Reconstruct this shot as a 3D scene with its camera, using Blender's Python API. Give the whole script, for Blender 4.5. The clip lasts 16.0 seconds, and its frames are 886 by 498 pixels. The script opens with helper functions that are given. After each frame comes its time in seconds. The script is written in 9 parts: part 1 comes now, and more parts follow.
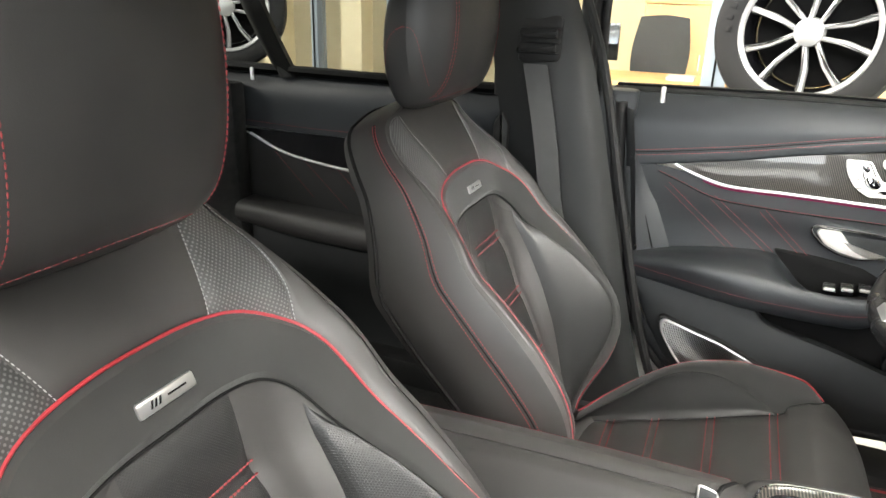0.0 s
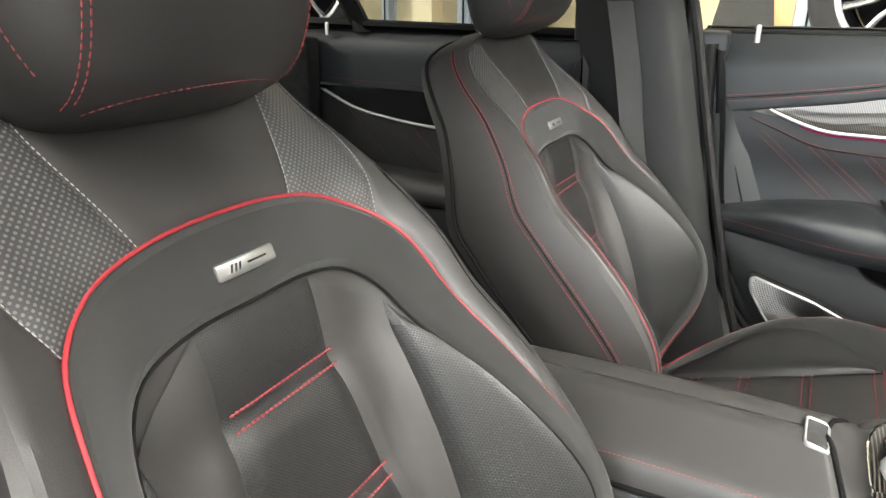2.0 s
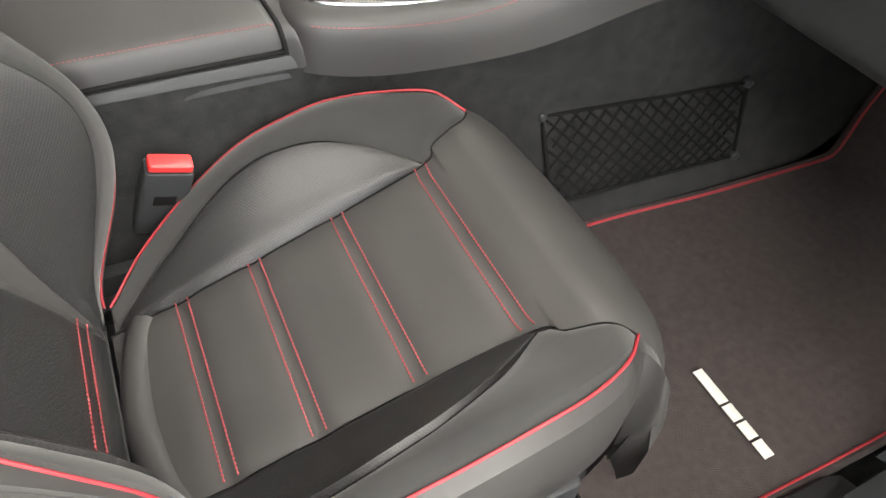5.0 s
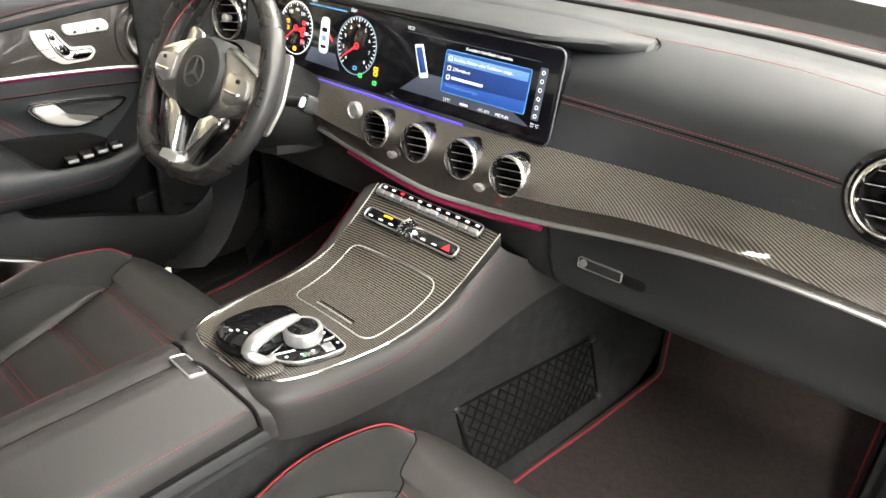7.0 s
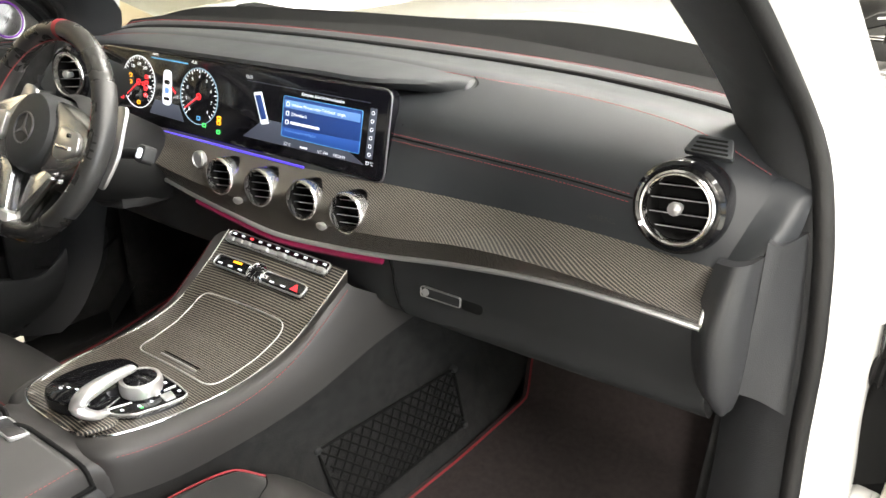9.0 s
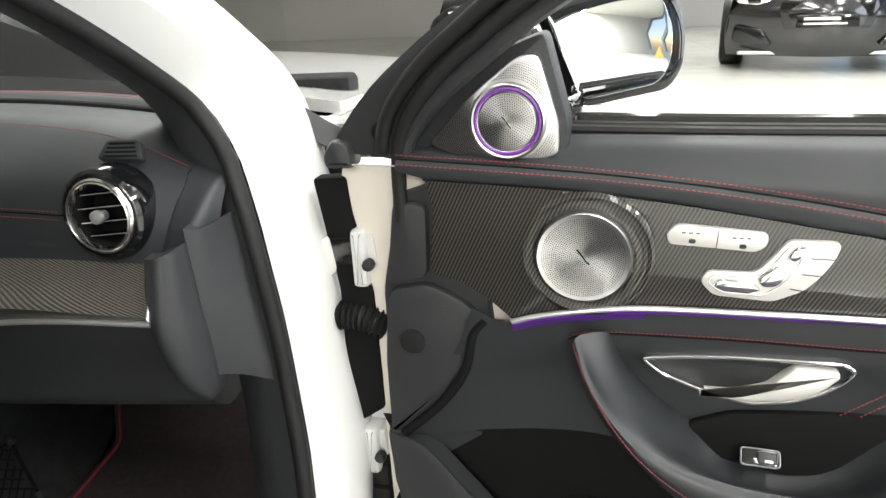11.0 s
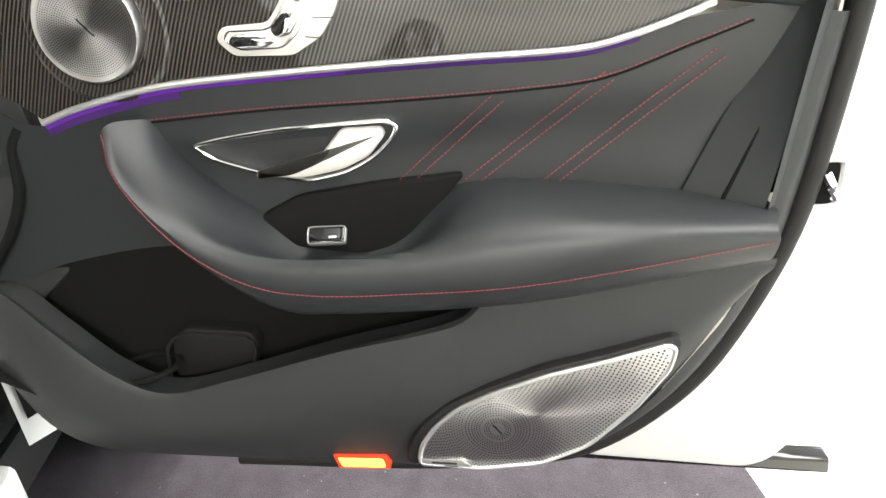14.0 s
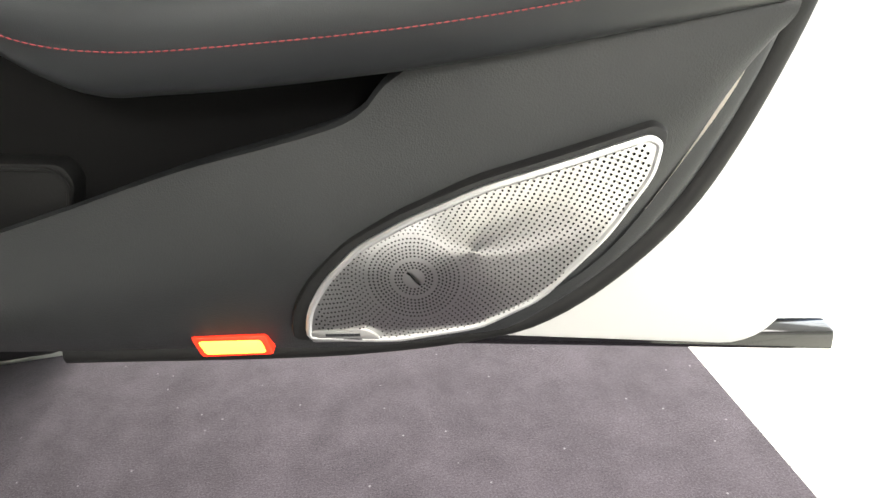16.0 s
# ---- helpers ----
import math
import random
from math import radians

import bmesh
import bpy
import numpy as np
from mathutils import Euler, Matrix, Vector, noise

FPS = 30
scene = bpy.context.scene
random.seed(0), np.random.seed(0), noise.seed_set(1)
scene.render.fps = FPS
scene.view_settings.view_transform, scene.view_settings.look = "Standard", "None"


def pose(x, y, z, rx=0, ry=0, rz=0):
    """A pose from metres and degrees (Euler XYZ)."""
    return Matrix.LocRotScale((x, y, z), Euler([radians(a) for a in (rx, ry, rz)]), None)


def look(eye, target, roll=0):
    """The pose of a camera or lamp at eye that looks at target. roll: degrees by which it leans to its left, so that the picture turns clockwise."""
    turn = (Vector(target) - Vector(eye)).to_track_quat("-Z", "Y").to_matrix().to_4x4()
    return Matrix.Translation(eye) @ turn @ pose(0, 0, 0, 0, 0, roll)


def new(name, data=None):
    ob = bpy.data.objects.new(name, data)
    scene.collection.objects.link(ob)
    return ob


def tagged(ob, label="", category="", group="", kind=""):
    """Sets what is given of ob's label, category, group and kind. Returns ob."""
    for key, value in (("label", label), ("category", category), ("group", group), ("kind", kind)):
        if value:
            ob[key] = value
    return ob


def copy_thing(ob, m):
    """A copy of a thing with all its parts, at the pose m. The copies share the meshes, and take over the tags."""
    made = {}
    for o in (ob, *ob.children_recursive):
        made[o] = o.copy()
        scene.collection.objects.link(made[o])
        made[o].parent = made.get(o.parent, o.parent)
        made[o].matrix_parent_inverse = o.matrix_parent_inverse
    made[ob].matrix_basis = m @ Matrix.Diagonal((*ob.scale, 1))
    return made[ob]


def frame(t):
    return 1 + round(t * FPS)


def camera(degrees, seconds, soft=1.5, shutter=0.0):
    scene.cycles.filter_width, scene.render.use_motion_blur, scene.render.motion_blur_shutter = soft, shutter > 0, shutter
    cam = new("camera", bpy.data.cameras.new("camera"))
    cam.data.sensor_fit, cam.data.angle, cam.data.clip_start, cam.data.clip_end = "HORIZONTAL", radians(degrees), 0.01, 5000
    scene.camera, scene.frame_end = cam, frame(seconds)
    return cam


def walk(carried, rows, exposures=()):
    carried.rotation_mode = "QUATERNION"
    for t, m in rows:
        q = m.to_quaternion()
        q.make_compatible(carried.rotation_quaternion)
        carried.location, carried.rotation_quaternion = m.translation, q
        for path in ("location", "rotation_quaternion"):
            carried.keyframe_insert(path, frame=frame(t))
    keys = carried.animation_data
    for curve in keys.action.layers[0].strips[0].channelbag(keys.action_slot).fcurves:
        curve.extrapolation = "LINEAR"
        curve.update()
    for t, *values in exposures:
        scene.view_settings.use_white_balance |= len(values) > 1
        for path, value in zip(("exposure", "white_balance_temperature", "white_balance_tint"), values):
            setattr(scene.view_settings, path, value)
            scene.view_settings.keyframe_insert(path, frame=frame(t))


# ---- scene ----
cam = camera(65.7, 16.0)
PATH = [
    (0, (0.718, 0.387, 1.315), (-1.013, -0.336, 0.62), 1.7),
    (0.5, (0.709, 0.377, 1.318), (-0.979, -0.502, 0.702), 1.3),
    (1, (0.706, 0.367, 1.306), (-0.956, -0.59, 0.74), 1.1),
    (1.5, (0.709, 0.369, 1.26), (-0.94, -0.605, 0.683), 0.8),
    (2, (0.724, 0.369, 1.207), (-0.922, -0.52, 0.5), 0.6),
    (2.5, (0.741, 0.376, 1.161), (-0.904, -0.338, 0.277), 0.2),
    (3, (0.768, 0.387, 1.12), (-0.84, -0.026, 0.004), 0.6),
    (3.5, (0.783, 0.39, 1.09), (-0.736, 0.305, -0.209), 1.7),
    (3.7, (0.791, 0.385, 1.079), (-0.683, 0.421, -0.272), 2.4),
    (5.8, (0.758, 0.226, 1.229), (-0.37, 1.228, -0.084), 4.0),
    (6, (0.742, 0.2, 1.26), (-0.387, 1.291, 0.021), 3.6),
    (6.5, (0.702, 0.141, 1.308), (-0.433, 1.404, 0.25), 3.3),
    (7, (0.689, 0.111, 1.323), (-0.459, 1.457, 0.39), 3.3),
    (7.5, (0.69, 0.101, 1.327), (-0.47, 1.487, 0.47), 3.4),
    (8, (0.696, 0.1, 1.336), (-0.454, 1.514, 0.511), 3.4),
    (8.5, (0.723, 0.101, 1.338), (-0.385, 1.556, 0.529), 3.1),
    (9, (0.788, 0.144, 1.316), (-0.195, 1.698, 0.531), 2.7),
    (9.5, (0.876, 0.199, 1.295), (0.116, 1.888, 0.54), 2.1),
    (10, (0.941, 0.209, 1.291), (0.45, 2.008, 0.57), 1.2),
    (10.2, (0.968, 0.214, 1.29), (0.588, 2.045, 0.58), 0.8),
    (12.3, (1.275, 0.211, 1.314), (1.122, 2.039, 0.519), -4.1),
    (12.5, (1.289, 0.21, 1.303), (1.171, 2.036, 0.497), -4.2),
    (13, (1.327, 0.208, 1.267), (1.297, 2.024, 0.431), -4.4),
    (13.5, (1.379, 0.21, 1.18), (1.432, 2.019, 0.327), -4.6),
    (14, (1.441, 0.205, 1.082), (1.56, 1.995, 0.198), -4.9),
    (14.5, (1.473, 0.24, 0.952), (1.635, 2.02, 0.054), -4.8),
    (15, (1.483, 0.269, 0.871), (1.69, 2.043, -0.031), -4.5),
    (15.5, (1.478, 0.299, 0.847), (1.721, 2.056, -0.077), -4.3),
    (16, (1.477, 0.333, 0.832), (1.748, 2.072, -0.12), -4.2),
]
walk(cam, [(t, look(eye, target, roll)) for t, eye, target, roll in PATH], exposures=[(0, 1.08, 6550, 10), (1.0, 1.12, 6550, 10), (2.5, 1.0, 6550, 10), (3.7, 0.98, 6550, 9), (6, 0.80, 6700, 12), (7.0, 0.78, 6750, 12), (8.5, 0.60, 6700, 12), (10.2, 0.26, 6550, 10), (12.3, -0.85, 6050, 9), (13.0, -0.66, 6050, 9), (14.0, 0.12, 6450, 9), (15.0, 0.09, 6550, 9), (16.0, 0.10, 6550, 9)])

# world, daylight and lamps
world = bpy.data.worlds.new("sky")
scene.world = world
world.use_nodes = True
_n = world.node_tree.nodes
_sky = _n.new("ShaderNodeTexSky")
_sky.sky_type = "NISHITA"
_sky.sun_disc = False
_sky.sun_elevation, _sky.sun_rotation = radians(48), radians(120)
world.node_tree.links.new(_sky.outputs[0], _n["Background"].inputs[0])
_n["Background"].inputs[1].default_value = 0.15
_sun = bpy.data.lights.new("sun", "SUN")
_sun.energy, _sun.angle, _sun.color = 1.0, radians(10), (1.0, 0.96, 0.9)
new("sun", _sun).matrix_world = look((9, -6, 10), (0, 0, 0))


def area_lamp(name, eye, target, sx, sy, watts, color=(1, 1, 1)):
    lamp = bpy.data.lights.new(name, "AREA")
    lamp.shape, lamp.size, lamp.size_y, lamp.energy, lamp.color = "RECTANGLE", sx, sy, watts, color
    ob = new(name, lamp)
    ob.matrix_world = look(eye, target)
    return ob


# fill lamps overhead and daylight at the window wall, added out of view
for _x, _y, _w in ((0.4, -4.4, 200), (-1.8, -5.4, 140), (2.6, -6.4, 750), (3.6, -1.6, 65), (5.0, -0.6, 200), (2.2, -0.6, 70), (2.2, 1.4, 110), (3.4, 3.4, 30), (0.2, 3.4, 115), (1.8, 4.8, 270), (-1.4, 4.4, 70), (5.0, 1.5, 60), (5.0, 5.6, 150), (2.4, 8.6, 120), (5.6, 9.6, 180), (3.6, 13.6, 250)):
    area_lamp("ceiling_lamp_light", (_x, _y, 3.72), (_x, _y, 0), 0.6, 2.4, _w, (1.0, 0.97, 0.92))
area_lamp("window_daylight", (7.9, 1.0, 2.1), (0, 0.2, 1.0), 7.8, 3.4, 500, (0.93, 0.97, 1.0))
area_lamp("office_light", (-6.0, -0.5, 2.9), (-6.0, -0.5, 0), 3.0, 2.0, 55, (1.0, 0.84, 0.58))

# ---- small mesh library ----
def curve_pts(ctrl, n):
    """n points along a smooth curve through the control points, evenly spaced."""
    p = np.asarray(ctrl, float)
    if len(p) == 2:
        return p[0] + (p[1] - p[0]) * np.linspace(0, 1, n)[:, None]
    q = np.vstack([2 * p[0] - p[1], p, 2 * p[-1] - p[-2]])
    out = []
    for i in range(1, len(q) - 2):
        t = np.linspace(0, 1, 14, endpoint=False)[:, None]
        a, b, c, d = q[i - 1], q[i], q[i + 1], q[i + 2]
        out.append(0.5 * (2 * b + (c - a) * t + (2 * a - 5 * b + 4 * c - d) * t ** 2 + (3 * b - a - 3 * c + d) * t ** 3))
    out = np.vstack(out + [p[-1:]])
    s = np.concatenate([[0], np.cumsum(np.linalg.norm(np.diff(out, axis=0), axis=1))])
    w = np.linspace(0, s[-1], n)
    return np.stack([np.interp(w, s, out[:, k]) for k in range(p.shape[1])], 1)


def poly_pts(ctrl, step):
    """Points along straight pieces, corners kept."""
    p = np.asarray(ctrl, float)
    out = []
    for a, b in zip(p[:-1], p[1:]):
        k = max(1, int(np.linalg.norm(b - a) / step))
        out.append(a + (b - a) * np.linspace(0, 1, k, endpoint=False)[:, None])
    return np.vstack(out + [p[-1:]])


def mesh_of(name, verts, faces, smooth=True, sharp=38):
    me = bpy.data.meshes.new(name)
    me.from_pydata([tuple(map(float, v)) for v in verts], [], faces)
    me.update()
    bm = bmesh.new()
    bm.from_mesh(me)
    bmesh.ops.recalc_face_normals(bm, faces=bm.faces)
    bm.to_mesh(me)
    bm.free()
    if smooth:
        me.shade_smooth()
        me.set_sharp_from_angle(angle=radians(sharp))
    return me


def part(name, data, material, parent=None, label=""):
    """One mesh object under a thing or under a part."""
    if isinstance(data, tuple):
        data = mesh_of(name, *data)
    ob = new(name, data)
    if not data.materials:
        data.materials.append(material)
    if parent is not None:
        ob.parent = parent
    if label:
        ob["label"] = label
    return ob


def thing(name, label, category, group="", kind="", at=None):
    ob = new(name)
    ob.empty_display_size = 0.05
    if at is not None:
        ob.matrix_basis = at
    return tagged(ob, label, category, group, kind)


def joined(*pieces):
    vs, fs = [], []
    for v, f in pieces:
        k = len(vs)
        vs.extend(list(v))
        fs.extend([tuple(i + k for i in q) for q in f])
    return vs, fs


def grid_faces(ni, nj, wrap_i=False, wrap_j=False):
    fs = []
    for i in range(ni - (0 if wrap_i else 1)):
        for j in range(nj - (0 if wrap_j else 1)):
            a, b = i, (i + 1) % ni
            c, d = j, (j + 1) % nj
            fs.append((a * nj + c, b * nj + c, b * nj + d, a * nj + d))
    return fs


def sheet(P, back=None):
    """A surface from an array of points [i, j, 3]; back: a vector by which its rim turns back, so that it has an edge."""
    P = np.asarray(P, float)
    ni, nj = P.shape[:2]
    vs = [tuple(p) for p in P.reshape(-1, 3)]
    fs = grid_faces(ni, nj)
    if back is not None:
        rim = [(i, 0) for i in range(ni)] + [(ni - 1, j) for j in range(1, nj)] + [(i, nj - 1) for i in range(ni - 2, -1, -1)] + [(0, j) for j in range(nj - 2, 0, -1)]
        k0 = len(vs)
        b = np.asarray(back, float)
        for i, j in rim:
            vs.append(tuple(P[i, j] + b))
        n = len(rim)
        for k in range(n):
            a, c = rim[k], rim[(k + 1) % n]
            fs.append((a[0] * nj + a[1], c[0] * nj + c[1], k0 + (k + 1) % n, k0 + k))
    return vs, fs


def holed(P, back, holes):
    """Like sheet(), with round openings: holes [(x, z, radius)] seen along y."""
    P = np.asarray(P, float)
    vs, fs = sheet(P, back)
    v = np.array(vs)
    n = (P.shape[0] - 1) * (P.shape[1] - 1)
    mid = np.array([v[list(f)].mean(0) for f in fs[:n]])
    keep = np.ones(n, bool)
    for x, z, r in holes:
        keep &= np.hypot(mid[:, 0] - x, mid[:, 2] - z) > r
    return vs, [f for f, k in zip(fs[:n], keep) if k] + fs[n:]


def rails(curves, n, m=None):
    """A surface through several rails (lists of control points), smooth both ways."""
    R = np.stack([curve_pts(c, n) for c in curves], 1)
    m = m or 4 * len(curves)
    return np.stack([curve_pts(R[i], m) for i in range(n)], 0)


def tube(path, r, sides=8, closed=False, flat=1.0, up=(0, 0, 1)):
    """A round or flattened bar along a path; r a number or one for each point."""
    P = np.asarray(path, float)
    n = len(P)
    rr = np.full(n, r) if np.isscalar(r) else np.asarray(r)
    T = np.gradient(P, axis=0)
    if closed:
        T = np.roll(P, -1, 0) - np.roll(P, 1, 0)
    T /= np.linalg.norm(T, axis=1)[:, None] + 1e-12
    up = np.asarray(up, float)
    A = np.cross(T, up)
    bad = np.linalg.norm(A, axis=1) < 1e-3
    A[bad] = np.cross(T[bad], np.array([0.3, 1.0, 0.2]))
    A /= np.linalg.norm(A, axis=1)[:, None]
    B = np.cross(A, T)
    ang = np.arange(sides) * 2 * math.pi / sides
    V = P[:, None] + rr[:, None, None] * (A[:, None] * np.cos(ang)[None, :, None] + flat * B[:, None] * np.sin(ang)[None, :, None])
    vs = [tuple(v) for v in V.reshape(-1, 3)]
    fs = grid_faces(n, sides, closed, True)
    if not closed:
        fs += [tuple(range(sides)), tuple((n - 1) * sides + k for k in range(sides))]
    return vs, fs


def stitches(path, length=0.0035, gap=0.0018, r=0.00055, off=None):
    """A row of sewn threads along a path."""
    P = np.asarray(path, float)
    if off is not None:
        P = P + np.asarray(off)
    s = np.concatenate([[0], np.cumsum(np.linalg.norm(np.diff(P, axis=0), axis=1))])
    k = max(1, int(s[-1] / (length + gap)))
    vs, fs = [], []
    at = lambda w: np.array([np.interp(w, s, P[:, c]) for c in range(3)])
    for i in range(k):
        a, b = at(i * (length + gap)), at(i * (length + gap) + length)
        t = b - a
        t /= np.linalg.norm(t) + 1e-9
        u = np.cross(t, (0.31, 0.52, 0.79))
        u /= np.linalg.norm(u)
        w = np.cross(t, u)
        q = len(vs)
        for c, f in ((a, 0.5), ((a + b) / 2, 1.0), (b, 0.5)):
            for x, y in ((1, 0), (0, 1), (-1, 0), (0, -1)):
                vs.append(tuple(c + f * r * (u * x + w * y)))
        for j in range(2):
            for c in range(4):
                fs.append((q + j * 4 + c, q + j * 4 + (c + 1) % 4, q + j * 4 + 4 + (c + 1) % 4, q + j * 4 + 4 + c))
    return vs, fs


def slab(outline, depth, bevel, place, top=0.0, crown=0.0):
    """A plate with a rounded rim: outline [(a, b)], front at height top, going back by depth; place maps (a, b, h) to a point."""
    o = np.asarray(outline, float)
    n = len(o)
    area = 0.5 * np.sum(o[:, 0] * np.roll(o[:, 1], -1) - np.roll(o[:, 0], -1) * o[:, 1])
    if area < 0:
        o = o[::-1]
    t = np.roll(o, -1, 0) - np.roll(o, 1, 0)
    t /= np.linalg.norm(t, axis=1)[:, None] + 1e-12
    inn = np.stack([-t[:, 1], t[:, 0]], 1)
    vs, fs = [], []
    for ins, h in ((0, top - depth), (0, top - bevel), (0.3 * bevel, top - 0.3 * bevel), (bevel, top)):
        for p in o + inn * ins:
            vs.append(place(p[0], p[1], h))
    for r in range(3):
        for k in range(n):
            fs.append((r * n + k, r * n + (k + 1) % n, (r + 1) * n + (k + 1) % n, (r + 1) * n + k))
    fs.append(tuple(3 * n + k for k in range(n)))
    fs.append(tuple(range(n))[::-1])
    return [tuple(v) for v in vs], fs


def frame_ring(outline, width, depth, bevel, place, top=0.0):
    """A frame along an outline: a band of that width on the inner side, with rounded edges."""
    o = np.asarray(outline, float)
    n = len(o)
    area = 0.5 * np.sum(o[:, 0] * np.roll(o[:, 1], -1) - np.roll(o[:, 0], -1) * o[:, 1])
    if area < 0:
        o = o[::-1]
    t = np.roll(o, -1, 0) - np.roll(o, 1, 0)
    t /= np.linalg.norm(t, axis=1)[:, None] + 1e-12
    inn = np.stack([-t[:, 1], t[:, 0]], 1)
    prof = [(0, top - depth), (0, top - bevel), (bevel, top), (width - bevel, top), (width, top - bevel), (width, top - depth)]
    vs = [tuple(place(p[0], p[1], h)) for ins, h in prof for p in o + inn * ins]
    fs = []
    for r in range(len(prof) - 1):
        for k in range(n):
            fs.append((r * n + k, r * n + (k + 1) % n, (r + 1) * n + (k + 1) % n, (r + 1) * n + k))
    return vs, fs


def round_outline(pts, r, seg=5):
    """A closed outline with its corners rounded."""
    p = np.asarray(pts, float)
    n = len(p)
    out = []
    for i in range(n):
        a, b, c = p[i - 1], p[i], p[(i + 1) % n]
        u, v = a - b, c - b
        lu, lv = np.linalg.norm(u), np.linalg.norm(v)
        k = min(r, 0.45 * lu, 0.45 * lv)
        s, e = b + u / lu * k, b + v / lv * k
        for t in np.linspace(0, 1, seg):
            out.append((1 - t) ** 2 * s + 2 * t * (1 - t) * b + t * t * e)
    return np.array(out)


def rect(cx, cy, w, h):
    return [(cx - w / 2, cy - h / 2), (cx + w / 2, cy - h / 2), (cx + w / 2, cy + h / 2), (cx - w / 2, cy + h / 2)]


def ellipse(cx, cy, a, b, n=28):
    return [(cx + a * math.cos(2 * math.pi * k / n), cy + b * math.sin(2 * math.pi * k / n)) for k in range(n)]


def revolve(profile, m, sides=32):
    """A turned shape: profile [(radius, height)] round the axis z of the pose m."""
    vs, fs = [], []
    m = Matrix(m)
    for r, h in profile:
        for k in range(sides):
            a = 2 * math.pi * k / sides
            vs.append(tuple(m @ Vector((r * math.cos(a), r * math.sin(a), h))))
    np_ = len(profile)
    for i in range(np_ - 1):
        for k in range(sides):
            fs.append((i * sides + k, i * sides + (k + 1) % sides, (i + 1) * sides + (k + 1) % sides, (i + 1) * sides + k))
    return vs, fs


def box(x0, y0, z0, x1, y1, z1, bevel=0.004):
    """A box with bevelled edges."""
    return slab(round_outline(rect((x0 + x1) / 2, (y0 + y1) / 2, x1 - x0, y1 - y0), bevel * 2, 3), z1 - z0, bevel, lambda a, b, h: (a, b, h), top=z1)


def facing(o, normal, up=(0, 0, 1)):
    """A pose at o whose z axis is the normal and whose y axis is up."""
    z = Vector(normal).normalized()
    x = Vector(up).cross(z).normalized()
    y = z.cross(x)
    m = Matrix((x, y, z)).transposed().to_4x4()
    m.translation = Vector(o)
    return m


def on(m):
    """A place function for slab() from a pose."""
    m = Matrix(m)
    return lambda a, b, h: tuple(m @ Vector((a, b, h)))


# ---- materials ----
def material(name, color, rough=0.5, metal=0.0, coat=0.0, sheen=0.0, spec=0.5):
    m = bpy.data.materials.new(name)
    m.use_nodes = True
    b = m.node_tree.nodes["Principled BSDF"]
    b.inputs["Base Color"].default_value = (*color, 1)
    b.inputs["Roughness"].default_value = rough
    b.inputs["Metallic"].default_value = metal
    b.inputs["Coat Weight"].default_value = coat
    b.inputs["Coat Roughness"].default_value = 0.04
    b.inputs["Sheen Weight"].default_value = sheen
    b.inputs["Specular IOR Level"].default_value = spec
    return m


def nodes_of(m):
    t = m.node_tree
    b = t.nodes["Principled BSDF"]
    mk = lambda kind, **kw: _made(t, kind, kw)
    return t, b, mk


def _made(t, kind, kw):
    n = t.nodes.new(kind)
    for k, v in kw.items():
        n.inputs[k].default_value = v
    return n


def noisy(m, scale, amount, bump=0.0, bump_scale=None, rough_amount=0.0, dist=0.001):
    """Lets colour and roughness wander at one scale and adds fine relief at another."""
    t, b, mk = nodes_of(m)
    co = t.nodes.new("ShaderNodeTexCoord")
    col = tuple(b.inputs["Base Color"].default_value)
    n1 = mk("ShaderNodeTexNoise", Scale=scale, Detail=4.0)
    t.links.new(co.outputs["Object"], n1.inputs["Vector"])
    ramp = t.nodes.new("ShaderNodeMix")
    ramp.data_type = "RGBA"
    ramp.inputs["A"].default_value = tuple(c * (1 - amount) for c in col[:3]) + (1,)
    ramp.inputs["B"].default_value = tuple(min(1, c * (1 + amount)) for c in col[:3]) + (1,)
    t.links.new(n1.outputs["Fac"], ramp.inputs["Factor"])
    t.links.new(ramp.outputs["Result"], b.inputs["Base Color"])
    if rough_amount:
        mr = mk("ShaderNodeMapRange")
        r0 = b.inputs["Roughness"].default_value
        mr.inputs["To Min"].default_value, mr.inputs["To Max"].default_value = r0 - rough_amount, r0 + rough_amount
        n3 = mk("ShaderNodeTexNoise", Scale=scale * 2.3, Detail=3.0)
        t.links.new(co.outputs["Object"], n3.inputs["Vector"])
        t.links.new(n3.outputs["Fac"], mr.inputs["Value"])
        t.links.new(mr.outputs["Result"], b.inputs["Roughness"])
    if bump:
        n2 = mk("ShaderNodeTexVoronoi", Scale=bump_scale or scale * 20)
        t.links.new(co.outputs["Object"], n2.inputs["Vector"])
        bp = mk("ShaderNodeBump", Strength=bump, Distance=dist)
        t.links.new(n2.outputs["Distance"], bp.inputs["Height"])
        t.links.new(bp.outputs["Normal"], b.inputs["Normal"])
    return m


def leather_mat(name, color, rough=0.42, spec=0.45):
    return noisy(material(name, color, rough, spec=spec), 9, 0.18, 0.10, 1100, 0.06, 0.0006)


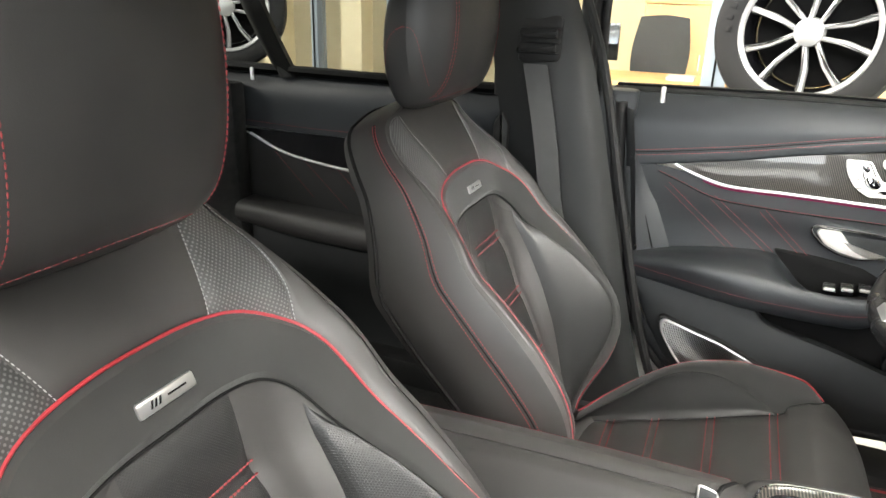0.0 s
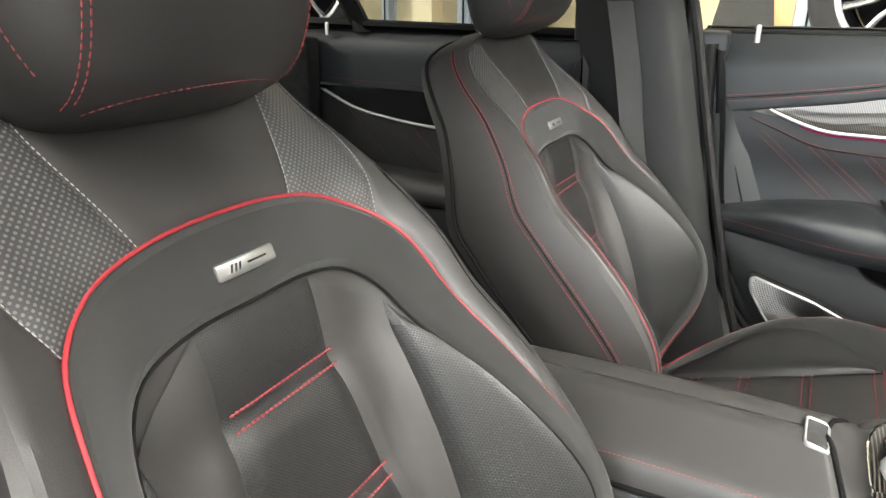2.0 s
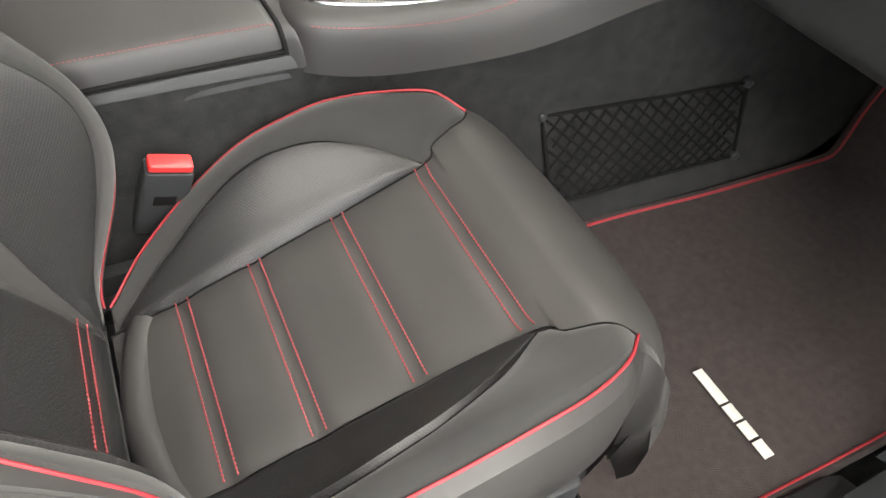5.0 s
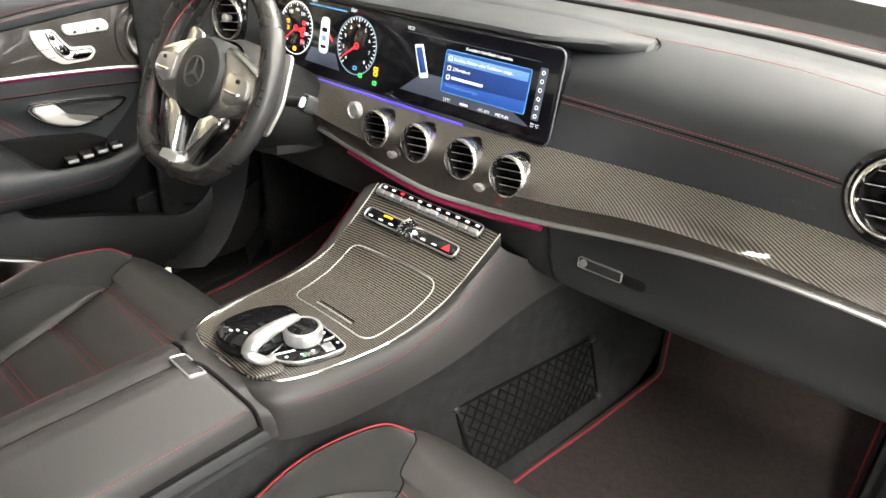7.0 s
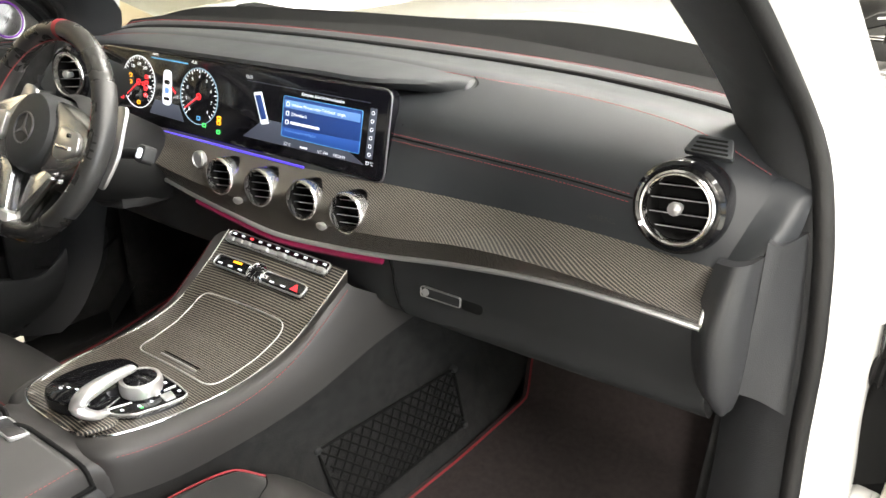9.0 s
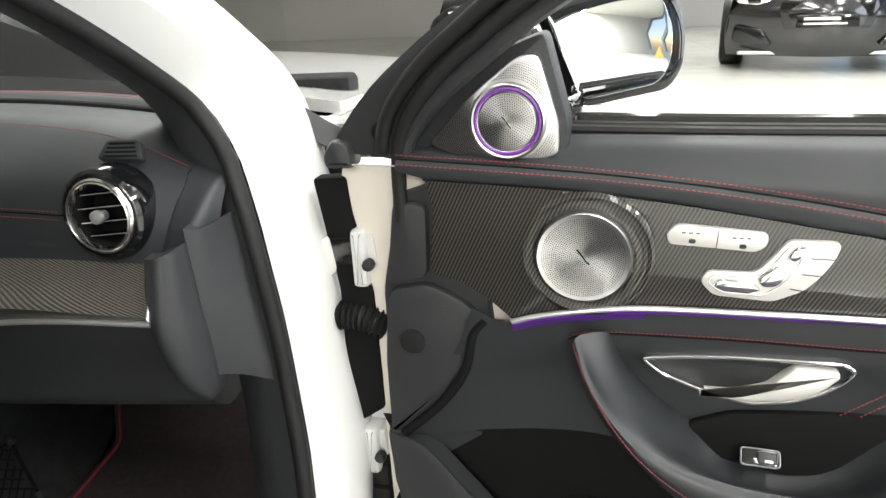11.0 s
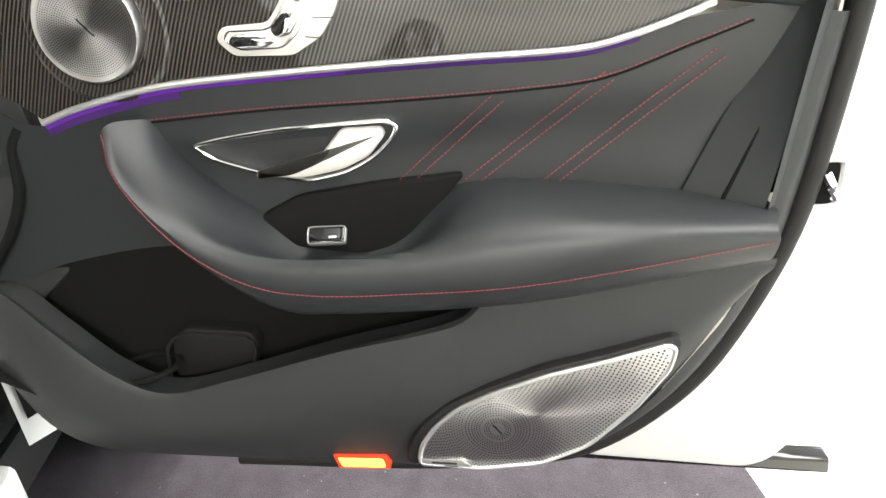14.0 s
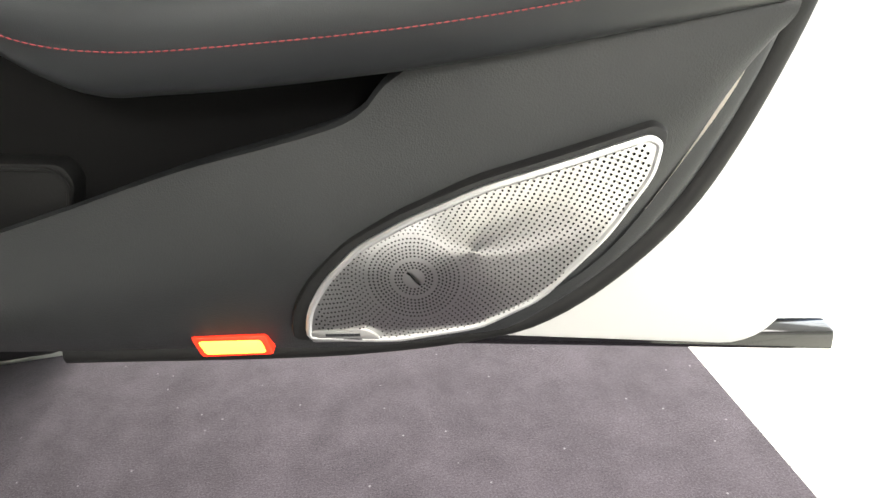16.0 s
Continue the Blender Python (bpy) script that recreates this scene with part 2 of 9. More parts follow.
def holes_mat(name, color, rough, pitch, hole, depth=0.5, dark=0.25, metal=0.0, diag=True):
    """Perforated sheet: rows of small round holes in the plane of the part's UV map, in metres."""
    m = material(name, color, rough, metal)
    t, b, mk = nodes_of(m)
    uv = t.nodes.new("ShaderNodeUVMap")
    mp = mk("ShaderNodeMapping")
    mp.inputs["Scale"].default_value = (1 / pitch, 1 / pitch, 1)
    mp.inputs["Rotation"].default_value = (0, 0, radians(45) if diag else 0)
    t.links.new(uv.outputs[0], mp.inputs["Vector"])
    fr = t.nodes.new("ShaderNodeVectorMath")
    fr.operation = "FRACTION"
    t.links.new(mp.outputs[0], fr.inputs[0])
    sb = t.nodes.new("ShaderNodeVectorMath")
    sb.operation = "SUBTRACT"
    sb.inputs[1].default_value = (0.5, 0.5, 0)
    t.links.new(fr.outputs[0], sb.inputs[0])
    ml = t.nodes.new("ShaderNodeVectorMath")
    ml.operation = "MULTIPLY"
    ml.inputs[1].default_value = (1, 1, 0)
    t.links.new(sb.outputs[0], ml.inputs[0])
    ln = t.nodes.new("ShaderNodeVectorMath")
    ln.operation = "LENGTH"
    t.links.new(ml.outputs[0], ln.inputs[0])
    mr = mk("ShaderNodeMapRange")
    mr.inputs["From Min"].default_value, mr.inputs["From Max"].default_value = hole * 0.75, hole
    t.links.new(ln.outputs["Value"], mr.inputs["Value"])
    mix = t.nodes.new("ShaderNodeMix")
    mix.data_type = "RGBA"
    mix.inputs["A"].default_value = tuple(c * dark for c in color) + (1,)
    mix.inputs["B"].default_value = (*color, 1)
    t.links.new(mr.outputs["Result"], mix.inputs["Factor"])
    t.links.new(mix.outputs["Result"], b.inputs["Base Color"])
    bp = mk("ShaderNodeBump", Strength=depth, Distance=0.0008)
    t.links.new(mr.outputs["Result"], bp.inputs["Height"])
    t.links.new(bp.outputs["Normal"], b.inputs["Normal"])
    return m


def carbon_mat(name, pitch=0.0042, axes=(0, 2), turn=0.0, cross="ADD", fibre=0.062):
    """Lacquered twill weave: two sets of dark fibres that cross in diagonal steps."""
    m = material(name, (0.03, 0.028, 0.026), 0.33, 0.0, coat=1.0, spec=0.3)
    t, b, mk = nodes_of(m)
    b.inputs["Coat Roughness"].default_value = 0.03
    co = t.nodes.new("ShaderNodeTexCoord")
    mp = mk("ShaderNodeMapping")
    mp.inputs["Scale"].default_value = (1 / pitch,) * 3
    mp.inputs["Rotation"].default_value = (0, radians(turn), 0) if axes == (0, 2) else (0, 0, radians(turn))
    t.links.new(co.outputs["Object"], mp.inputs["Vector"])
    sep = t.nodes.new("ShaderNodeSeparateXYZ")
    t.links.new(mp.outputs[0], sep.inputs[0])

    def op(kind, a, c=None):
        n = t.nodes.new("ShaderNodeMath")
        n.operation = kind
        for k, v in enumerate((a, c)):
            if v is None:
                continue
            if isinstance(v, (int, float)):
                n.inputs[k].default_value = v
            else:
                t.links.new(v, n.inputs[k])
        return n.outputs[0]

    a, c = sep.outputs[axes[0]], sep.outputs[axes[1]]
    fa, fc = op("FLOOR", a), op("FLOOR", c)
    # the twill reads as diagonal bands, slightly broken by the single tows
    band = op("SINE", op("MULTIPLY", op(cross, a, c), math.pi / 2))
    tow = op("MULTIPLY", op("SUBTRACT", op("FLOORED_MODULO", op("ADD", fa, fc), 2.0), 0.5), 0.30)
    which = op("MINIMUM", op("MAXIMUM", op("ADD", op("MULTIPLY", op("ADD", band, tow), 0.95), 0.14), 0.0), 1.0)
    # rounded tow profiles along either direction
    ra = op("ABSOLUTE", op("SUBTRACT", op("FRACT", a), 0.5))
    rc = op("ABSOLUTE", op("SUBTRACT", op("FRACT", c), 0.5))
    mixh = t.nodes.new("ShaderNodeMix")
    t.links.new(which, mixh.inputs["Factor"])
    t.links.new(ra, mixh.inputs["A"])
    t.links.new(rc, mixh.inputs["B"])
    col = t.nodes.new("ShaderNodeMix")
    col.data_type = "RGBA"
    col.inputs["A"].default_value = (0.003, 0.0028, 0.0027, 1)
    col.inputs["B"].default_value = (fibre, fibre * 0.89, fibre * 0.75, 1)
    t.links.new(which, col.inputs["Factor"])
    t.links.new(col.outputs["Result"], b.inputs["Base Color"])
    bp = mk("ShaderNodeBump", Strength=0.5, Distance=0.0006)
    bp.invert = True
    t.links.new(mixh.outputs["Result"], bp.inputs["Height"])
    t.links.new(bp.outputs["Normal"], b.inputs["Normal"])
    return m


def glow_mat(name, color, strength):
    m = material(name, color, 0.4)
    b = m.node_tree.nodes["Principled BSDF"]
    b.inputs["Emission Color"].default_value = (*color, 1)
    b.inputs["Emission Strength"].default_value = strength
    return m


LEATHER = leather_mat("black nappa leather", (0.0290, 0.0278, 0.0270), 0.47, 0.44)
LEATHER_PAD = leather_mat("dark grained pad leather", (0.0195, 0.0220, 0.0245), 0.48, 0.42)
DOOR_HIDE = leather_mat("blue-black door leather", (0.0200, 0.0220, 0.0240), 0.44, 0.46)
SUEDE = noisy(material("charcoal microfibre suede", (0.023, 0.023, 0.0222), 0.95, sheen=0.18, spec=0.25), 14, 0.30, 0.25, 1500, 0, 0.0006)
PERF = holes_mat("perforated black leather", (0.034, 0.034, 0.034), 0.42, 0.0040, 0.30, 0.5, 3.2)
SEAT_LEATHER = leather_mat("smooth seat leather", (0.040, 0.0385, 0.0370), 0.44, 0.60)
PERF_FINE = holes_mat("finely perforated leather", (0.015, 0.015, 0.015), 0.42, 0.0023, 0.34)
RED_PIPE = noisy(material("red piping", (0.27, 0.018, 0.026), 0.55), 60, 0.15)
RED_THREAD = material("red thread", (0.26, 0.040, 0.045), 0.85)
GREY_THREAD = material("grey thread", (0.30, 0.30, 0.30), 0.7)
PLASTIC = noisy(material("dark grey grained plastic", (0.024, 0.0255, 0.0265), 0.52, spec=0.36), 12, 0.15, 0.35, 700, 0.05, 0.0006)
PLASTIC_GREY = noisy(material("slate grey plastic", (0.022, 0.0232, 0.025), 0.48), 12, 0.12, 0.3, 700, 0.05, 0.0006)
RUBBER = noisy(material("black rubber", (0.010, 0.010, 0.010), 0.6, spec=0.3), 20, 0.2, 0.1, 400)
GLOSS_BLACK = material("gloss black", (0.006, 0.006, 0.007), 0.06, coat=0.5)
CHROME = noisy(material("polished chrome", (0.86, 0.86, 0.87), 0.08, 1.0), 30, 0.03)
SATIN = noisy(material("satin silver", (0.70, 0.70, 0.705), 0.38, 0.85), 30, 0.04)
ALU = noisy(material("brushed aluminium", (0.48, 0.475, 0.47), 0.30, 0.85), 40, 0.08, 0, None, 0.05)


def turned_mat(name, color, rough, axis="Y"):
    """Metal brushed in rings round its own middle, so that light falls into it in rays."""
    m = noisy(material(name, color, rough, 1.0), 60, 0.06)
    t, b, mk = nodes_of(m)
    tan = t.nodes.new("ShaderNodeTangent")
    tan.direction_type, tan.axis = "RADIAL", axis
    t.links.new(tan.outputs[0], b.inputs["Tangent"])
    b.inputs["Anisotropic"].default_value = 0.85
    return m


TURNED = turned_mat("turned aluminium", (0.56, 0.555, 0.55), 0.34)
CARBON = carbon_mat("lacquered carbon fibre weave", 0.00075, (0, 2), 30, "ADD", 0.115)
CARBON_DOOR = carbon_mat("dark lacquered carbon fibre weave", 0.0014, (0, 2), 110, "ADD", 0.075)
CARBON_FLAT = carbon_mat("lacquered carbon fibre weave, flat", 0.0014, (0, 1), 45, "SUBTRACT", 0.185)
PAINT = noisy(material("white car paint", (0.63, 0.63, 0.615), 0.22, coat=1.0), 3, 0.02)
FELT = noisy(material("black felt carpet", (0.018, 0.0185, 0.0185), 0.98, sheen=0.05, spec=0.15), 45, 0.9, 1.0, 900, 0, 0.002)
MAT = noisy(material("black velour mat", (0.040, 0.032, 0.031), 0.98, sheen=0.05, spec=0.2), 90, 0.5, 0.6, 900, 0, 0.002)
SCREEN_OFF = material("screen glass", (0.004, 0.004, 0.006), 0.12, coat=0.6)
# near-black; also carries the shade of gaps, slots and deep recesses
DARK = material("matt near-black with recess shade", (0.007, 0.007, 0.007), 0.85, spec=0.12)


def dots(centres, radii, place, h=0.0003, sides=6):
    """Small round perforations as flat dark discs just over a plate."""
    vs, fs = [], []
    for (a, b), r in zip(centres, radii):
        k = len(vs)
        for i in range(sides):
            w = 2 * math.pi * i / sides
            vs.append(place(a + r * math.cos(w), b + r * math.sin(w), h))
        fs.append(tuple(range(k, k + sides)))
    return vs, fs


def inside(p, poly):
    """Whether a point lies in an outline."""
    hit, n = False, len(poly)
    for i in range(n):
        (x1, y1), (x2, y2) = poly[i], poly[i - 1]
        if (y1 > p[1]) != (y2 > p[1]) and p[0] < (x2 - x1) * (p[1] - y1) / (y2 - y1) + x1:
            hit = not hit
    return hit


def ring_dots(c, radii, gap, keep=None, size=0.0007, grow=0.0, skew=0.5):
    pts, rs = [], []
    for i, r in enumerate(radii):
        k = max(6, int(2 * math.pi * r / (gap * (1 + grow * r))))
        for j in range(k):
            w = 2 * math.pi * (j + skew * (i % 2)) / k
            q = (c[0] + r * math.cos(w), c[1] + r * math.sin(w))
            if keep is None or keep(q):
                pts.append(q)
                rs.append(size * (1 + grow * r))
    return pts, rs


def words(name, text, size, m, material_, parent, align="CENTER"):
    """Flat raised lettering in the built-in font, as a mesh."""
    cu = bpy.data.curves.new(name, "FONT")
    cu.body, cu.size, cu.align_x, cu.align_y, cu.extrude, cu.resolution_u = text, size, align, "CENTER", 0.00006, 2
    tmp = bpy.data.objects.new(name, cu)
    me = bpy.data.meshes.new_from_object(tmp)
    bpy.data.objects.remove(tmp)
    bpy.data.curves.remove(cu)
    me.transform(Matrix(m))
    me.materials.clear()
    return part(name, me, material_, parent)

# ---- seats ----
def uv_panel(S, left, right, n, m, puff=0.0, back=None):
    """A sewn panel between two seams, given as control points in the surface's own (u, v); S(u, v, lift) gives the place."""
    A, B = curve_pts(left, n), curve_pts(right, n)
    P = np.zeros((n, m, 3))
    UV = np.zeros((n, m, 2))
    for j in range(m):
        f = j / (m - 1)
        for i in range(n):
            u, v = A[i] + (B[i] - A[i]) * f
            e = min(1.0, 9 * f * (1 - f)) * min(1.0, 9 * (i / (n - 1)) * (1 - i / (n - 1)) + 0.0)
            UV[i, j] = u, v
            P[i, j] = S(u, v, puff * e ** 0.6 - 0.0012 * (1 - min(1, 3 * e)))
    me = mesh_of("panel", *sheet(P, back))
    layer = me.uv_layers.new(name="UVMap")
    co = UV.reshape(-1, 2)
    k = len(co)
    for loop in me.loops:
        layer.data[loop.index].uv = tuple(co[loop.vertex_index]) if loop.vertex_index < k else (0, 0)
    return me


def smooth01(a, b, x):
    t = min(1.0, max(0.0, (x - a) / (b - a)))
    return t * t * (3 - 2 * t)


def mirror_uv(c):
    return [(-u, v) for u, v in c]


BACK_O, BACK_D, BACK_N = np.array((0, 0.2085, 0.506)), np.array((0, -0.39, 0.921)), np.array((0, 0.921, 0.39))


CREST = curve_pts([(-0.03, -0.03), (0.015, 0.0), (0.06, 0.052), (0.10, 0.087), (0.15, 0.113), (0.21, 0.122), (0.27, 0.113), (0.33, 0.097), (0.40, 0.077), (0.455, 0.058), (0.512, 0.040), (0.57, 0.025), (0.63, 0.010), (0.68, 0.0), (0.75, 0.0)], 120)
BACK_SEAMS, CUSHION_SEAMS = (0.439, 0.320, 0.187, 0.064), (0.283, 0.366, 0.464, 0.567)


def quilted(x, seams, width, depth):
    """Depth by which the pads sink along their cross seams."""
    return depth * sum(math.exp(-((x - a) / width) ** 2) for a in seams)


def back_surface(u, v, lift=0.0):
    crest = float(np.interp(v, CREST[:, 0], CREST[:, 1]))
    h = crest * smooth01(0.103, 0.210, abs(u)) - 0.03 * smooth01(0.57, 0.72, v) - 0.018 * smooth01(0.10, 0.2, abs(u)) * smooth01(0.5, 0.66, v)
    h += 0.018 * smooth01(0.42, 0.51, v) - 0.014 * smooth01(0.42, 0.33, v) * smooth01(0.04, 0.2, v) * smooth01(0.15, 0.09, abs(u))
    h += 0.012 * math.sin(max(0, min(1, v / 0.5)) * math.pi) - 0.012 * smooth01(0.3, 0.5, v)
    h -= quilted(v, BACK_SEAMS, 0.013, 0.0035) * smooth01(0.11, 0.085, abs(u))
    p = BACK_O + BACK_D * v + BACK_N * (h + lift)
    p[0] = u
    return p


def cushion_z(y):
    return 0.509 + 0.30 * (y - 0.2) - 2.2 * max(0, y - 0.62) ** 1.5


def cushion_surface(u, y, lift=0.0):
    y, over = min(y, 0.69), max(0.0, y - 0.69)
    crest = 0.075 * smooth01(0.19, 0.42, y) * (1 - (0.92 if u > 0 else 0.75) * smooth01(0.46, 0.68, y))
    h = crest * smooth01(0.105, 0.215, abs(u)) - quilted(y, CUSHION_SEAMS, 0.014, 0.0045) * smooth01(0.130, 0.105, abs(u))
    z = cushion_z(y) + h + lift - 0.01 * smooth01(0.2, 0.24, abs(u))
    if over > 0:
        a0, r = 0.55, 0.05
        a = min(over / r, 1.1)
        rest = max(0.0, over - 1.1 * r)
        y += (r + lift) * (math.sin(a0 + a) - math.sin(a0)) - 0.12 * rest
        z -= r * (math.cos(a0) - math.cos(a0 + a)) + 0.99 * rest
    y -= 0.045 * (abs(u) / 0.21) ** 4 * smooth01(0.60, 0.72, y + over)
    return np.array((u, y, z))


def path_on(S, ctrl, n, lift=0.0):
    return np.array([S(u, v, lift) for u, v in curve_pts(ctrl, n)])


def build_seat():
    seat = thing("car_seat", "black leather and suede sports seat with red piping", "car seat", "front seats")
    # backrest seams, right half
    pipe = [(0.147, 0.015), (0.172, 0.06), (0.194, 0.10), (0.209, 0.15), (0.212, 0.21), (0.209, 0.27), (0.199, 0.33), (0.191, 0.40), (0.184, 0.455), (0.170, 0.512), (0.150, 0.543), (0.112, 0.570), (0.060, 0.583), (0.0, 0.586)]
    pipe_all = pipe + mirror_uv(pipe[:-1])[::-1]
    inner = [(0.112, 0.02), (0.163, 0.10), (0.193, 0.20), (0.182, 0.31), (0.154, 0.42), (0.134, 0.475), (0.105, 0.503), (0.06, 0.514), (0.0, 0.515)]
    inner_all = inner + mirror_uv(inner[:-1])[::-1]
    centre = [(0.098, 0.02), (0.088, 0.2), (0.074, 0.34), (0.062, 0.44), (0.062, 0.512)]
    wedge = [(0.102, 0.02), (0.122, 0.15), (0.130, 0.30), (0.136, 0.460)]
    back = part("backrest", uv_panel(back_surface, mirror_uv(centre), centre, 130, 14, 0.006), PERF_FINE, seat)
    back["label"] = "finely perforated leather backrest centre with red seams"
    for sgn in (1, -1):
        k = lambda c: [(sgn * u, v) for u, v in c]
        part("wedge", uv_panel(back_surface, k(centre), k(wedge), 34, 8, 0.003), LEATHER, back)
        part("bolster", uv_panel(back_surface, k(wedge), k(inner[:5]), 34, 12, 0.012), PERF_FINE, back, "perforated leather side bolster")
        part("shoulder", uv_panel(back_surface, k([(0.076, 0.582), (0.092, 0.630), (0.103, 0.665), (0.112, 0.705)]), k([(0.158, 0.538), (0.172, 0.58), (0.172, 0.63), (0.145, 0.690)]), 26, 10, 0.003), PERF, back, "perforated leather shoulder panel")
        part("seam", stitches(path_on(back_surface, k([(0.076, 0.582), (0.092, 0.630), (0.103, 0.665), (0.112, 0.705)]), 40, 0.0014), 0.003, 0.0015, 0.0005), GREY_THREAD, back)
        outer = [(0.147, 0.015), (0.172, 0.06), (0.194, 0.10), (0.209, 0.15), (0.212, 0.21), (0.209, 0.27), (0.199, 0.33), (0.191, 0.40), (0.184, 0.455), (0.170, 0.512), (0.158, 0.538), (0.172, 0.58), (0.172, 0.63), (0.145, 0.690), (0.114, 0.705)]
        part("outer_bolster", uv_panel(back_surface, k(outer), k([(0.149, 0.015), (0.175, 0.06), (0.198, 0.10), (0.214, 0.15), (0.219, 0.21), (0.220, 0.27), (0.220, 0.33), (0.219, 0.40), (0.216, 0.455), (0.206, 0.510), (0.198, 0.545), (0.187, 0.59), (0.177, 0.63), (0.150, 0.688), (0.115, 0.706)]), 60, 8, 0.002), LEATHER, back, "smooth black leather outer bolster")
        part("seam", stitches(path_on(back_surface, k(outer[10:]), 40, 0.0014), 0.003, 0.0015, 0.0005), GREY_THREAD, back)
    part("neck_panel", uv_panel(back_surface, [(-0.080, 0.580), (-0.04, 0.586), (0, 0.588), (0.04, 0.586), (0.080, 0.580)], [(-0.116, 0.706), (-0.06, 0.715), (0, 0.716), (0.06, 0.715), (0.116, 0.706)], 26, 16, 0.002), LEATHER, back)
    part("suede_surround", uv_panel(back_surface, inner_all, pipe_all, 90, 10, 0.006), SUEDE, back, "dark suede surround inside the red piping")
    part("backing", uv_panel(back_surface, mirror_uv(pipe), pipe, 50, 24, -0.004), LEATHER, back)
    part("backing", uv_panel(back_surface, mirror_uv([(0.160, 0.525), (0.165, 0.60), (0.150, 0.66), (0.11, 0.700)]), [(0.160, 0.525), (0.165, 0.60), (0.150, 0.66), (0.11, 0.700)], 24, 24, -0.003), LEATHER, back)
    part("piping", tube(path_on(back_surface, pipe_all, 130, 0.0012), 0.0017, 8), RED_PIPE, back, "red piping")
    part("dark_seam", tube(path_on(back_surface, inner_all, 130, 0.0012), 0.0014, 6), DARK, back)
    for v in BACK_SEAMS:
        for dv in (0.0068, -0.0068):
            w = np.interp(v, (0.02, 0.2, 0.34, 0.44), (0.098, 0.088, 0.074, 0.062)) * 0.985
            part("red_stitching", stitches(path_on(back_surface, [(-w, v + dv), (0, v + dv), (w, v + dv)], 60, 0.0066), 0.0038, 0.0012, 0.0014), RED_THREAD, back)
    # flanks and rear shell
    edge = [(0.149, 0.015), (0.175, 0.06), (0.198, 0.10), (0.214, 0.15), (0.219, 0.21), (0.220, 0.27), (0.220, 0.33), (0.219, 0.40), (0.216, 0.455), (0.206, 0.510), (0.198, 0.545), (0.187, 0.59), (0.177, 0.63), (0.150, 0.688), (0.115, 0.706), (0.06, 0.716), (0.0, 0.717)]
    edge_all = np.array(edge + mirror_uv(edge[:-1])[::-1])
    E = curve_pts(edge_all, 120)
    rings = []
    for out, dep in ((0, 0), (0.012, -0.004), (0.030, -0.034), (0.036, -0.065), (0.030, -0.120), (0.012, -0.145), (-0.03, -0.15), (-0.10, -0.155)):
        ring = []
        for u, v in E:
            p = back_surface(u, v)
            c = np.array((u, v - 0.36))
            c = c / (np.linalg.norm(c) + 1e-9)
            low = smooth01(0.68, 0.34, v)
            o = out * (0.35 + 0.65 * low) if out > 0 else out
            q = p + BACK_D * (c[1] * o) + BACK_N * (dep * (0.58 + 0.44 * smooth01(0.70, 0.42, v) - 0.10 * smooth01(0.32, 0.05, v)) - ((0.040 if dep < -0.05 else 0.018) * low * smooth01(-0.05, 0.35, v) if dep < -0.02 else 0))
            q[0] = p[0] + c[0] * o
            ring.append(q)
        rings.append(ring)
    part("side_panel", sheet(np.array(rings[:6])), LEATHER, back, "smooth black leather flanks")
    R1, R2, R3 = (np.array(rings[i]) for i in (1, 2, 3))
    bulge = R2 - 0.5 * (R1 + R3)
    bulge /= np.linalg.norm(bulge, axis=1)[:, None] + 1e-9
    for cut in (slice(2, 50), slice(70, 118)):
        for o in (-0.10, 0.12):
            row = R2 + (R1 - R2 if o < 0 else R3 - R2) * abs(o)
            part("red_stitching", stitches((row + bulge * 0.0022)[cut], 0.004, 0.0014, 0.0009), RED_THREAD, back)
        part("dark_seam", tube((R2 + bulge * 0.0006)[cut], 0.0011, 6), DARK, back)
    part("rear_shell", sheet(np.array(rings[5:])), PLASTIC, back, "dark moulded rear shell")
    part("flank_gap", tube(np.array(rings[4])[2:-2], 0.0035, 6), DARK, back)
    # badge
    bm = facing(back_surface(0, 0.544, 0.0085), BACK_N, BACK_D)
    badge = part("badge", slab(round_outline(rect(0, 0, 0.060, 0.0135), 0.003, 4), 0.006, 0.0012, on(bm)), ALU, back, "small brushed metal badge")
    for k, w in enumerate((0.0022, 0.0022, 0.0022)):
        part("badge_mark", slab([(-0.019 + k * 0.0042, -0.003), (-0.0168 + k * 0.0042, -0.003), (-0.0138 + k * 0.0042, 0.003), (-0.016 + k * 0.0042, 0.003)], 0.0004, 0.0001, on(bm), top=0.0003), GLOSS_BLACK, badge)
    part("badge_mark", slab(rect(0.010, 0, 0.020, 0.0016), 0.0004, 0.0001, on(bm), top=0.0003), GLOSS_BLACK, badge)
    # headrest
    hb, hsec = [], []
    prof = [(0.640, 0.030, 0.02), (0.643, 0.076, 0.034), (0.652, 0.104, 0.052), (0.675, 0.124, 0.066), (0.72, 0.140, 0.074), (0.77, 0.143, 0.074), (0.81, 0.134, 0.068), (0.838, 0.110, 0.052), (0.852, 0.072, 0.032), (0.856, 0.02, 0.01)]
    pr = curve_pts([(v, a, b) for v, a, b in prof], 30)

    def head_point(v, th, grow=0.0):
        a, b = np.interp(v, pr[:, 0], pr[:, 1]) + grow, np.interp(v, pr[:, 0], pr[:, 2]) + grow
        c, s = math.cos(th), math.sin(th)
        e = 0.62
        u = a * math.copysign(abs(c) ** e, c)
        sweep = 0.010 * (min(abs(u), 0.085) / 0.085) ** 2 + 0.55 * max(0, abs(u) - 0.095) if s > 0 else 0.0105 * (abs(u) / 0.13) ** 2
        dpt = b * math.copysign(abs(s) ** e, s) - sweep
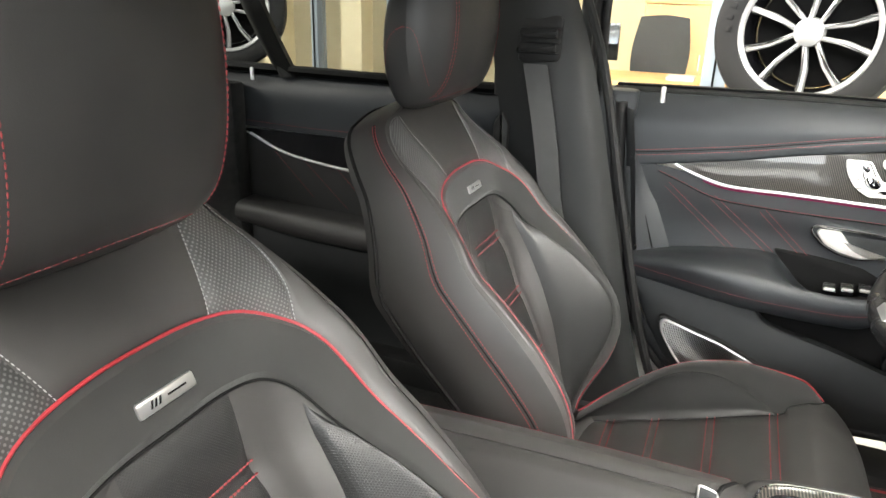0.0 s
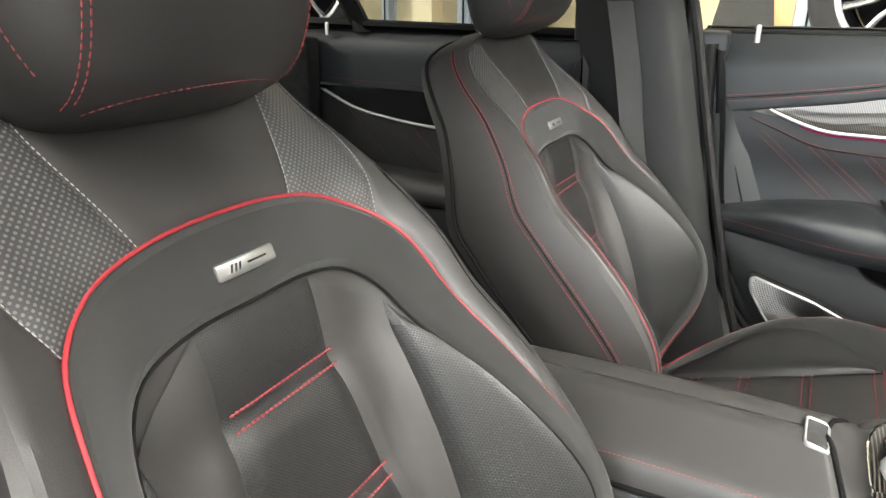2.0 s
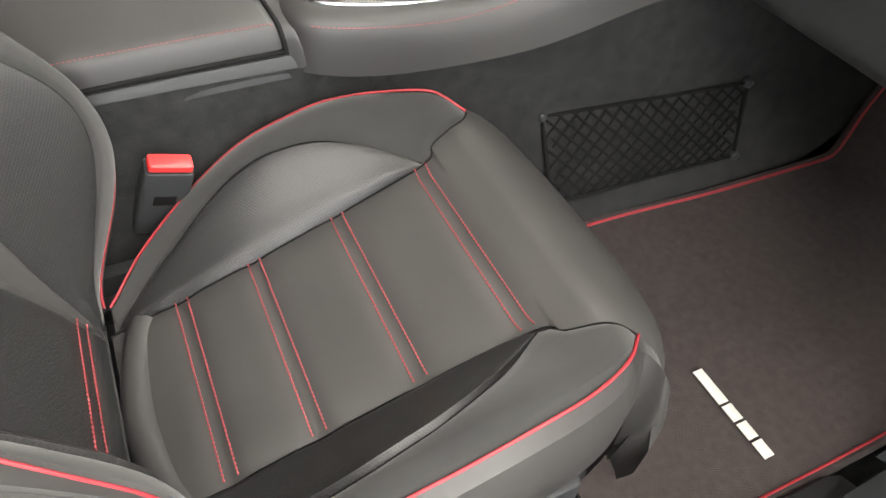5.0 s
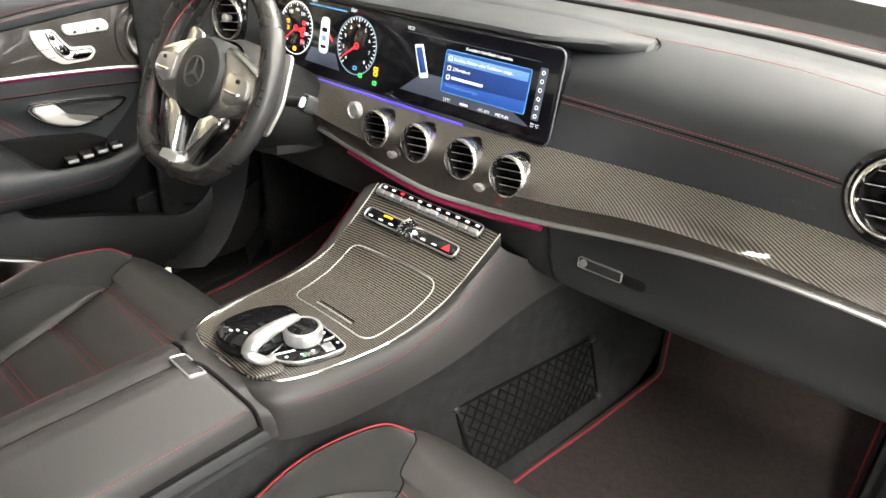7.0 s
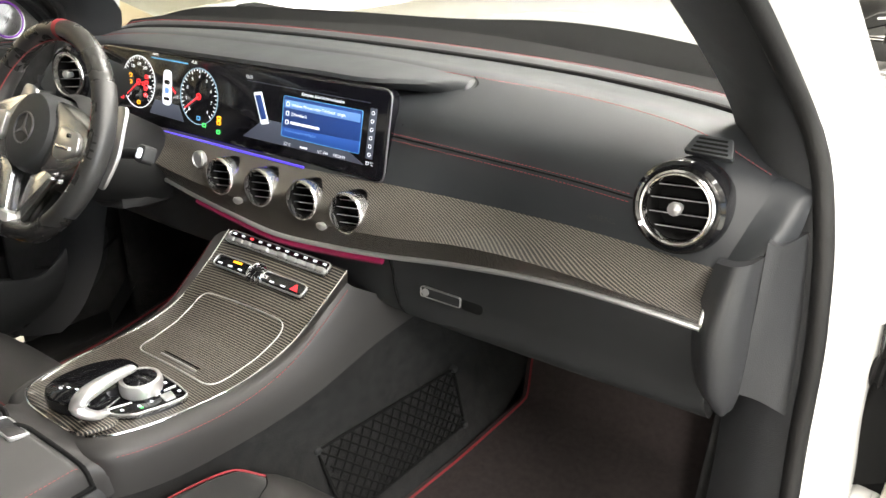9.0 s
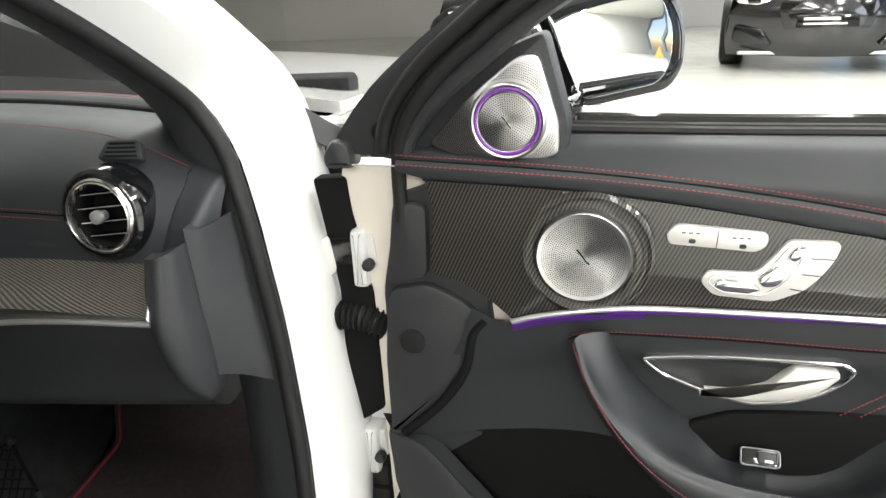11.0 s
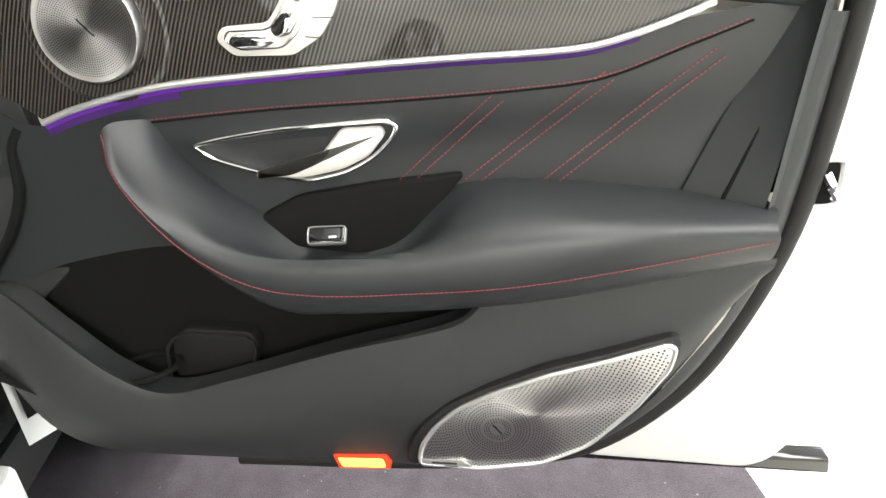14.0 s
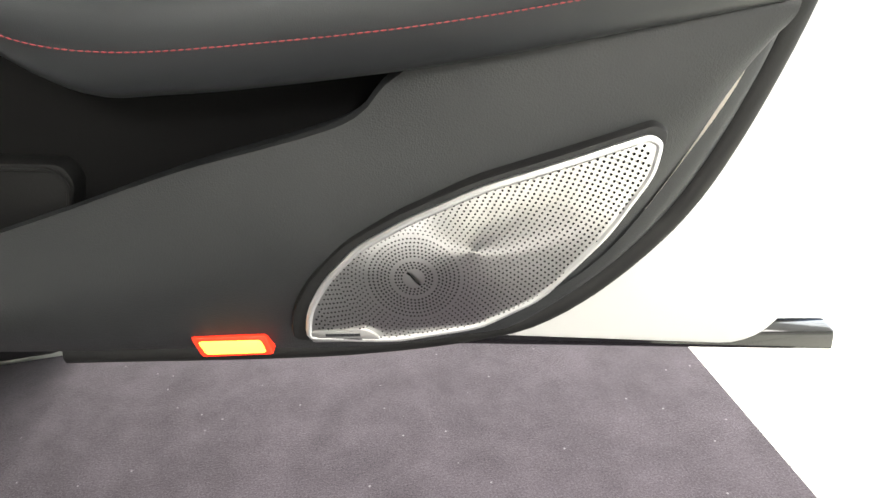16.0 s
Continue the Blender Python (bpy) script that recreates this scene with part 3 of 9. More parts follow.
        p = BACK_O + BACK_D * (v + 0.038) + BACK_N * (dpt + 0.027 + 0.42 * (v - 0.66))
        p[0] = u
        return p

    ths = np.linspace(0, 2 * math.pi, 48, endpoint=False)
    H = np.array([[head_point(v, th) for th in ths] for v in pr[:, 0]])
    vs = [tuple(p) for p in H.reshape(-1, 3)]
    fs = grid_faces(len(pr), 48, False, True) + [tuple(range(48)), tuple((len(pr) - 1) * 48 + k for k in range(48))]
    head = part("headrest", (vs, fs), LEATHER, seat, "padded black leather headrest with red stitching")
    for sgn in (1, -1):
        for o in (0.0, 0.10):
            u0 = 0.094 + 0.038 * o
            row = []
            for v in np.linspace(0.650, 0.843, 90):
                c = min(0.97, (u0 / float(np.interp(v, pr[:, 0], pr[:, 1]))) ** (1 / 0.62))
                row.append(head_point(v, math.acos(c) if sgn > 0 else math.pi - math.acos(c), 0.0008))
            part("red_stitching", stitches(np.array(row), 0.0042, 0.0018, 0.0007), RED_THREAD, head)
        arch = curve_pts([(0.668, 0.42), (0.72, 0.38), (0.752, 0.26), (0.762, 0.0), (0.752, -0.30), (0.72, -0.5)], 70)
        th0 = 0 if sgn > 0 else math.pi
        part("red_stitching", stitches(np.array([head_point(v, th0 + sgn * t, 0.0008) for v, t in arch]), 0.0036, 0.0018, 0.0006), RED_THREAD, head)
        pb = np.array([BACK_O + BACK_D * v + BACK_N * (-0.035) + np.array((sgn * 0.066, 0, 0)) for v in (0.62, 0.66, 0.70, 0.76)])
        part("headrest_post", tube(pb, 0.0065, 12), CHROME, seat, "polished steel headrest post")
    part("red_stitching", stitches(np.array([head_point(0.6455, t, 0.0008) for t in np.linspace(0.3, math.pi - 0.3, 80)]), 0.004, 0.0018, 0.0006), RED_THREAD, head)
    # cushion
    cpipe = [(0.150, 0.21), (0.195, 0.26), (0.222, 0.36), (0.229, 0.46), (0.224, 0.53), (0.214, 0.580), (0.197, 0.624), (0.174, 0.660)]
    cin = [(0.118, 0.215), (0.165, 0.28), (0.190, 0.36), (0.188, 0.44), (0.165, 0.51), (0.128, 0.572)]
    ccen = [(0.112, 0.205), (0.113, 0.30), (0.117, 0.45), (0.125, 0.572)]
    cfront = ccen + [(0.141, 0.590), (0.149, 0.613), (0.158, 0.640), (0.175, 0.663), (0.197, 0.70), (0.206, 0.76), (0.203, 0.84), (0.196, 0.90)]
    cush = part("cushion", uv_panel(cushion_surface, mirror_uv(cfront), cfront, 200, 24, 0.006), SEAT_LEATHER, seat, "padded smooth leather seat centre with red seams")
    for sgn in (1, -1):
        k = lambda c: [(sgn * u, v) for u, v in c]
        part("bolster", uv_panel(cushion_surface, k(ccen), k(cin), 36, 12, 0.010), PERF_FINE, cush, "perforated leather thigh bolster")
        part("suede_surround", uv_panel(cushion_surface, k(cin + [(0.141, 0.591), (0.149, 0.614), (0.158, 0.640), (0.172, 0.659)]), k(cpipe), 40, 10, 0.005), SUEDE, cush, "dark suede edge inside the red piping")
        part("piping", tube(path_on(cushion_surface, k(cpipe), 80, 0.0030), 0.0016, 8), RED_PIPE, cush, "red piping")
        part("dark_seam", tube(path_on(cushion_surface, k(cin), 60, -0.0003), 0.0009, 6), DARK, cush)
        part("dark_seam", tube(path_on(cushion_surface, k(cfront[:8]), 80, 0.0006), 0.0010, 6), DARK, cush)
        part("backing", uv_panel(cushion_surface, k([(0.0, 0.21), (0.0, 0.4), (0.0, 0.655)]), k(cpipe), 30, 12, -0.004), LEATHER, cush)
        C = curve_pts(k(cpipe + [(0.196, 0.70), (0.206, 0.78)]), 60)
        rr = []
        for out, dz in ((0, 0), (0.012, -0.008), (0.022, -0.045), (0.020, -0.10), (0.0, -0.16), (-0.03, -0.20)):
            rr.append([cushion_surface(u, v) + np.array((sgn * out, 0, dz)) for u, v in C])
        part("side_panel", sheet(np.array(rr)), LEATHER, cush)
        part("seat_base", box(sgn * 0.205 - 0.018, 0.05, 0.36, sgn * 0.205 + 0.018, 0.60, 0.47), PLASTIC, seat, "dark plastic seat base trim")
    for y in CUSHION_SEAMS:
        cw = float(np.interp(y, (0.3, 0.45, 0.572), (0.111, 0.115, 0.122)))
        for dy in (0.0066, -0.0066):
            part("red_stitching", stitches(path_on(cushion_surface, [(-cw, y + dy), (0, y + dy), (cw, y + dy)], 70, 0.0066), 0.0038, 0.0012, 0.0013), RED_THREAD, cush)
    part("front_skirt", sheet(np.array([[(u * 0.196, 0.672 - 0.045 * abs(u) ** 4 + dy, z) for u in np.linspace(-1, 1, 25)] for z, dy in ((0.50, 0.03), (0.45, 0.03), (0.40, 0.01), (0.38, -0.04))])), PLASTIC, cush)
    part("joint_roll", tube(np.array([(u, 0.218 + 0.02 * (u / 0.11) ** 2, 0.512) for u in np.linspace(-0.115, 0.115, 24)]), 0.017, 10), LEATHER, back)
    part("seat_pan", box(-0.19, -0.05, 0.38, 0.19, 0.56, 0.455, 0.01), PLASTIC, seat)
    return seat


seat_p = build_seat()
seat_p.matrix_basis = pose(0.37, 0, 0)
seat_d = copy_thing(seat_p, pose(-0.395, -0.029, -0.016))
for ob in seat_p.children:
    if ob.name.startswith("headrest") and "post" not in ob.name:
        ob.location = tuple(-BACK_D * 0.014 - BACK_N * 0.008)
for ob in seat_d.children:
    if ob.name.startswith("headrest") and "post" not in ob.name:
        ob.location = tuple(BACK_D * 0.024)

# ---- showroom floor, walls and car shell ----
def tile_mat():
    """Pale stone: each tile a little different, with soft clouds and fine grain."""
    m = material("pale stone floor tiles", (0.62, 0.62, 0.56), 0.22)
    t, b, mk = nodes_of(m)
    co = t.nodes.new("ShaderNodeNewGeometry")
    ob = t.nodes.new("ShaderNodeObjectInfo")
    cloud, grain = mk("ShaderNodeTexNoise", Scale=2.0, Detail=6.0), mk("ShaderNodeTexNoise", Scale=60.0, Detail=3.0)
    add = t.nodes.new("ShaderNodeMath")
    add.operation = "MULTIPLY_ADD"
    for n in (cloud, grain):
        t.links.new(co.outputs["Position"], n.inputs["Vector"])
    t.links.new(ob.outputs["Random"], add.inputs[0])
    add.inputs[1].default_value = 0.35
    t.links.new(cloud.outputs["Fac"], add.inputs[2])
    mix = t.nodes.new("ShaderNodeMix")
    mix.data_type = "RGBA"
    mix.inputs["A"].default_value, mix.inputs["B"].default_value = (0.50, 0.50, 0.44, 1), (0.66, 0.66, 0.60, 1)
    t.links.new(add.outputs[0], mix.inputs["Factor"])
    t.links.new(mix.outputs["Result"], b.inputs["Base Color"])
    bp = mk("ShaderNodeBump", Strength=0.05, Distance=0.002)
    t.links.new(grain.outputs["Fac"], bp.inputs["Height"])
    t.links.new(bp.outputs["Normal"], b.inputs["Normal"])
    return m


GROUT = noisy(material("grey floor joints", (0.33, 0.33, 0.30), 0.8), 5, 0.1)
WALL = noisy(material("white plaster", (0.50, 0.49, 0.47), 0.8), 2, 0.03, 0.1, 120)
OCHRE = noisy(material("warm ochre wall", (0.66, 0.55, 0.36), 0.8), 2, 0.05)
WOOD = noisy(material("light beech veneer", (0.56, 0.33, 0.13), 0.45), 5, 0.12)
POST = noisy(material("grey-blue coated aluminium", (0.22, 0.26, 0.30), 0.4), 8, 0.06)
def pile_mat(name, dark, light, fleck):
    """Short carpet pile: mottled patches, fine fibres and a few pale flecks."""
    m = material(name, dark, 0.98, spec=0.15, sheen=0.10)
    t, b, mk = nodes_of(m)
    co = t.nodes.new("ShaderNodeTexCoord")
    big, fine, spots = mk("ShaderNodeTexNoise", Scale=11.0, Detail=8.0, Roughness=0.72), mk("ShaderNodeTexNoise", Scale=330.0, Detail=3.0), mk("ShaderNodeTexVoronoi", Scale=26.0)
    for n in (big, fine, spots):
        t.links.new(co.outputs["Object"], n.inputs["Vector"])
    add = t.nodes.new("ShaderNodeMath")
    add.operation = "MULTIPLY_ADD"
    t.links.new(fine.outputs["Fac"], add.inputs[0])
    add.inputs[1].default_value = 1.3
    t.links.new(big.outputs["Fac"], add.inputs[2])
    mr = mk("ShaderNodeMapRange")
    mr.inputs["From Min"].default_value, mr.inputs["From Max"].default_value = 0.78, 1.52
    t.links.new(add.outputs[0], mr.inputs["Value"])
    mix = t.nodes.new("ShaderNodeMix")
    mix.data_type = "RGBA"
    mix.inputs["A"].default_value, mix.inputs["B"].default_value = (*dark, 1), (*light, 1)
    t.links.new(mr.outputs["Result"], mix.inputs["Factor"])
    sp = mk("ShaderNodeMapRange")
    sp.inputs["From Min"].default_value, sp.inputs["From Max"].default_value = 0.035, 0.06
    sp.inputs["To Min"].default_value, sp.inputs["To Max"].default_value = 0.75, 0.0
    t.links.new(spots.outputs["Distance"], sp.inputs["Value"])
    mix2 = t.nodes.new("ShaderNodeMix")
    mix2.data_type = "RGBA"
    mix2.inputs["B"].default_value = (*fleck, 1)
    t.links.new(mix.outputs["Result"], mix2.inputs["A"])
    t.links.new(sp.outputs["Result"], mix2.inputs["Factor"])
    t.links.new(mix2.outputs["Result"], b.inputs["Base Color"])
    bp = mk("ShaderNodeBump", Strength=0.8, Distance=0.0015)
    t.links.new(fine.outputs["Fac"], bp.inputs["Height"])
    t.links.new(bp.outputs["Normal"], b.inputs["Normal"])
    return m


RUG = pile_mat("mauve-grey short pile carpet", (0.024, 0.020, 0.024), (0.080, 0.068, 0.080), (0.20, 0.19, 0.20))

floor = tagged(part("floor", box(-9.5, -8, -0.2, 8.2, 18, -0.0025, 0.001), GROUT), "pale polished stone tile floor of a showroom", "floor", kind="structure")
tagged(part("ceiling", box(-9.5, -8, 3.8, 8.2, 18, 4.0, 0.001), WALL), "white showroom ceiling", "ceiling", kind="structure")
tagged(part("wall_north", box(-9.5, 18, 0, 8.2, 18.2, 3.8, 0.001), WALL), "white plaster wall", "wall", kind="structure")
tagged(part("wall_south", box(-9.5, -8.2, 0, 8.2, -8, 3.8, 0.001), WALL), "white plaster wall", "wall", kind="structure")
tagged(part("wall_west", box(-9.7, -8.2, 0, -9.5, 18.2, 3.8, 0.001), OCHRE), "warm yellow office wall", "wall", kind="structure")
tagged(part("wall_east", joined(box(8.2, -8.2, 0, 8.4, 18.2, 0.5, 0.001), box(8.2, -8.2, 3.6, 8.4, 18.2, 4.0, 0.001), *[box(8.2, y - 0.1, 0.5, 8.4, y + 0.1, 3.6, 0.001) for y in range(-8, 15, 2)]), POST), "tall glazed window front with grey posts", "wall", kind="structure")
rug = tagged(part("rug", box(0.1, -0.9, 0.0005, 2.09, 1.62, 0.012, 0.004), RUG), "mauve-grey short pile carpet under the open door", "rug")

# car shell
CAR = thing("car", "white saloon car with its front passenger door open", "car")
GLASS = material("clear glass", (0.9, 0.95, 0.93), 0.02)
_b = GLASS.node_tree.nodes["Principled BSDF"]
_b.inputs["Transmission Weight"].default_value, _b.inputs["IOR"].default_value = 1.0, 1.02


TINT = material("privacy glass", (0.02, 0.02, 0.02), 0.03)
_t, _b, _mk = nodes_of(TINT)
_clear, _mix = _t.nodes.new("ShaderNodeBsdfTransparent"), _mk("ShaderNodeMixShader", Fac=0.06)
_clear.inputs[0].default_value = (0.30, 0.31, 0.305, 1)
_t.links.new(_clear.outputs[0], _mix.inputs[1])
_t.links.new(_b.outputs[0], _mix.inputs[2])
_t.links.new(_mix.outputs[0], _t.nodes["Material Output"].inputs["Surface"])


def strip(path_a, path_b, n, m=4, back=None):
    return sheet(rails([path_a, path_b], n, m), back)


for sg in (1, -1):
    # ring of the door opening: painted flange, rubber seal, inner trim
    ring = curve_pts([(sg * 0.80, 0.10, 0.42), (sg * 0.805, 0.50, 0.42), (sg * 0.812, 0.78, 0.46), (sg * 0.812, 0.89, 0.58), (sg * 0.807, 0.925, 0.70), (sg * 0.796, 0.945, 0.80), (sg * 0.788, 0.952, 0.90), (sg * 0.777, 0.958, 0.98), (sg * 0.763, 0.970, 1.05), (sg * 0.738, 0.985, 1.13), (sg * 0.70, 0.955, 1.205), (sg * 0.645, 0.74, 1.335), (sg * 0.60, 0.40, 1.42), (sg * 0.585, 0.0, 1.45)], 90)
    part("door_seal", tube(ring, 0.011, 10), RUBBER, CAR, "black rubber door seal")
    rim = np.stack([ring + np.array((sg * 0.010, 0.010, 0)), ring + np.array((sg * 0.030, 0.025, 0.004)), ring + np.array((sg * 0.055, 0.055, 0.010)), ring + np.array((sg * 0.065, 0.11, 0.02)), ring + np.array((sg * 0.055, 0.17, 0.025))], 1)
    part("pillar", sheet(rim), PAINT, CAR, "white painted door pillar")
    inn = np.stack([ring + np.array((-sg * 0.010, 0.0, 0)), ring + np.array((-sg * 0.035, 0.006, -0.002)), ring + np.array((-sg * 0.065, 0.02, 0.0)), ring + np.array((-sg * 0.10, 0.07, 0.0))], 1)
    part("pillar_trim", sheet(inn[24:]), PLASTIC_GREY, CAR, "grey plastic pillar trim")
    part("sill", box(min(sg * 0.73, sg * 0.84), -0.9, 0.30, max(sg * 0.73, sg * 0.84), 1.05, 0.40, 0.015), PAINT, CAR)
    part("fender", sheet(rails([[(sg * 0.80, 1.14, 0.35), (sg * 0.80, 1.14, 0.9), (sg * 0.795, 1.15, 1.13)], [(sg * 0.90, 1.30, 0.35), (sg * 0.91, 1.30, 0.9), (sg * 0.87, 1.30, 1.10)], [(sg * 0.92, 1.8, 0.35), (sg * 0.93, 1.8, 0.85), (sg * 0.86, 1.8, 1.04)], [(sg * 0.90, 2.5, 0.35), (sg * 0.90, 2.5, 0.75), (sg * 0.80, 2.5, 0.92)]], 20, 24)), PAINT, CAR, "white painted front wing")
part("hood", sheet(rails([[(-0.80, 1.32, 1.12), (-0.4, 1.40, 1.155), (0, 1.43, 1.165), (0.4, 1.40, 1.155), (0.80, 1.32, 1.12)], [(-0.83, 1.8, 1.09), (-0.4, 1.8, 1.14), (0, 1.8, 1.15), (0.4, 1.8, 1.14), (0.83, 1.8, 1.09)], [(-0.80, 2.5, 1.06), (-0.4, 2.6, 1.085), (0, 2.65, 1.095), (0.4, 2.6, 1.085), (0.80, 2.5, 1.06)], [(-0.62, 3.15, 0.96), (-0.35, 3.28, 0.97), (0, 3.33, 0.975), (0.35, 3.28, 0.97), (0.62, 3.15, 0.96)]], 30, 16), (0, 0, -0.02)), PAINT, CAR, "white bonnet")
for sg in (1, -1):
    part("fender", sheet(rails([[(sg * 0.800, 1.20, 1.115), (sg * 0.832, 1.8, 1.088), (sg * 0.802, 2.5, 1.058), (sg * 0.62, 3.15, 0.957)], [(sg * 0.870, 1.18, 1.115), (sg * 0.900, 1.8, 1.130), (sg * 0.860, 2.5, 1.10), (sg * 0.67, 3.18, 0.985)], [(sg * 0.925, 1.16, 1.075), (sg * 0.955, 1.8, 1.085), (sg * 0.915, 2.5, 1.05), (sg * 0.72, 3.2, 0.94)], [(sg * 0.945, 1.16, 0.95), (sg * 0.972, 1.8, 0.94), (sg * 0.935, 2.5, 0.88), (sg * 0.75, 3.12, 0.80)], [(sg * 0.950, 1.17, 0.72), (sg * 0.975, 1.8, 0.74), (sg * 0.940, 2.5, 0.68), (sg * 0.75, 3.12, 0.60)]], 30, 20), (sg * -0.012, 0, -0.008)), PAINT, CAR, "white front fender")
part("roof", sheet(rails([[(-0.60, 0.46, 1.43), (0, 0.56, 1.47), (0.60, 0.46, 1.43)], [(-0.585, 0.0, 1.46), (0, 0.0, 1.51), (0.585, 0.0, 1.46)], [(-0.57, -1.0, 1.43), (0, -1.1, 1.47), (0.57, -1.0, 1.43)]], 20, 20), (0, 0, 0.03)), PAINT, CAR)
ws = part("windscreen", sheet(rails([[(-0.74, 1.22, 1.15), (0, 1.40, 1.17), (0.74, 1.22, 1.15)], [(-0.68, 0.85, 1.30), (0, 0.99, 1.34), (0.68, 0.85, 1.30)], [(-0.60, 0.46, 1.42), (0, 0.56, 1.46), (0.60, 0.46, 1.42)]], 20, 16)), GLASS, CAR)
ws.visible_shadow = False
part("floor_pan", box(-0.70, -1.3, 0.28, 0.70, 1.5, 0.36, 0.01), FELT, CAR, "black felt carpet")
part("bulkhead", box(-0.78, 1.48, 0.3, 0.78, 1.56, 1.14, 0.01), FELT, CAR)
part("rear_bulkhead", box(-0.70, -1.45, 0.3, 0.70, -1.38, 1.1, 0.01), FELT, CAR)

# ---- dashboard ----
DASH = thing("dashboard", "black leather and carbon fibre dashboard with red stitching", "dashboard")
ALU_DARK = noisy(material("dark anodised edge", (0.16, 0.16, 0.17), 0.35, 0.8), 40, 0.05)
KNOB_MAG = glow_mat("magenta dash light", (0.22, 0.008, 0.05), 0.06)
BLUE_EDGE = glow_mat("blue dash light", (0.06, 0.04, 0.6), 0.8)


def across(pts):
    """A rail over the car's whole width from points of its right half (x, y, z), mirrored."""
    p = [tuple(q) for q in pts]
    return [(-x, y, z) for x, y, z in p[::-1] if x > 1e-6] + p


R_CHROME = across([(0, 0.880, 0.884), (0.10, 0.885, 0.889), (0.21, 0.888, 0.901), (0.33, 0.888, 0.921), (0.45, 0.886, 0.937), (0.55, 0.882, 0.944), (0.672, 0.876, 0.944)])
R_CREASE = across([(0, 0.880, 0.922), (0.10, 0.877, 0.927), (0.183, 0.870, 0.936), (0.26, 0.866, 0.947), (0.347, 0.866, 0.961), (0.43, 0.866, 0.967), (0.51, 0.867, 0.966), (0.59, 0.869, 0.960), (0.672, 0.870, 0.954)])
R_CARB_MID = across([(0, 0.882, 0.955), (0.15, 0.886, 0.960), (0.22, 0.896, 0.970), (0.33, 0.902, 0.977), (0.45, 0.903, 0.980), (0.56, 0.900, 0.979), (0.672, 0.890, 0.977)])
R_CARB_TOP = across([(0, 0.925, 0.990), (0.19, 0.934, 0.996), (0.45, 0.935, 1.002), (0.674, 0.912, 1.003)])
R_SEAM = across([(0, 0.965, 1.065), (0.19, 0.954, 1.064), (0.45, 0.938, 1.062), (0.60, 0.922, 1.058), (0.69, 0.930, 1.055)])
R_BULGE = across([(0, 0.985, 1.105), (0.24, 0.972, 1.108), (0.45, 0.956, 1.105), (0.60, 0.942, 1.098), (0.70, 0.955, 1.085)])
R_TOP = across([(0, 1.05, 1.153), (0.25, 1.045, 1.150), (0.45, 1.03, 1.147), (0.60, 1.002, 1.133), (0.700, 0.980, 1.10)])
R_TOP2 = across([(0, 1.10, 1.160), (0.25, 1.10, 1.158), (0.45, 1.085, 1.154), (0.62, 1.05, 1.142), (0.715, 1.02, 1.10)])
R_VALE = across([(0, 1.20, 1.156), (0.25, 1.19, 1.155), (0.45, 1.155, 1.152), (0.64, 1.10, 1.140), (0.725, 1.045, 1.108)])
R_RIDGE = across([(0, 1.235, 1.166), (0.25, 1.222, 1.165), (0.45, 1.18, 1.163), (0.65, 1.12, 1.152), (0.735, 1.065, 1.118)])
R_WS = across([(0, 1.42, 1.172), (0.3, 1.39, 1.170), (0.6, 1.28, 1.162), (0.75, 1.16, 1.135)])
R_EDGE = across([(0, 1.268, 1.164), (0.25, 1.252, 1.163), (0.45, 1.212, 1.161), (0.65, 1.145, 1.150), (0.74, 1.085, 1.118)])
COWL_BLACK = material("matt black cowl", (0.006, 0.006, 0.006), 0.85, spec=0.1)
VENTS = [(x, 0.955, 0.0288) for x in (-0.132, -0.038, 0.058, 0.148)]
carbon = part("carbon_trim", holed(rails([R_CREASE, R_CARB_MID, R_CARB_TOP], 420, 30), (0, 0.02, 0), VENTS), CARBON, DASH, "glossy carbon fibre trim panel")
part("carbon_band", holed(rails([R_CHROME, R_CREASE], 420, 14), (0, 0.02, 0), VENTS), CARBON, DASH, "glossy carbon fibre lower band")
part("end_edge", tube(curve_pts([R_CHROME[-1], R_CREASE[-1], R_CARB_MID[-1], R_CARB_TOP[-1]], 30), 0.0022, 8), SATIN, carbon)
part("upper_pad", holed(rails([R_CARB_TOP, R_SEAM, R_BULGE, R_TOP, R_TOP2, R_VALE], 300, 110), None, [(0.614, 1.062, 0.040), (-0.614, 1.062, 0.040)]), LEATHER_PAD, DASH, "black leather dash pad")
part("top_pad", sheet(rails([R_VALE, R_RIDGE, R_EDGE], 60, 12)), LEATHER_PAD, DASH, "dark leather dash top")
part("cowl", sheet(rails([R_EDGE, [(x, y + 0.012, z - 0.010) for x, y, z in R_EDGE], [(x, y, z + 0.012) for x, y, z in R_WS]], 60, 10)), COWL_BLACK, DASH, "matt black strip under the windscreen")
part("groove", tube(curve_pts([(x, y, z + 0.001) for x, y, z in R_VALE], 90), 0.0055, 8), DARK, DASH)
SEAM_RUN = np.array([q for q in curve_pts(R_SEAM[4:], 200) if 0.16 < q[0] < 0.560])
part("dark_seam", tube(SEAM_RUN, 0.0012, 6), DARK, DASH)
for off in ((0, -0.003, 0.005), (0, -0.003, -0.005)):
    part("red_stitching", stitches(SEAM_RUN, 0.0042, 0.0016, 0.0006, off), RED_THREAD, DASH)
part("red_stitching", stitches(curve_pts(R_TOP, 300), 0.0042, 0.0016, 0.0006, (0, -0.002, 0.0025)), RED_THREAD, DASH)
for o in (0.0, 0.010):
    part("red_stitching", stitches(curve_pts(R_RIDGE, 300), 0.0042, 0.0016, 0.0006, (0, o - 0.005, 0.0022)), RED_THREAD, DASH)
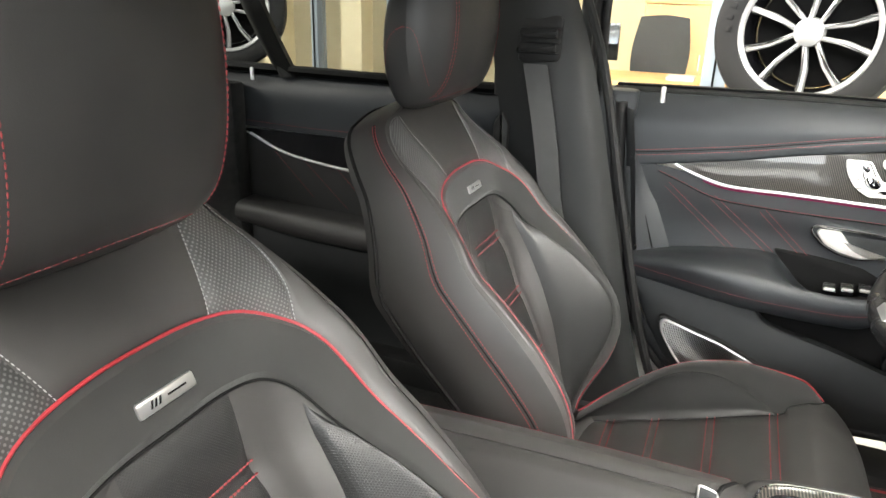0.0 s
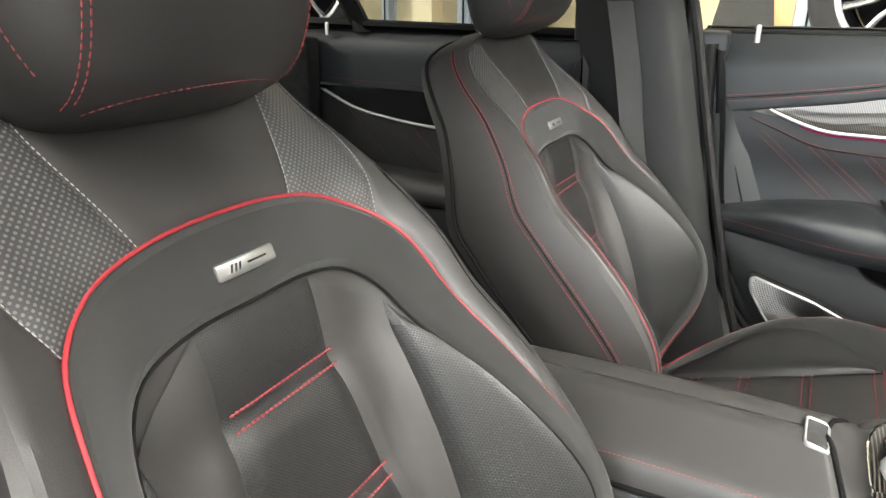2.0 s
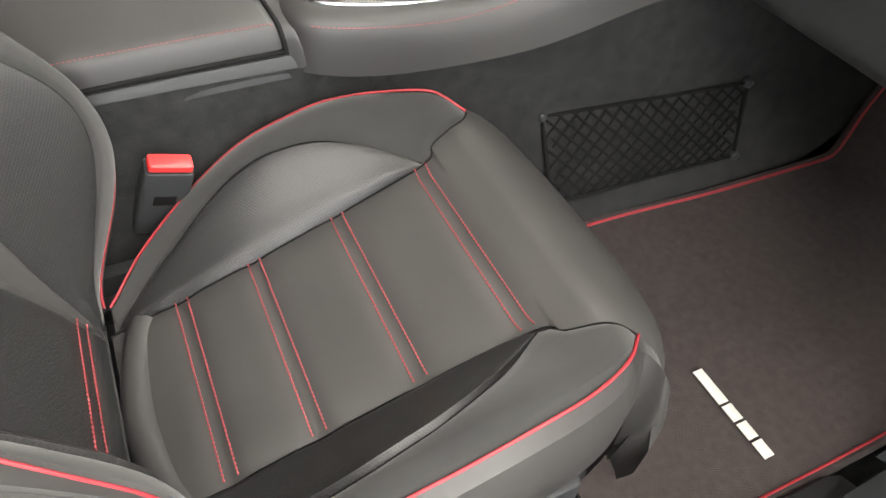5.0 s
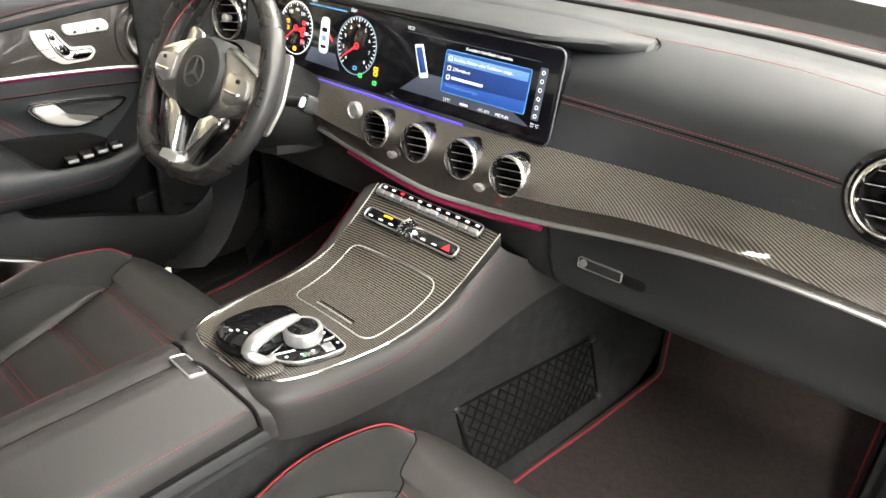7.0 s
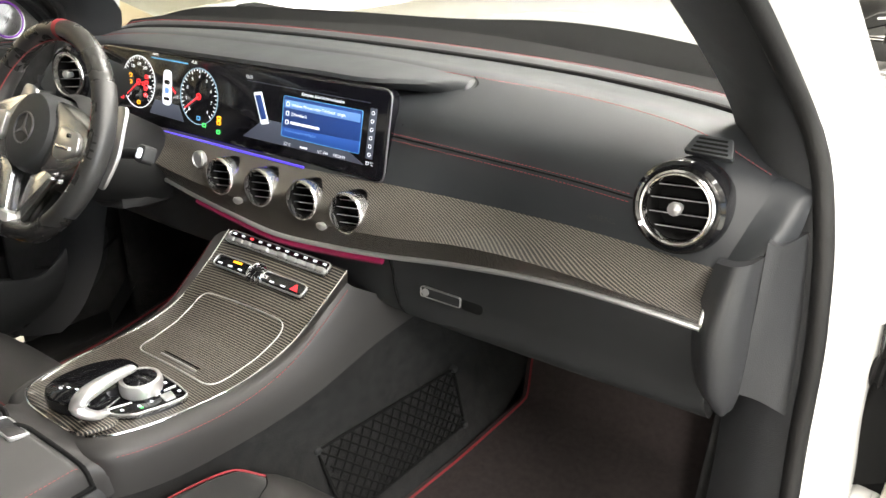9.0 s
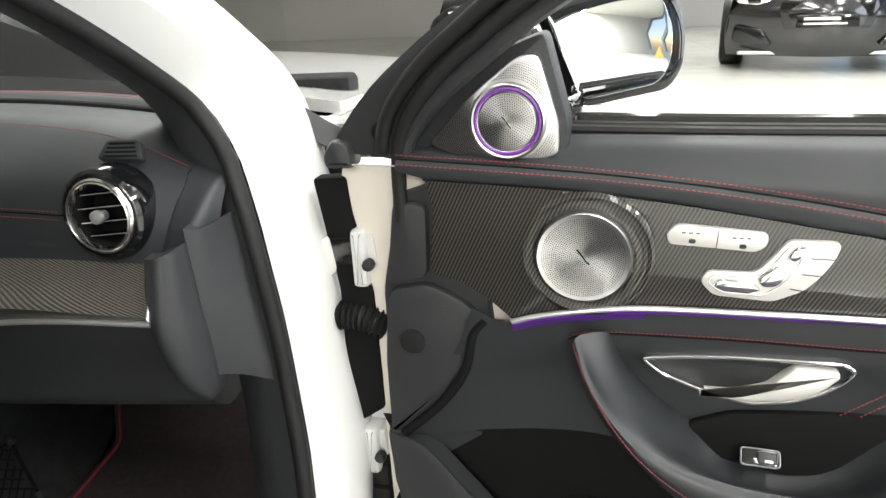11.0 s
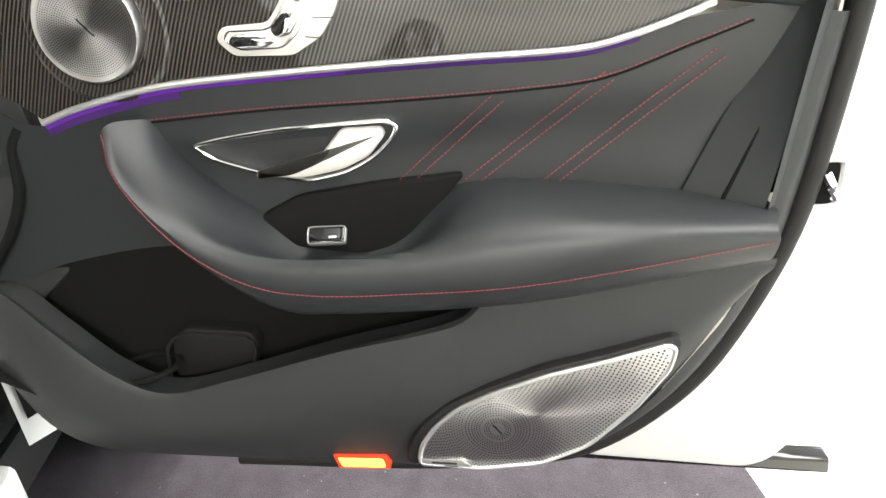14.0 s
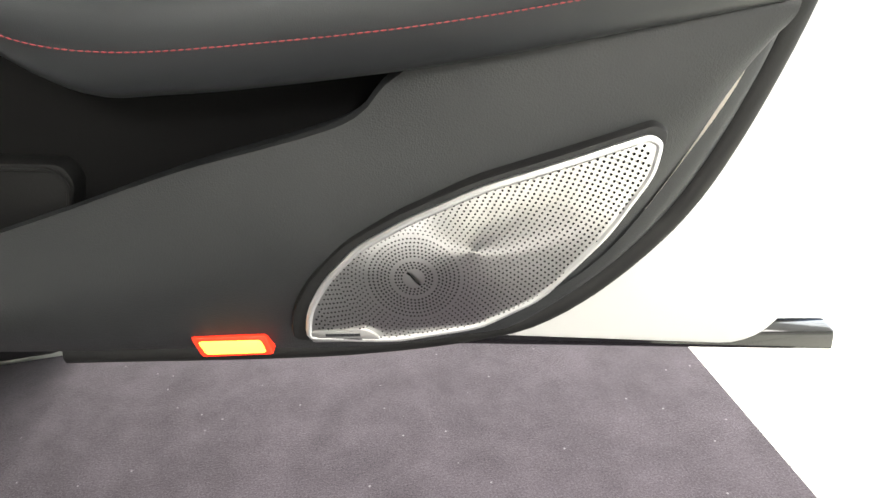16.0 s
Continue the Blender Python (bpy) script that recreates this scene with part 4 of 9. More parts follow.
part("chrome_strip", tube(curve_pts([(x, y - 0.002, z) for x, y, z in R_CHROME], 90), 0.0042, 8), SATIN, DASH, "thin satin chrome strip")
part("light_strip", tube(curve_pts([(x, y + 0.001, z - 0.010) for x, y, z in R_CHROME[4:9]], 60), 0.0055, 6), KNOB_MAG, DASH, "magenta ambient light strip")
# glove box and knee panel
R_G0 = [(x, y + 0.010, z - 0.004) for x, y, z in R_CHROME]
R_G1 = across([(0, 0.905, 0.862), (0.21, 0.912, 0.874), (0.45, 0.900, 0.908), (0.675, 0.888, 0.926)])
R_G2 = across([(0, 0.93, 0.82), (0.22, 0.915, 0.83), (0.45, 0.920, 0.845), (0.68, 0.925, 0.85)])
R_G3 = across([(0, 0.96, 0.79), (0.25, 0.925, 0.795), (0.45, 0.94, 0.785), (0.69, 0.965, 0.775)])
R_G4 = across([(0, 1.1, 0.78), (0.25, 1.05, 0.78), (0.45, 1.05, 0.77), (0.69, 1.06, 0.76)])
R_G5 = across([(0, 1.4, 0.82), (0.25, 1.4, 0.82), (0.45, 1.4, 0.82), (0.69, 1.4, 0.82)])
glove = part("glove_box", sheet(rails([R_G0, R_G1, R_G2, R_G3, R_G4, R_G5], 80, 34)), PLASTIC, DASH, "dark glove box panel")
part("dark_seam", tube(curve_pts([(0.214, 0.902, 0.893), (0.215, 0.910, 0.865), (0.221, 0.912, 0.83), (0.232, 0.920, 0.80), (0.24, 0.96, 0.783)], 30), 0.0022, 6), DARK, glove)
gm = facing((0.303, 0.9135, 0.852), (0.02, -1, 0.02))
gh = part("glove_handle", slab(round_outline(rect(0, 0, 0.070, 0.017), 0.004, 3), 0.010, 0.002, on(gm), top=0.004), PLASTIC, glove, "small glove box handle")
part("handle_rim", frame_ring(round_outline(rect(0, 0, 0.070, 0.017), 0.004, 3), 0.0013, 0.006, 0.0005, on(gm), top=0.006), ALU, gh)
part("lock", revolve([(0.006, 0.003), (0.006, 0.0065), (0.0045, 0.007), (0, 0.0062)], gm @ Matrix.Translation((-0.026, 0, 0)), 18), SATIN, gh)
part("finger_recess", slab(round_outline(rect(0.052, -0.002, 0.036, 0.018), 0.008, 4), 0.004, 0.001, on(gm), top=0.0015), DARK, gh)
# hood over the displays
hood = part("screen_hood", sheet(rails([[(-0.66, 1.000, 1.128), (-0.45, 1.030, 1.150), (0, 1.053, 1.157), (0.17, 1.050, 1.155), (0.262, 1.040, 1.150)], [(-0.66, 0.965, 1.122), (-0.45, 0.960, 1.139), (0, 0.958, 1.146), (0.14, 0.964, 1.146), (0.262, 1.022, 1.146)], [(-0.66, 0.957, 1.112), (-0.45, 0.950, 1.130), (0, 0.949, 1.137), (0.14, 0.956, 1.137), (0.262, 1.020, 1.138)], [(-0.66, 0.975, 1.100), (-0.45, 0.972, 1.122), (0, 0.972, 1.128), (0.15, 0.978, 1.128), (0.258, 1.016, 1.130)]], 60, 16)), LEATHER_PAD, DASH, "leather hood over the displays")
part("hood_tip", sheet(rails([[(0.262, 1.041, 1.150), (0.262, 1.022, 1.146), (0.258, 1.016, 1.130)], [(0.272, 1.030, 1.140), (0.266, 1.010, 1.130), (0.235, 0.985, 1.105)], [(0.262, 1.010, 1.122), (0.24, 0.985, 1.108), (0.19, 0.965, 1.08)]], 10, 8)), LEATHER_PAD, hood)
part("dark_seam", tube(curve_pts([(0.262, 1.041, 1.1525), (0.274, 1.032, 1.145), (0.268, 1.012, 1.132), (0.236, 0.986, 1.108), (0.19, 0.960, 1.082)], 30), 0.0012, 6), DARK, hood)
# displays
SM = facing((0, 0.940, 1.062), (0, -0.985, 0.17))
scr = part("screen", slab(round_outline([(-0.545, -0.068), (0.178, -0.068), (0.176, 0.072), (-0.545, 0.068)], 0.016, 5), 0.022, 0.004, on(SM)), SCREEN_OFF, DASH, "wide black glass double display")
part("screen_frame", tube(np.array([SM @ Vector((a, b, -0.003)) for a, b in round_outline([(-0.545, -0.068), (0.178, -0.068), (0.176, 0.072), (-0.545, 0.068)], 0.016, 5)]), 0.0014, 6, closed=True, up=(0, 1, 0)), ALU_DARK, scr)
part("light_strip", tube(np.array([SM @ Vector((x, -0.073, 0.002)) for x in np.linspace(-0.53, 0.02, 40)]), 0.0022, 6), BLUE_EDGE, DASH, "blue ambient light strip")
LIT = lambda n, c, k: glow_mat(n, c, k)
E_WHITE, E_RED, E_BLUE, E_DIM = LIT("lit white", (0.75, 0.78, 0.84), 0.6), LIT("lit red", (1.0, 0.03, 0.04), 1.0), LIT("lit blue", (0.015, 0.05, 0.22), 0.16), LIT("lit grey", (0.06, 0.07, 0.10), 0.25)
E_AMBER, E_GREEN, E_CYAN, E_SKY = LIT("lit amber", (1.0, 0.42, 0.02), 0.9), LIT("lit green", (0.05, 0.6, 0.12), 0.8), LIT("lit cyan", (0.07, 0.28, 0.55), 0.5), LIT("lit pale blue", (0.12, 0.26, 0.58), 0.3)
son = lambda dx, dy: SM @ Matrix.Translation((dx, dy, 0.0009))


def on_screen(name, outline, mat_, h=0.0006):
    return part(name, slab(outline, 0.0006, 0.0001, on(SM), top=h), mat_, scr)


def gauge(cx, cy, rr, rim_mat, ang, numbers):
    on_screen("gauge_face", ellipse(cx, cy, rr, rr * 0.98, 40), SCREEN_OFF, 0.0007)
    part("gauge_ring", frame_ring(ellipse(cx, cy, rr, rr * 0.98, 56), 0.0016, 0.0006, 0.0002, on(SM), top=0.0012), rim_mat, scr)
    for i in range(31):
        a = radians(225 - i * 9)
        l = 0.0065 if i % 3 == 0 else 0.0035
        u, v = Vector((math.cos(a), math.sin(a))), Vector((-math.sin(a), math.cos(a)))
        c0, c1 = Vector((cx, cy)) + u * (rr - 0.003), Vector((cx, cy)) + u * (rr - 0.003 - l)
        on_screen("tick", [tuple(c0 + v * 0.0006), tuple(c0 - v * 0.0006), tuple(c1 - v * 0.0006), tuple(c1 + v * 0.0006)], E_WHITE, 0.0012)
    for i, tx in enumerate(numbers):
        a = radians(225 - i * 270 / (len(numbers) - 1))
        words("numeral", tx, 0.0085, son(cx + (rr - 0.0165) * math.cos(a), cy + (rr - 0.0165) * math.sin(a)), E_WHITE, scr)
    u, v = Vector((math.cos(ang), math.sin(ang))), Vector((-math.sin(ang), math.cos(ang)))
    c = Vector((cx, cy))
    on_screen("needle", [tuple(c + v * 0.0014), tuple(c - v * 0.0014), tuple(c + u * rr * 0.88 - v * 0.0006), tuple(c + u * rr * 0.88 + v * 0.0006)], E_RED, 0.0016)
    part("needle_hub", frame_ring(ellipse(cx, cy, 0.006, 0.006, 20), 0.0016, 0.0006, 0.0001, on(SM), top=0.0018), E_RED, scr)


gauge(-0.420, 0.008, 0.050, E_WHITE, radians(218), ("0", "20", "40", "60", "80", "100", "120", "140", "160", "180", "200", "220", "240", "260", "280", "300", "320")[::2])
gauge(-0.246, 0.004, 0.051, LIT("lit pale ring", (0.20, 0.32, 0.42), 0.30), radians(214), ("0", "1", "2", "3", "4", "5", "6", "7", "8"))
on_screen("horizon_glow", [(-0.385, -0.045), (-0.285, -0.047), (-0.300, -0.020), (-0.370, -0.018)], E_DIM)
car_o = round_outline([(-0.347, -0.024), (-0.323, -0.024), (-0.322, 0.0), (-0.324, 0.040), (-0.346, 0.040), (-0.348, 0.0)], 0.008, 4)
on_screen("car_symbol", car_o, E_WHITE, 0.0010)
on_screen("car_symbol_glass", round_outline(rect(-0.335, 0.018, 0.016, 0.008), 0.002, 2), SCREEN_OFF, 0.0014)
on_screen("car_symbol_glass", round_outline(rect(-0.335, -0.012, 0.016, 0.006), 0.002, 2), SCREEN_OFF, 0.0014)
on_screen("car_symbol_roof", round_outline(rect(-0.335, 0.003, 0.012, 0.010), 0.002, 2), E_SKY, 0.0014)
on_screen("door_symbol", [(-0.322, 0.012), (-0.310, 0.002), (-0.311, 0.0), (-0.323, 0.010)], E_RED, 0.0014)
on_screen("sky_band", [(-0.385, 0.0565), (-0.280, 0.0565), (-0.280, 0.0585), (-0.385, 0.0585)], E_CYAN)
for x, y, mt in ((-0.445, 0.018, E_AMBER), (-0.445, 0.006, E_AMBER), (-0.396, 0.020, E_RED), (-0.396, 0.009, E_RED), (-0.398, -0.002, E_RED), (-0.398, -0.014, E_RED), (-0.405, 0.006, E_RED), (-0.418, -0.030, E_AMBER), (-0.470, -0.026, E_RED), (-0.244, -0.034, E_CYAN), (-0.228, -0.044, E_GREEN), (-0.190, -0.026, E_AMBER), (-0.190, -0.034, E_AMBER), (-0.190, -0.050, E_GREEN)):
    part("warning_symbol", frame_ring(round_outline(rect(x, y, 0.010, 0.0075), 0.002, 3), 0.0022, 0.0005, 0.0001, on(SM), top=0.0016), mt, scr)
words("clock_time", "15:31", 0.0075, son(-0.262, 0.062), E_WHITE, scr)
words("temperature", "16.0°C", 0.006, son(-0.372, 0.064), E_WHITE, scr)
# centre display content
on_screen("display_floor", [(-0.128, -0.046), (0.140, -0.046), (0.060, -0.010), (-0.080, -0.010)], E_DIM)
on_screen("menu_panel", round_outline([(-0.038, -0.031), (0.128, -0.031), (0.128, 0.035), (-0.038, 0.035)], 0.003, 3), E_BLUE, 0.0008)
part("menu_frame", frame_ring(round_outline([(-0.038, -0.031), (0.128, -0.031), (0.128, 0.035), (-0.038, 0.035)], 0.003, 3), 0.0009, 0.0004, 0.0001, on(SM), top=0.0013), E_CYAN, scr)
on_screen("menu_highlight", [(-0.034, 0.016), (0.124, 0.016), (0.124, 0.029), (-0.034, 0.029)], E_SKY, 0.0012)
on_screen("menu_shade", [(-0.037, -0.030), (0.127, -0.030), (0.127, -0.012), (-0.037, -0.016)], LIT("lit deep blue", (0.02, 0.08, 0.34), 0.24), 0.0010)
ink = lambda tx, sz, x, y, mt, al="LEFT": words("display_text", tx, sz, SM @ Matrix.Translation((x, y, 0.0016)), mt, scr, al)
ink("Kontakte: kein Gerät verbunden", 0.0068, 0.046, 0.042, E_WHITE, "CENTER")
ink("Initialen, Namen oder Telefonnr. einge...", 0.0072, -0.019, 0.0225, E_WHITE)
ink("Ziffernblock", 0.0072, -0.019, 0.0075, E_WHITE)
on_screen("writing_bar", [(-0.019, -0.0085), (0.044, -0.0085), (0.044, -0.0045), (-0.019, -0.0045)], E_WHITE, 0.0013)
ink("Keine Kontakte verfügbar", 0.0066, -0.030, -0.020, E_SKY)
for y in (0.0225, 0.0075, -0.0065):
    part("menu_symbol", frame_ring(round_outline(rect(-0.027, y, 0.0075, 0.0075), 0.002, 3), 0.0014, 0.0004, 0.0001, on(SM), top=0.0014), E_WHITE, scr)
ink("15:31", 0.0075, -0.128, 0.054, E_WHITE)
ink("22°C", 0.0072, -0.022, -0.042, E_WHITE, "CENTER")
ink("A/C ON", 0.0066, 0.055, -0.042, E_WHITE, "CENTER")
ink("MEDIUM", 0.0066, 0.090, -0.042, E_WHITE, "CENTER")
ink("22°C", 0.0072, 0.150, -0.042, E_WHITE, "CENTER")
on_screen("writing_bar", [(0.006, -0.0435), (0.022, -0.0435), (0.022, -0.0405), (0.006, -0.0405)], E_WHITE, 0.0012)
on_screen("phone_symbol", round_outline([(-0.086, -0.020), (-0.068, -0.016), (-0.090, 0.034), (-0.108, 0.030)], 0.002, 3), E_WHITE, 0.0009)
on_screen("phone_face", round_outline([(-0.086, -0.012), (-0.073, -0.009), (-0.091, 0.029), (-0.104, 0.026)], 0.001, 2), E_BLUE, 0.0013)
on_screen("side_bar", round_outline(rect(0.1475, 0.003, 0.013, 0.076), 0.002, 3), E_DIM, 0.0009)
for k in range(6):
    part("side_symbol", frame_ring(ellipse(0.1475, 0.034 - 0.0125 * k, 0.0032, 0.0032, 14), 0.0011, 0.0004, 0.0001, on(SM), top=0.0014), E_WHITE, scr)
on_screen("head_line", [(-0.128, 0.0478), (0.140, 0.0478), (0.140, 0.0484), (-0.128, 0.0484)], E_DIM, 0.0009)


# faint word pressed into the pad
words("pressed_word", "AIRBAG", 0.0105, facing((0.523, 0.9245, 1.0245), (0.05, -1, -0.12)), LEATHER, DASH)


# air vents
RIM_METAL = noisy(material("bright turned metal", (0.66, 0.65, 0.64), 0.22, 1.0), 40, 0.05)


def vent(x, y, z, r, nrm, knob=False):
    m = facing((x, y, z), nrm)
    v = part("air_vent", revolve([(r * 1.02, -0.012), (r * 1.02, 0.004), (r * 0.99, 0.007), (r * 0.95, 0.0085), (r * 0.91, 0.0075), (r * 0.87, 0.0085), (r * 0.83, 0.001)], m, 48), RIM_METAL, DASH, "round silver-rimmed air vent")
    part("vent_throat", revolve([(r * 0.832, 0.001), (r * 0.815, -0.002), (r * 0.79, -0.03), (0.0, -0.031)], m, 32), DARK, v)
    tl = m @ Matrix.Rotation(radians(7), 4, "Z")
    for k in (-0.55, -0.19, 0.19, 0.55):
        w = math.sqrt(1 - k * k) * r * 0.80
        sl = part("slat", slab(rect(0, k * r, 2 * w, 0.0024), 0.016, 0.0006, on(tl), top=-0.004), GLOSS_BLACK, v)
        part("slat_edge", slab(rect(0, k * r + 0.0006, 2 * w, 0.0010), 0.0012, 0.0003, on(tl), top=-0.0034), SATIN, sl)
    if knob:
        part("knob", revolve([(0.0055, -0.004), (0.006, 0.004), (0.0082, 0.007), (0.0078, 0.012), (0.0, 0.0140)], m, 28), SATIN, v)
        part("housing", revolve([(r * 1.27, -0.035), (r * 1.27, -0.006), (r * 1.22, 0.001), (r * 1.12, 0.004), (r * 1.03, 0.002), (r * 1.02, -0.008)], m, 48), GLOSS_BLACK, v, "gloss black vent housing")
    return v


for x in (-0.132, -0.038, 0.058, 0.148):
    vent(x, 0.884, 0.955, 0.032, (0, -1, 0.10))
for x, z in ((-0.085, 0.924), (0.103, 0.925)):
    part("vent_key", revolve([(0.006, -0.004), (0.007, 0.003), (0.005, 0.005), (0, 0.0052)], facing((x, 0.8745, z), (0, -1, 0.05)) @ Matrix.Diagonal((1.4, 0.9, 1, 1)), 20), SATIN, DASH)
part("start_button", revolve([(0.0150, -0.004), (0.0150, 0.004), (0.0130, 0.006), (0.0115, 0.0035), (0.010, 0.005), (0, 0.0055)], facing((-0.192, 0.888, 0.972), (0, -1, 0.12)), 32), SATIN, DASH, "round silver start button")
for sg in (1, -1):
    vent(sg * 0.614, 0.918, 1.062, 0.0445, (sg * -0.12, -1, 0.08), True)
    # side demister grille
    dm = facing((sg * 0.627, 0.960, 1.1275), (0, -0.82, 0.57))
    dg = part("side_demister", slab(round_outline([(-0.028, -0.010), (0.030, -0.012), (0.024, 0.013), (-0.018, 0.013)], 0.005, 4), 0.01, 0.002, on(dm), top=0.003), LEATHER_PAD, DASH, "small slotted window demister")
    for k in range(4):
        part("slot", slab(round_outline(rect(0.002, -0.0075 + 0.0052 * k, 0.042 - 0.003 * k, 0.0026), 0.001, 2), 0.0012, 0.0002, on(dm), top=0.0036), DARK, dg)
    # end cap beside the carbon trim
    cap_l = [(sg * 0.672, 0.887, 1.020), (sg * 0.663, 0.886, 0.960), (sg * 0.663, 0.888, 0.920), (sg * 0.676, 0.894, 0.866), (sg * 0.692, 0.902, 0.838), (sg * 0.706, 0.906, 0.826)]
    cap_m = [(sg * 0.692, 0.872, 1.026), (sg * 0.685, 0.862, 0.960), (sg * 0.686, 0.862, 0.920), (sg * 0.694, 0.874, 0.866), (sg * 0.703, 0.890, 0.838), (sg * 0.710, 0.900, 0.826)]
    cap_n = [(sg * 0.707, 0.880, 1.030), (sg * 0.706, 0.872, 0.960), (sg * 0.708, 0.873, 0.920), (sg * 0.711, 0.882, 0.866), (sg * 0.714, 0.893, 0.838), (sg * 0.714, 0.902, 0.826)]
    cap_r = [(sg * 0.716, 0.900, 1.034), (sg * 0.720, 0.900, 0.960), (sg * 0.723, 0.900, 0.920), (sg * 0.724, 0.904, 0.866), (sg * 0.722, 0.908, 0.838), (sg * 0.716, 0.910, 0.826)]
    part("end_cap", sheet(rails([cap_l, cap_m, cap_n, cap_r], 30, 20), (0, 0.02, 0)), PLASTIC_GREY, DASH, "rounded grey dash end cap")
    part("side_trim", sheet(rails([[(sg * 0.716, 0.904, 1.050), (sg * 0.721, 0.904, 0.95), (sg * 0.722, 0.908, 0.858)], [(sg * 0.730, 0.920, 1.045), (sg * 0.735, 0.918, 0.95), (sg * 0.745, 0.93, 0.845)], [(sg * 0.748, 0.968, 1.05), (sg * 0.766, 0.960, 0.95), (sg * 0.784, 0.955, 0.82)]], 16, 12), (0, 0.02, 0)), PLASTIC_GREY, DASH, "grey plastic side trim")
    part("pad_end", sheet(rails([[(sg * 0.672, 0.915, 1.003), (sg * 0.69, 0.932, 1.055), (sg * 0.70, 0.957, 1.085), (sg * 0.70, 0.982, 1.10), (sg * 0.715, 1.022, 1.10), (sg * 0.735, 1.067, 1.117)], [(sg * 0.712, 0.905, 1.028), (sg * 0.722, 0.925, 1.056), (sg * 0.728, 0.955, 1.080), (sg * 0.734, 0.99, 1.098), (sg * 0.742, 1.03, 1.104), (sg * 0.750, 1.075, 1.118)], [(sg * 0.738, 0.945, 1.035), (sg * 0.742, 0.955, 1.06), (sg * 0.743, 0.972, 1.08), (sg * 0.744, 0.99, 1.098), (sg * 0.746, 1.025, 1.104), (sg * 0.750, 1.065, 1.118)]], 20, 12)), LEATHER_PAD, DASH, "black leather dash end")
    part("kick_panel", sheet(rails([[(sg * 0.700, 0.975, 1.02), (sg * 0.712, 1.00, 0.90), (sg * 0.715, 1.00, 0.75)], [(sg * 0.722, 1.035, 1.045), (sg * 0.728, 1.05, 0.90), (sg * 0.733, 1.06, 0.745)], [(sg * 0.752, 1.09, 1.06), (sg * 0.758, 1.10, 0.90), (sg * 0.764, 1.105, 0.74)]], 16, 10), (0, 0.02, 0)), PLASTIC_GREY, DASH, "grey plastic side panel")
    part("foot_panel", sheet(rails([[(sg * 0.690, 1.06, 0.76), (sg * 0.690, 1.05, 0.55), (sg * 0.690, 0.95, 0.42)], [(sg * 0.740, 1.075, 0.742), (sg * 0.742, 1.07, 0.55), (sg * 0.742, 0.98, 0.42)], [(sg * 0.770, 1.10, 0.738), (sg * 0.775, 1.09, 0.55), (sg * 0.785, 1.00, 0.42)]], 16, 10)), PLASTIC_GREY, DASH)
    part("footwell_side", box(min(sg * 0.69, sg * 0.71), 1.03, 0.33, max(sg * 0.69, sg * 0.71), 1.5, 0.80, 0.004), FELT, DASH)

# ---- doors ---- (local: x along the door from its front edge, y to the outside, z up)
PURPLE = glow_mat("violet light strip", (0.070, 0.010, 0.18), 0.58)
VIOLET_MID = glow_mat("soft violet light strip", (0.058, 0.010, 0.15), 0.60)
# for the strip's far end and the glow it spills below
VIOLET_DIM = glow_mat("dim violet strip end and spill", (0.036, 0.010, 0.088), 0.40)
VIOLET_RING = glow_mat("violet light ring", (0.14, 0.03, 0.26), 0.08)
MAGENTA = glow_mat("magenta light strip", (0.20, 0.006, 0.055), 0.05)
BEIGE = noisy(material("matt cream primer", (0.74, 0.68, 0.60), 0.5), 6, 0.04)
SILVER_KEY = noisy(material("silver painted keys", (0.72, 0.70, 0.66), 0.35, 0.35), 30, 0.04)
LAMP_RED = glow_mat("red warning lamp", (0.9, 0.03, 0.01), 1.3)
LAMP_AMBER = glow_mat("amber warning lamp core", (1.0, 0.46, 0.06), 3.6)


def stuff(name, mesh, mat_, parent):
    return tagged(part(name, mesh, mat_, parent), kind="stuff")


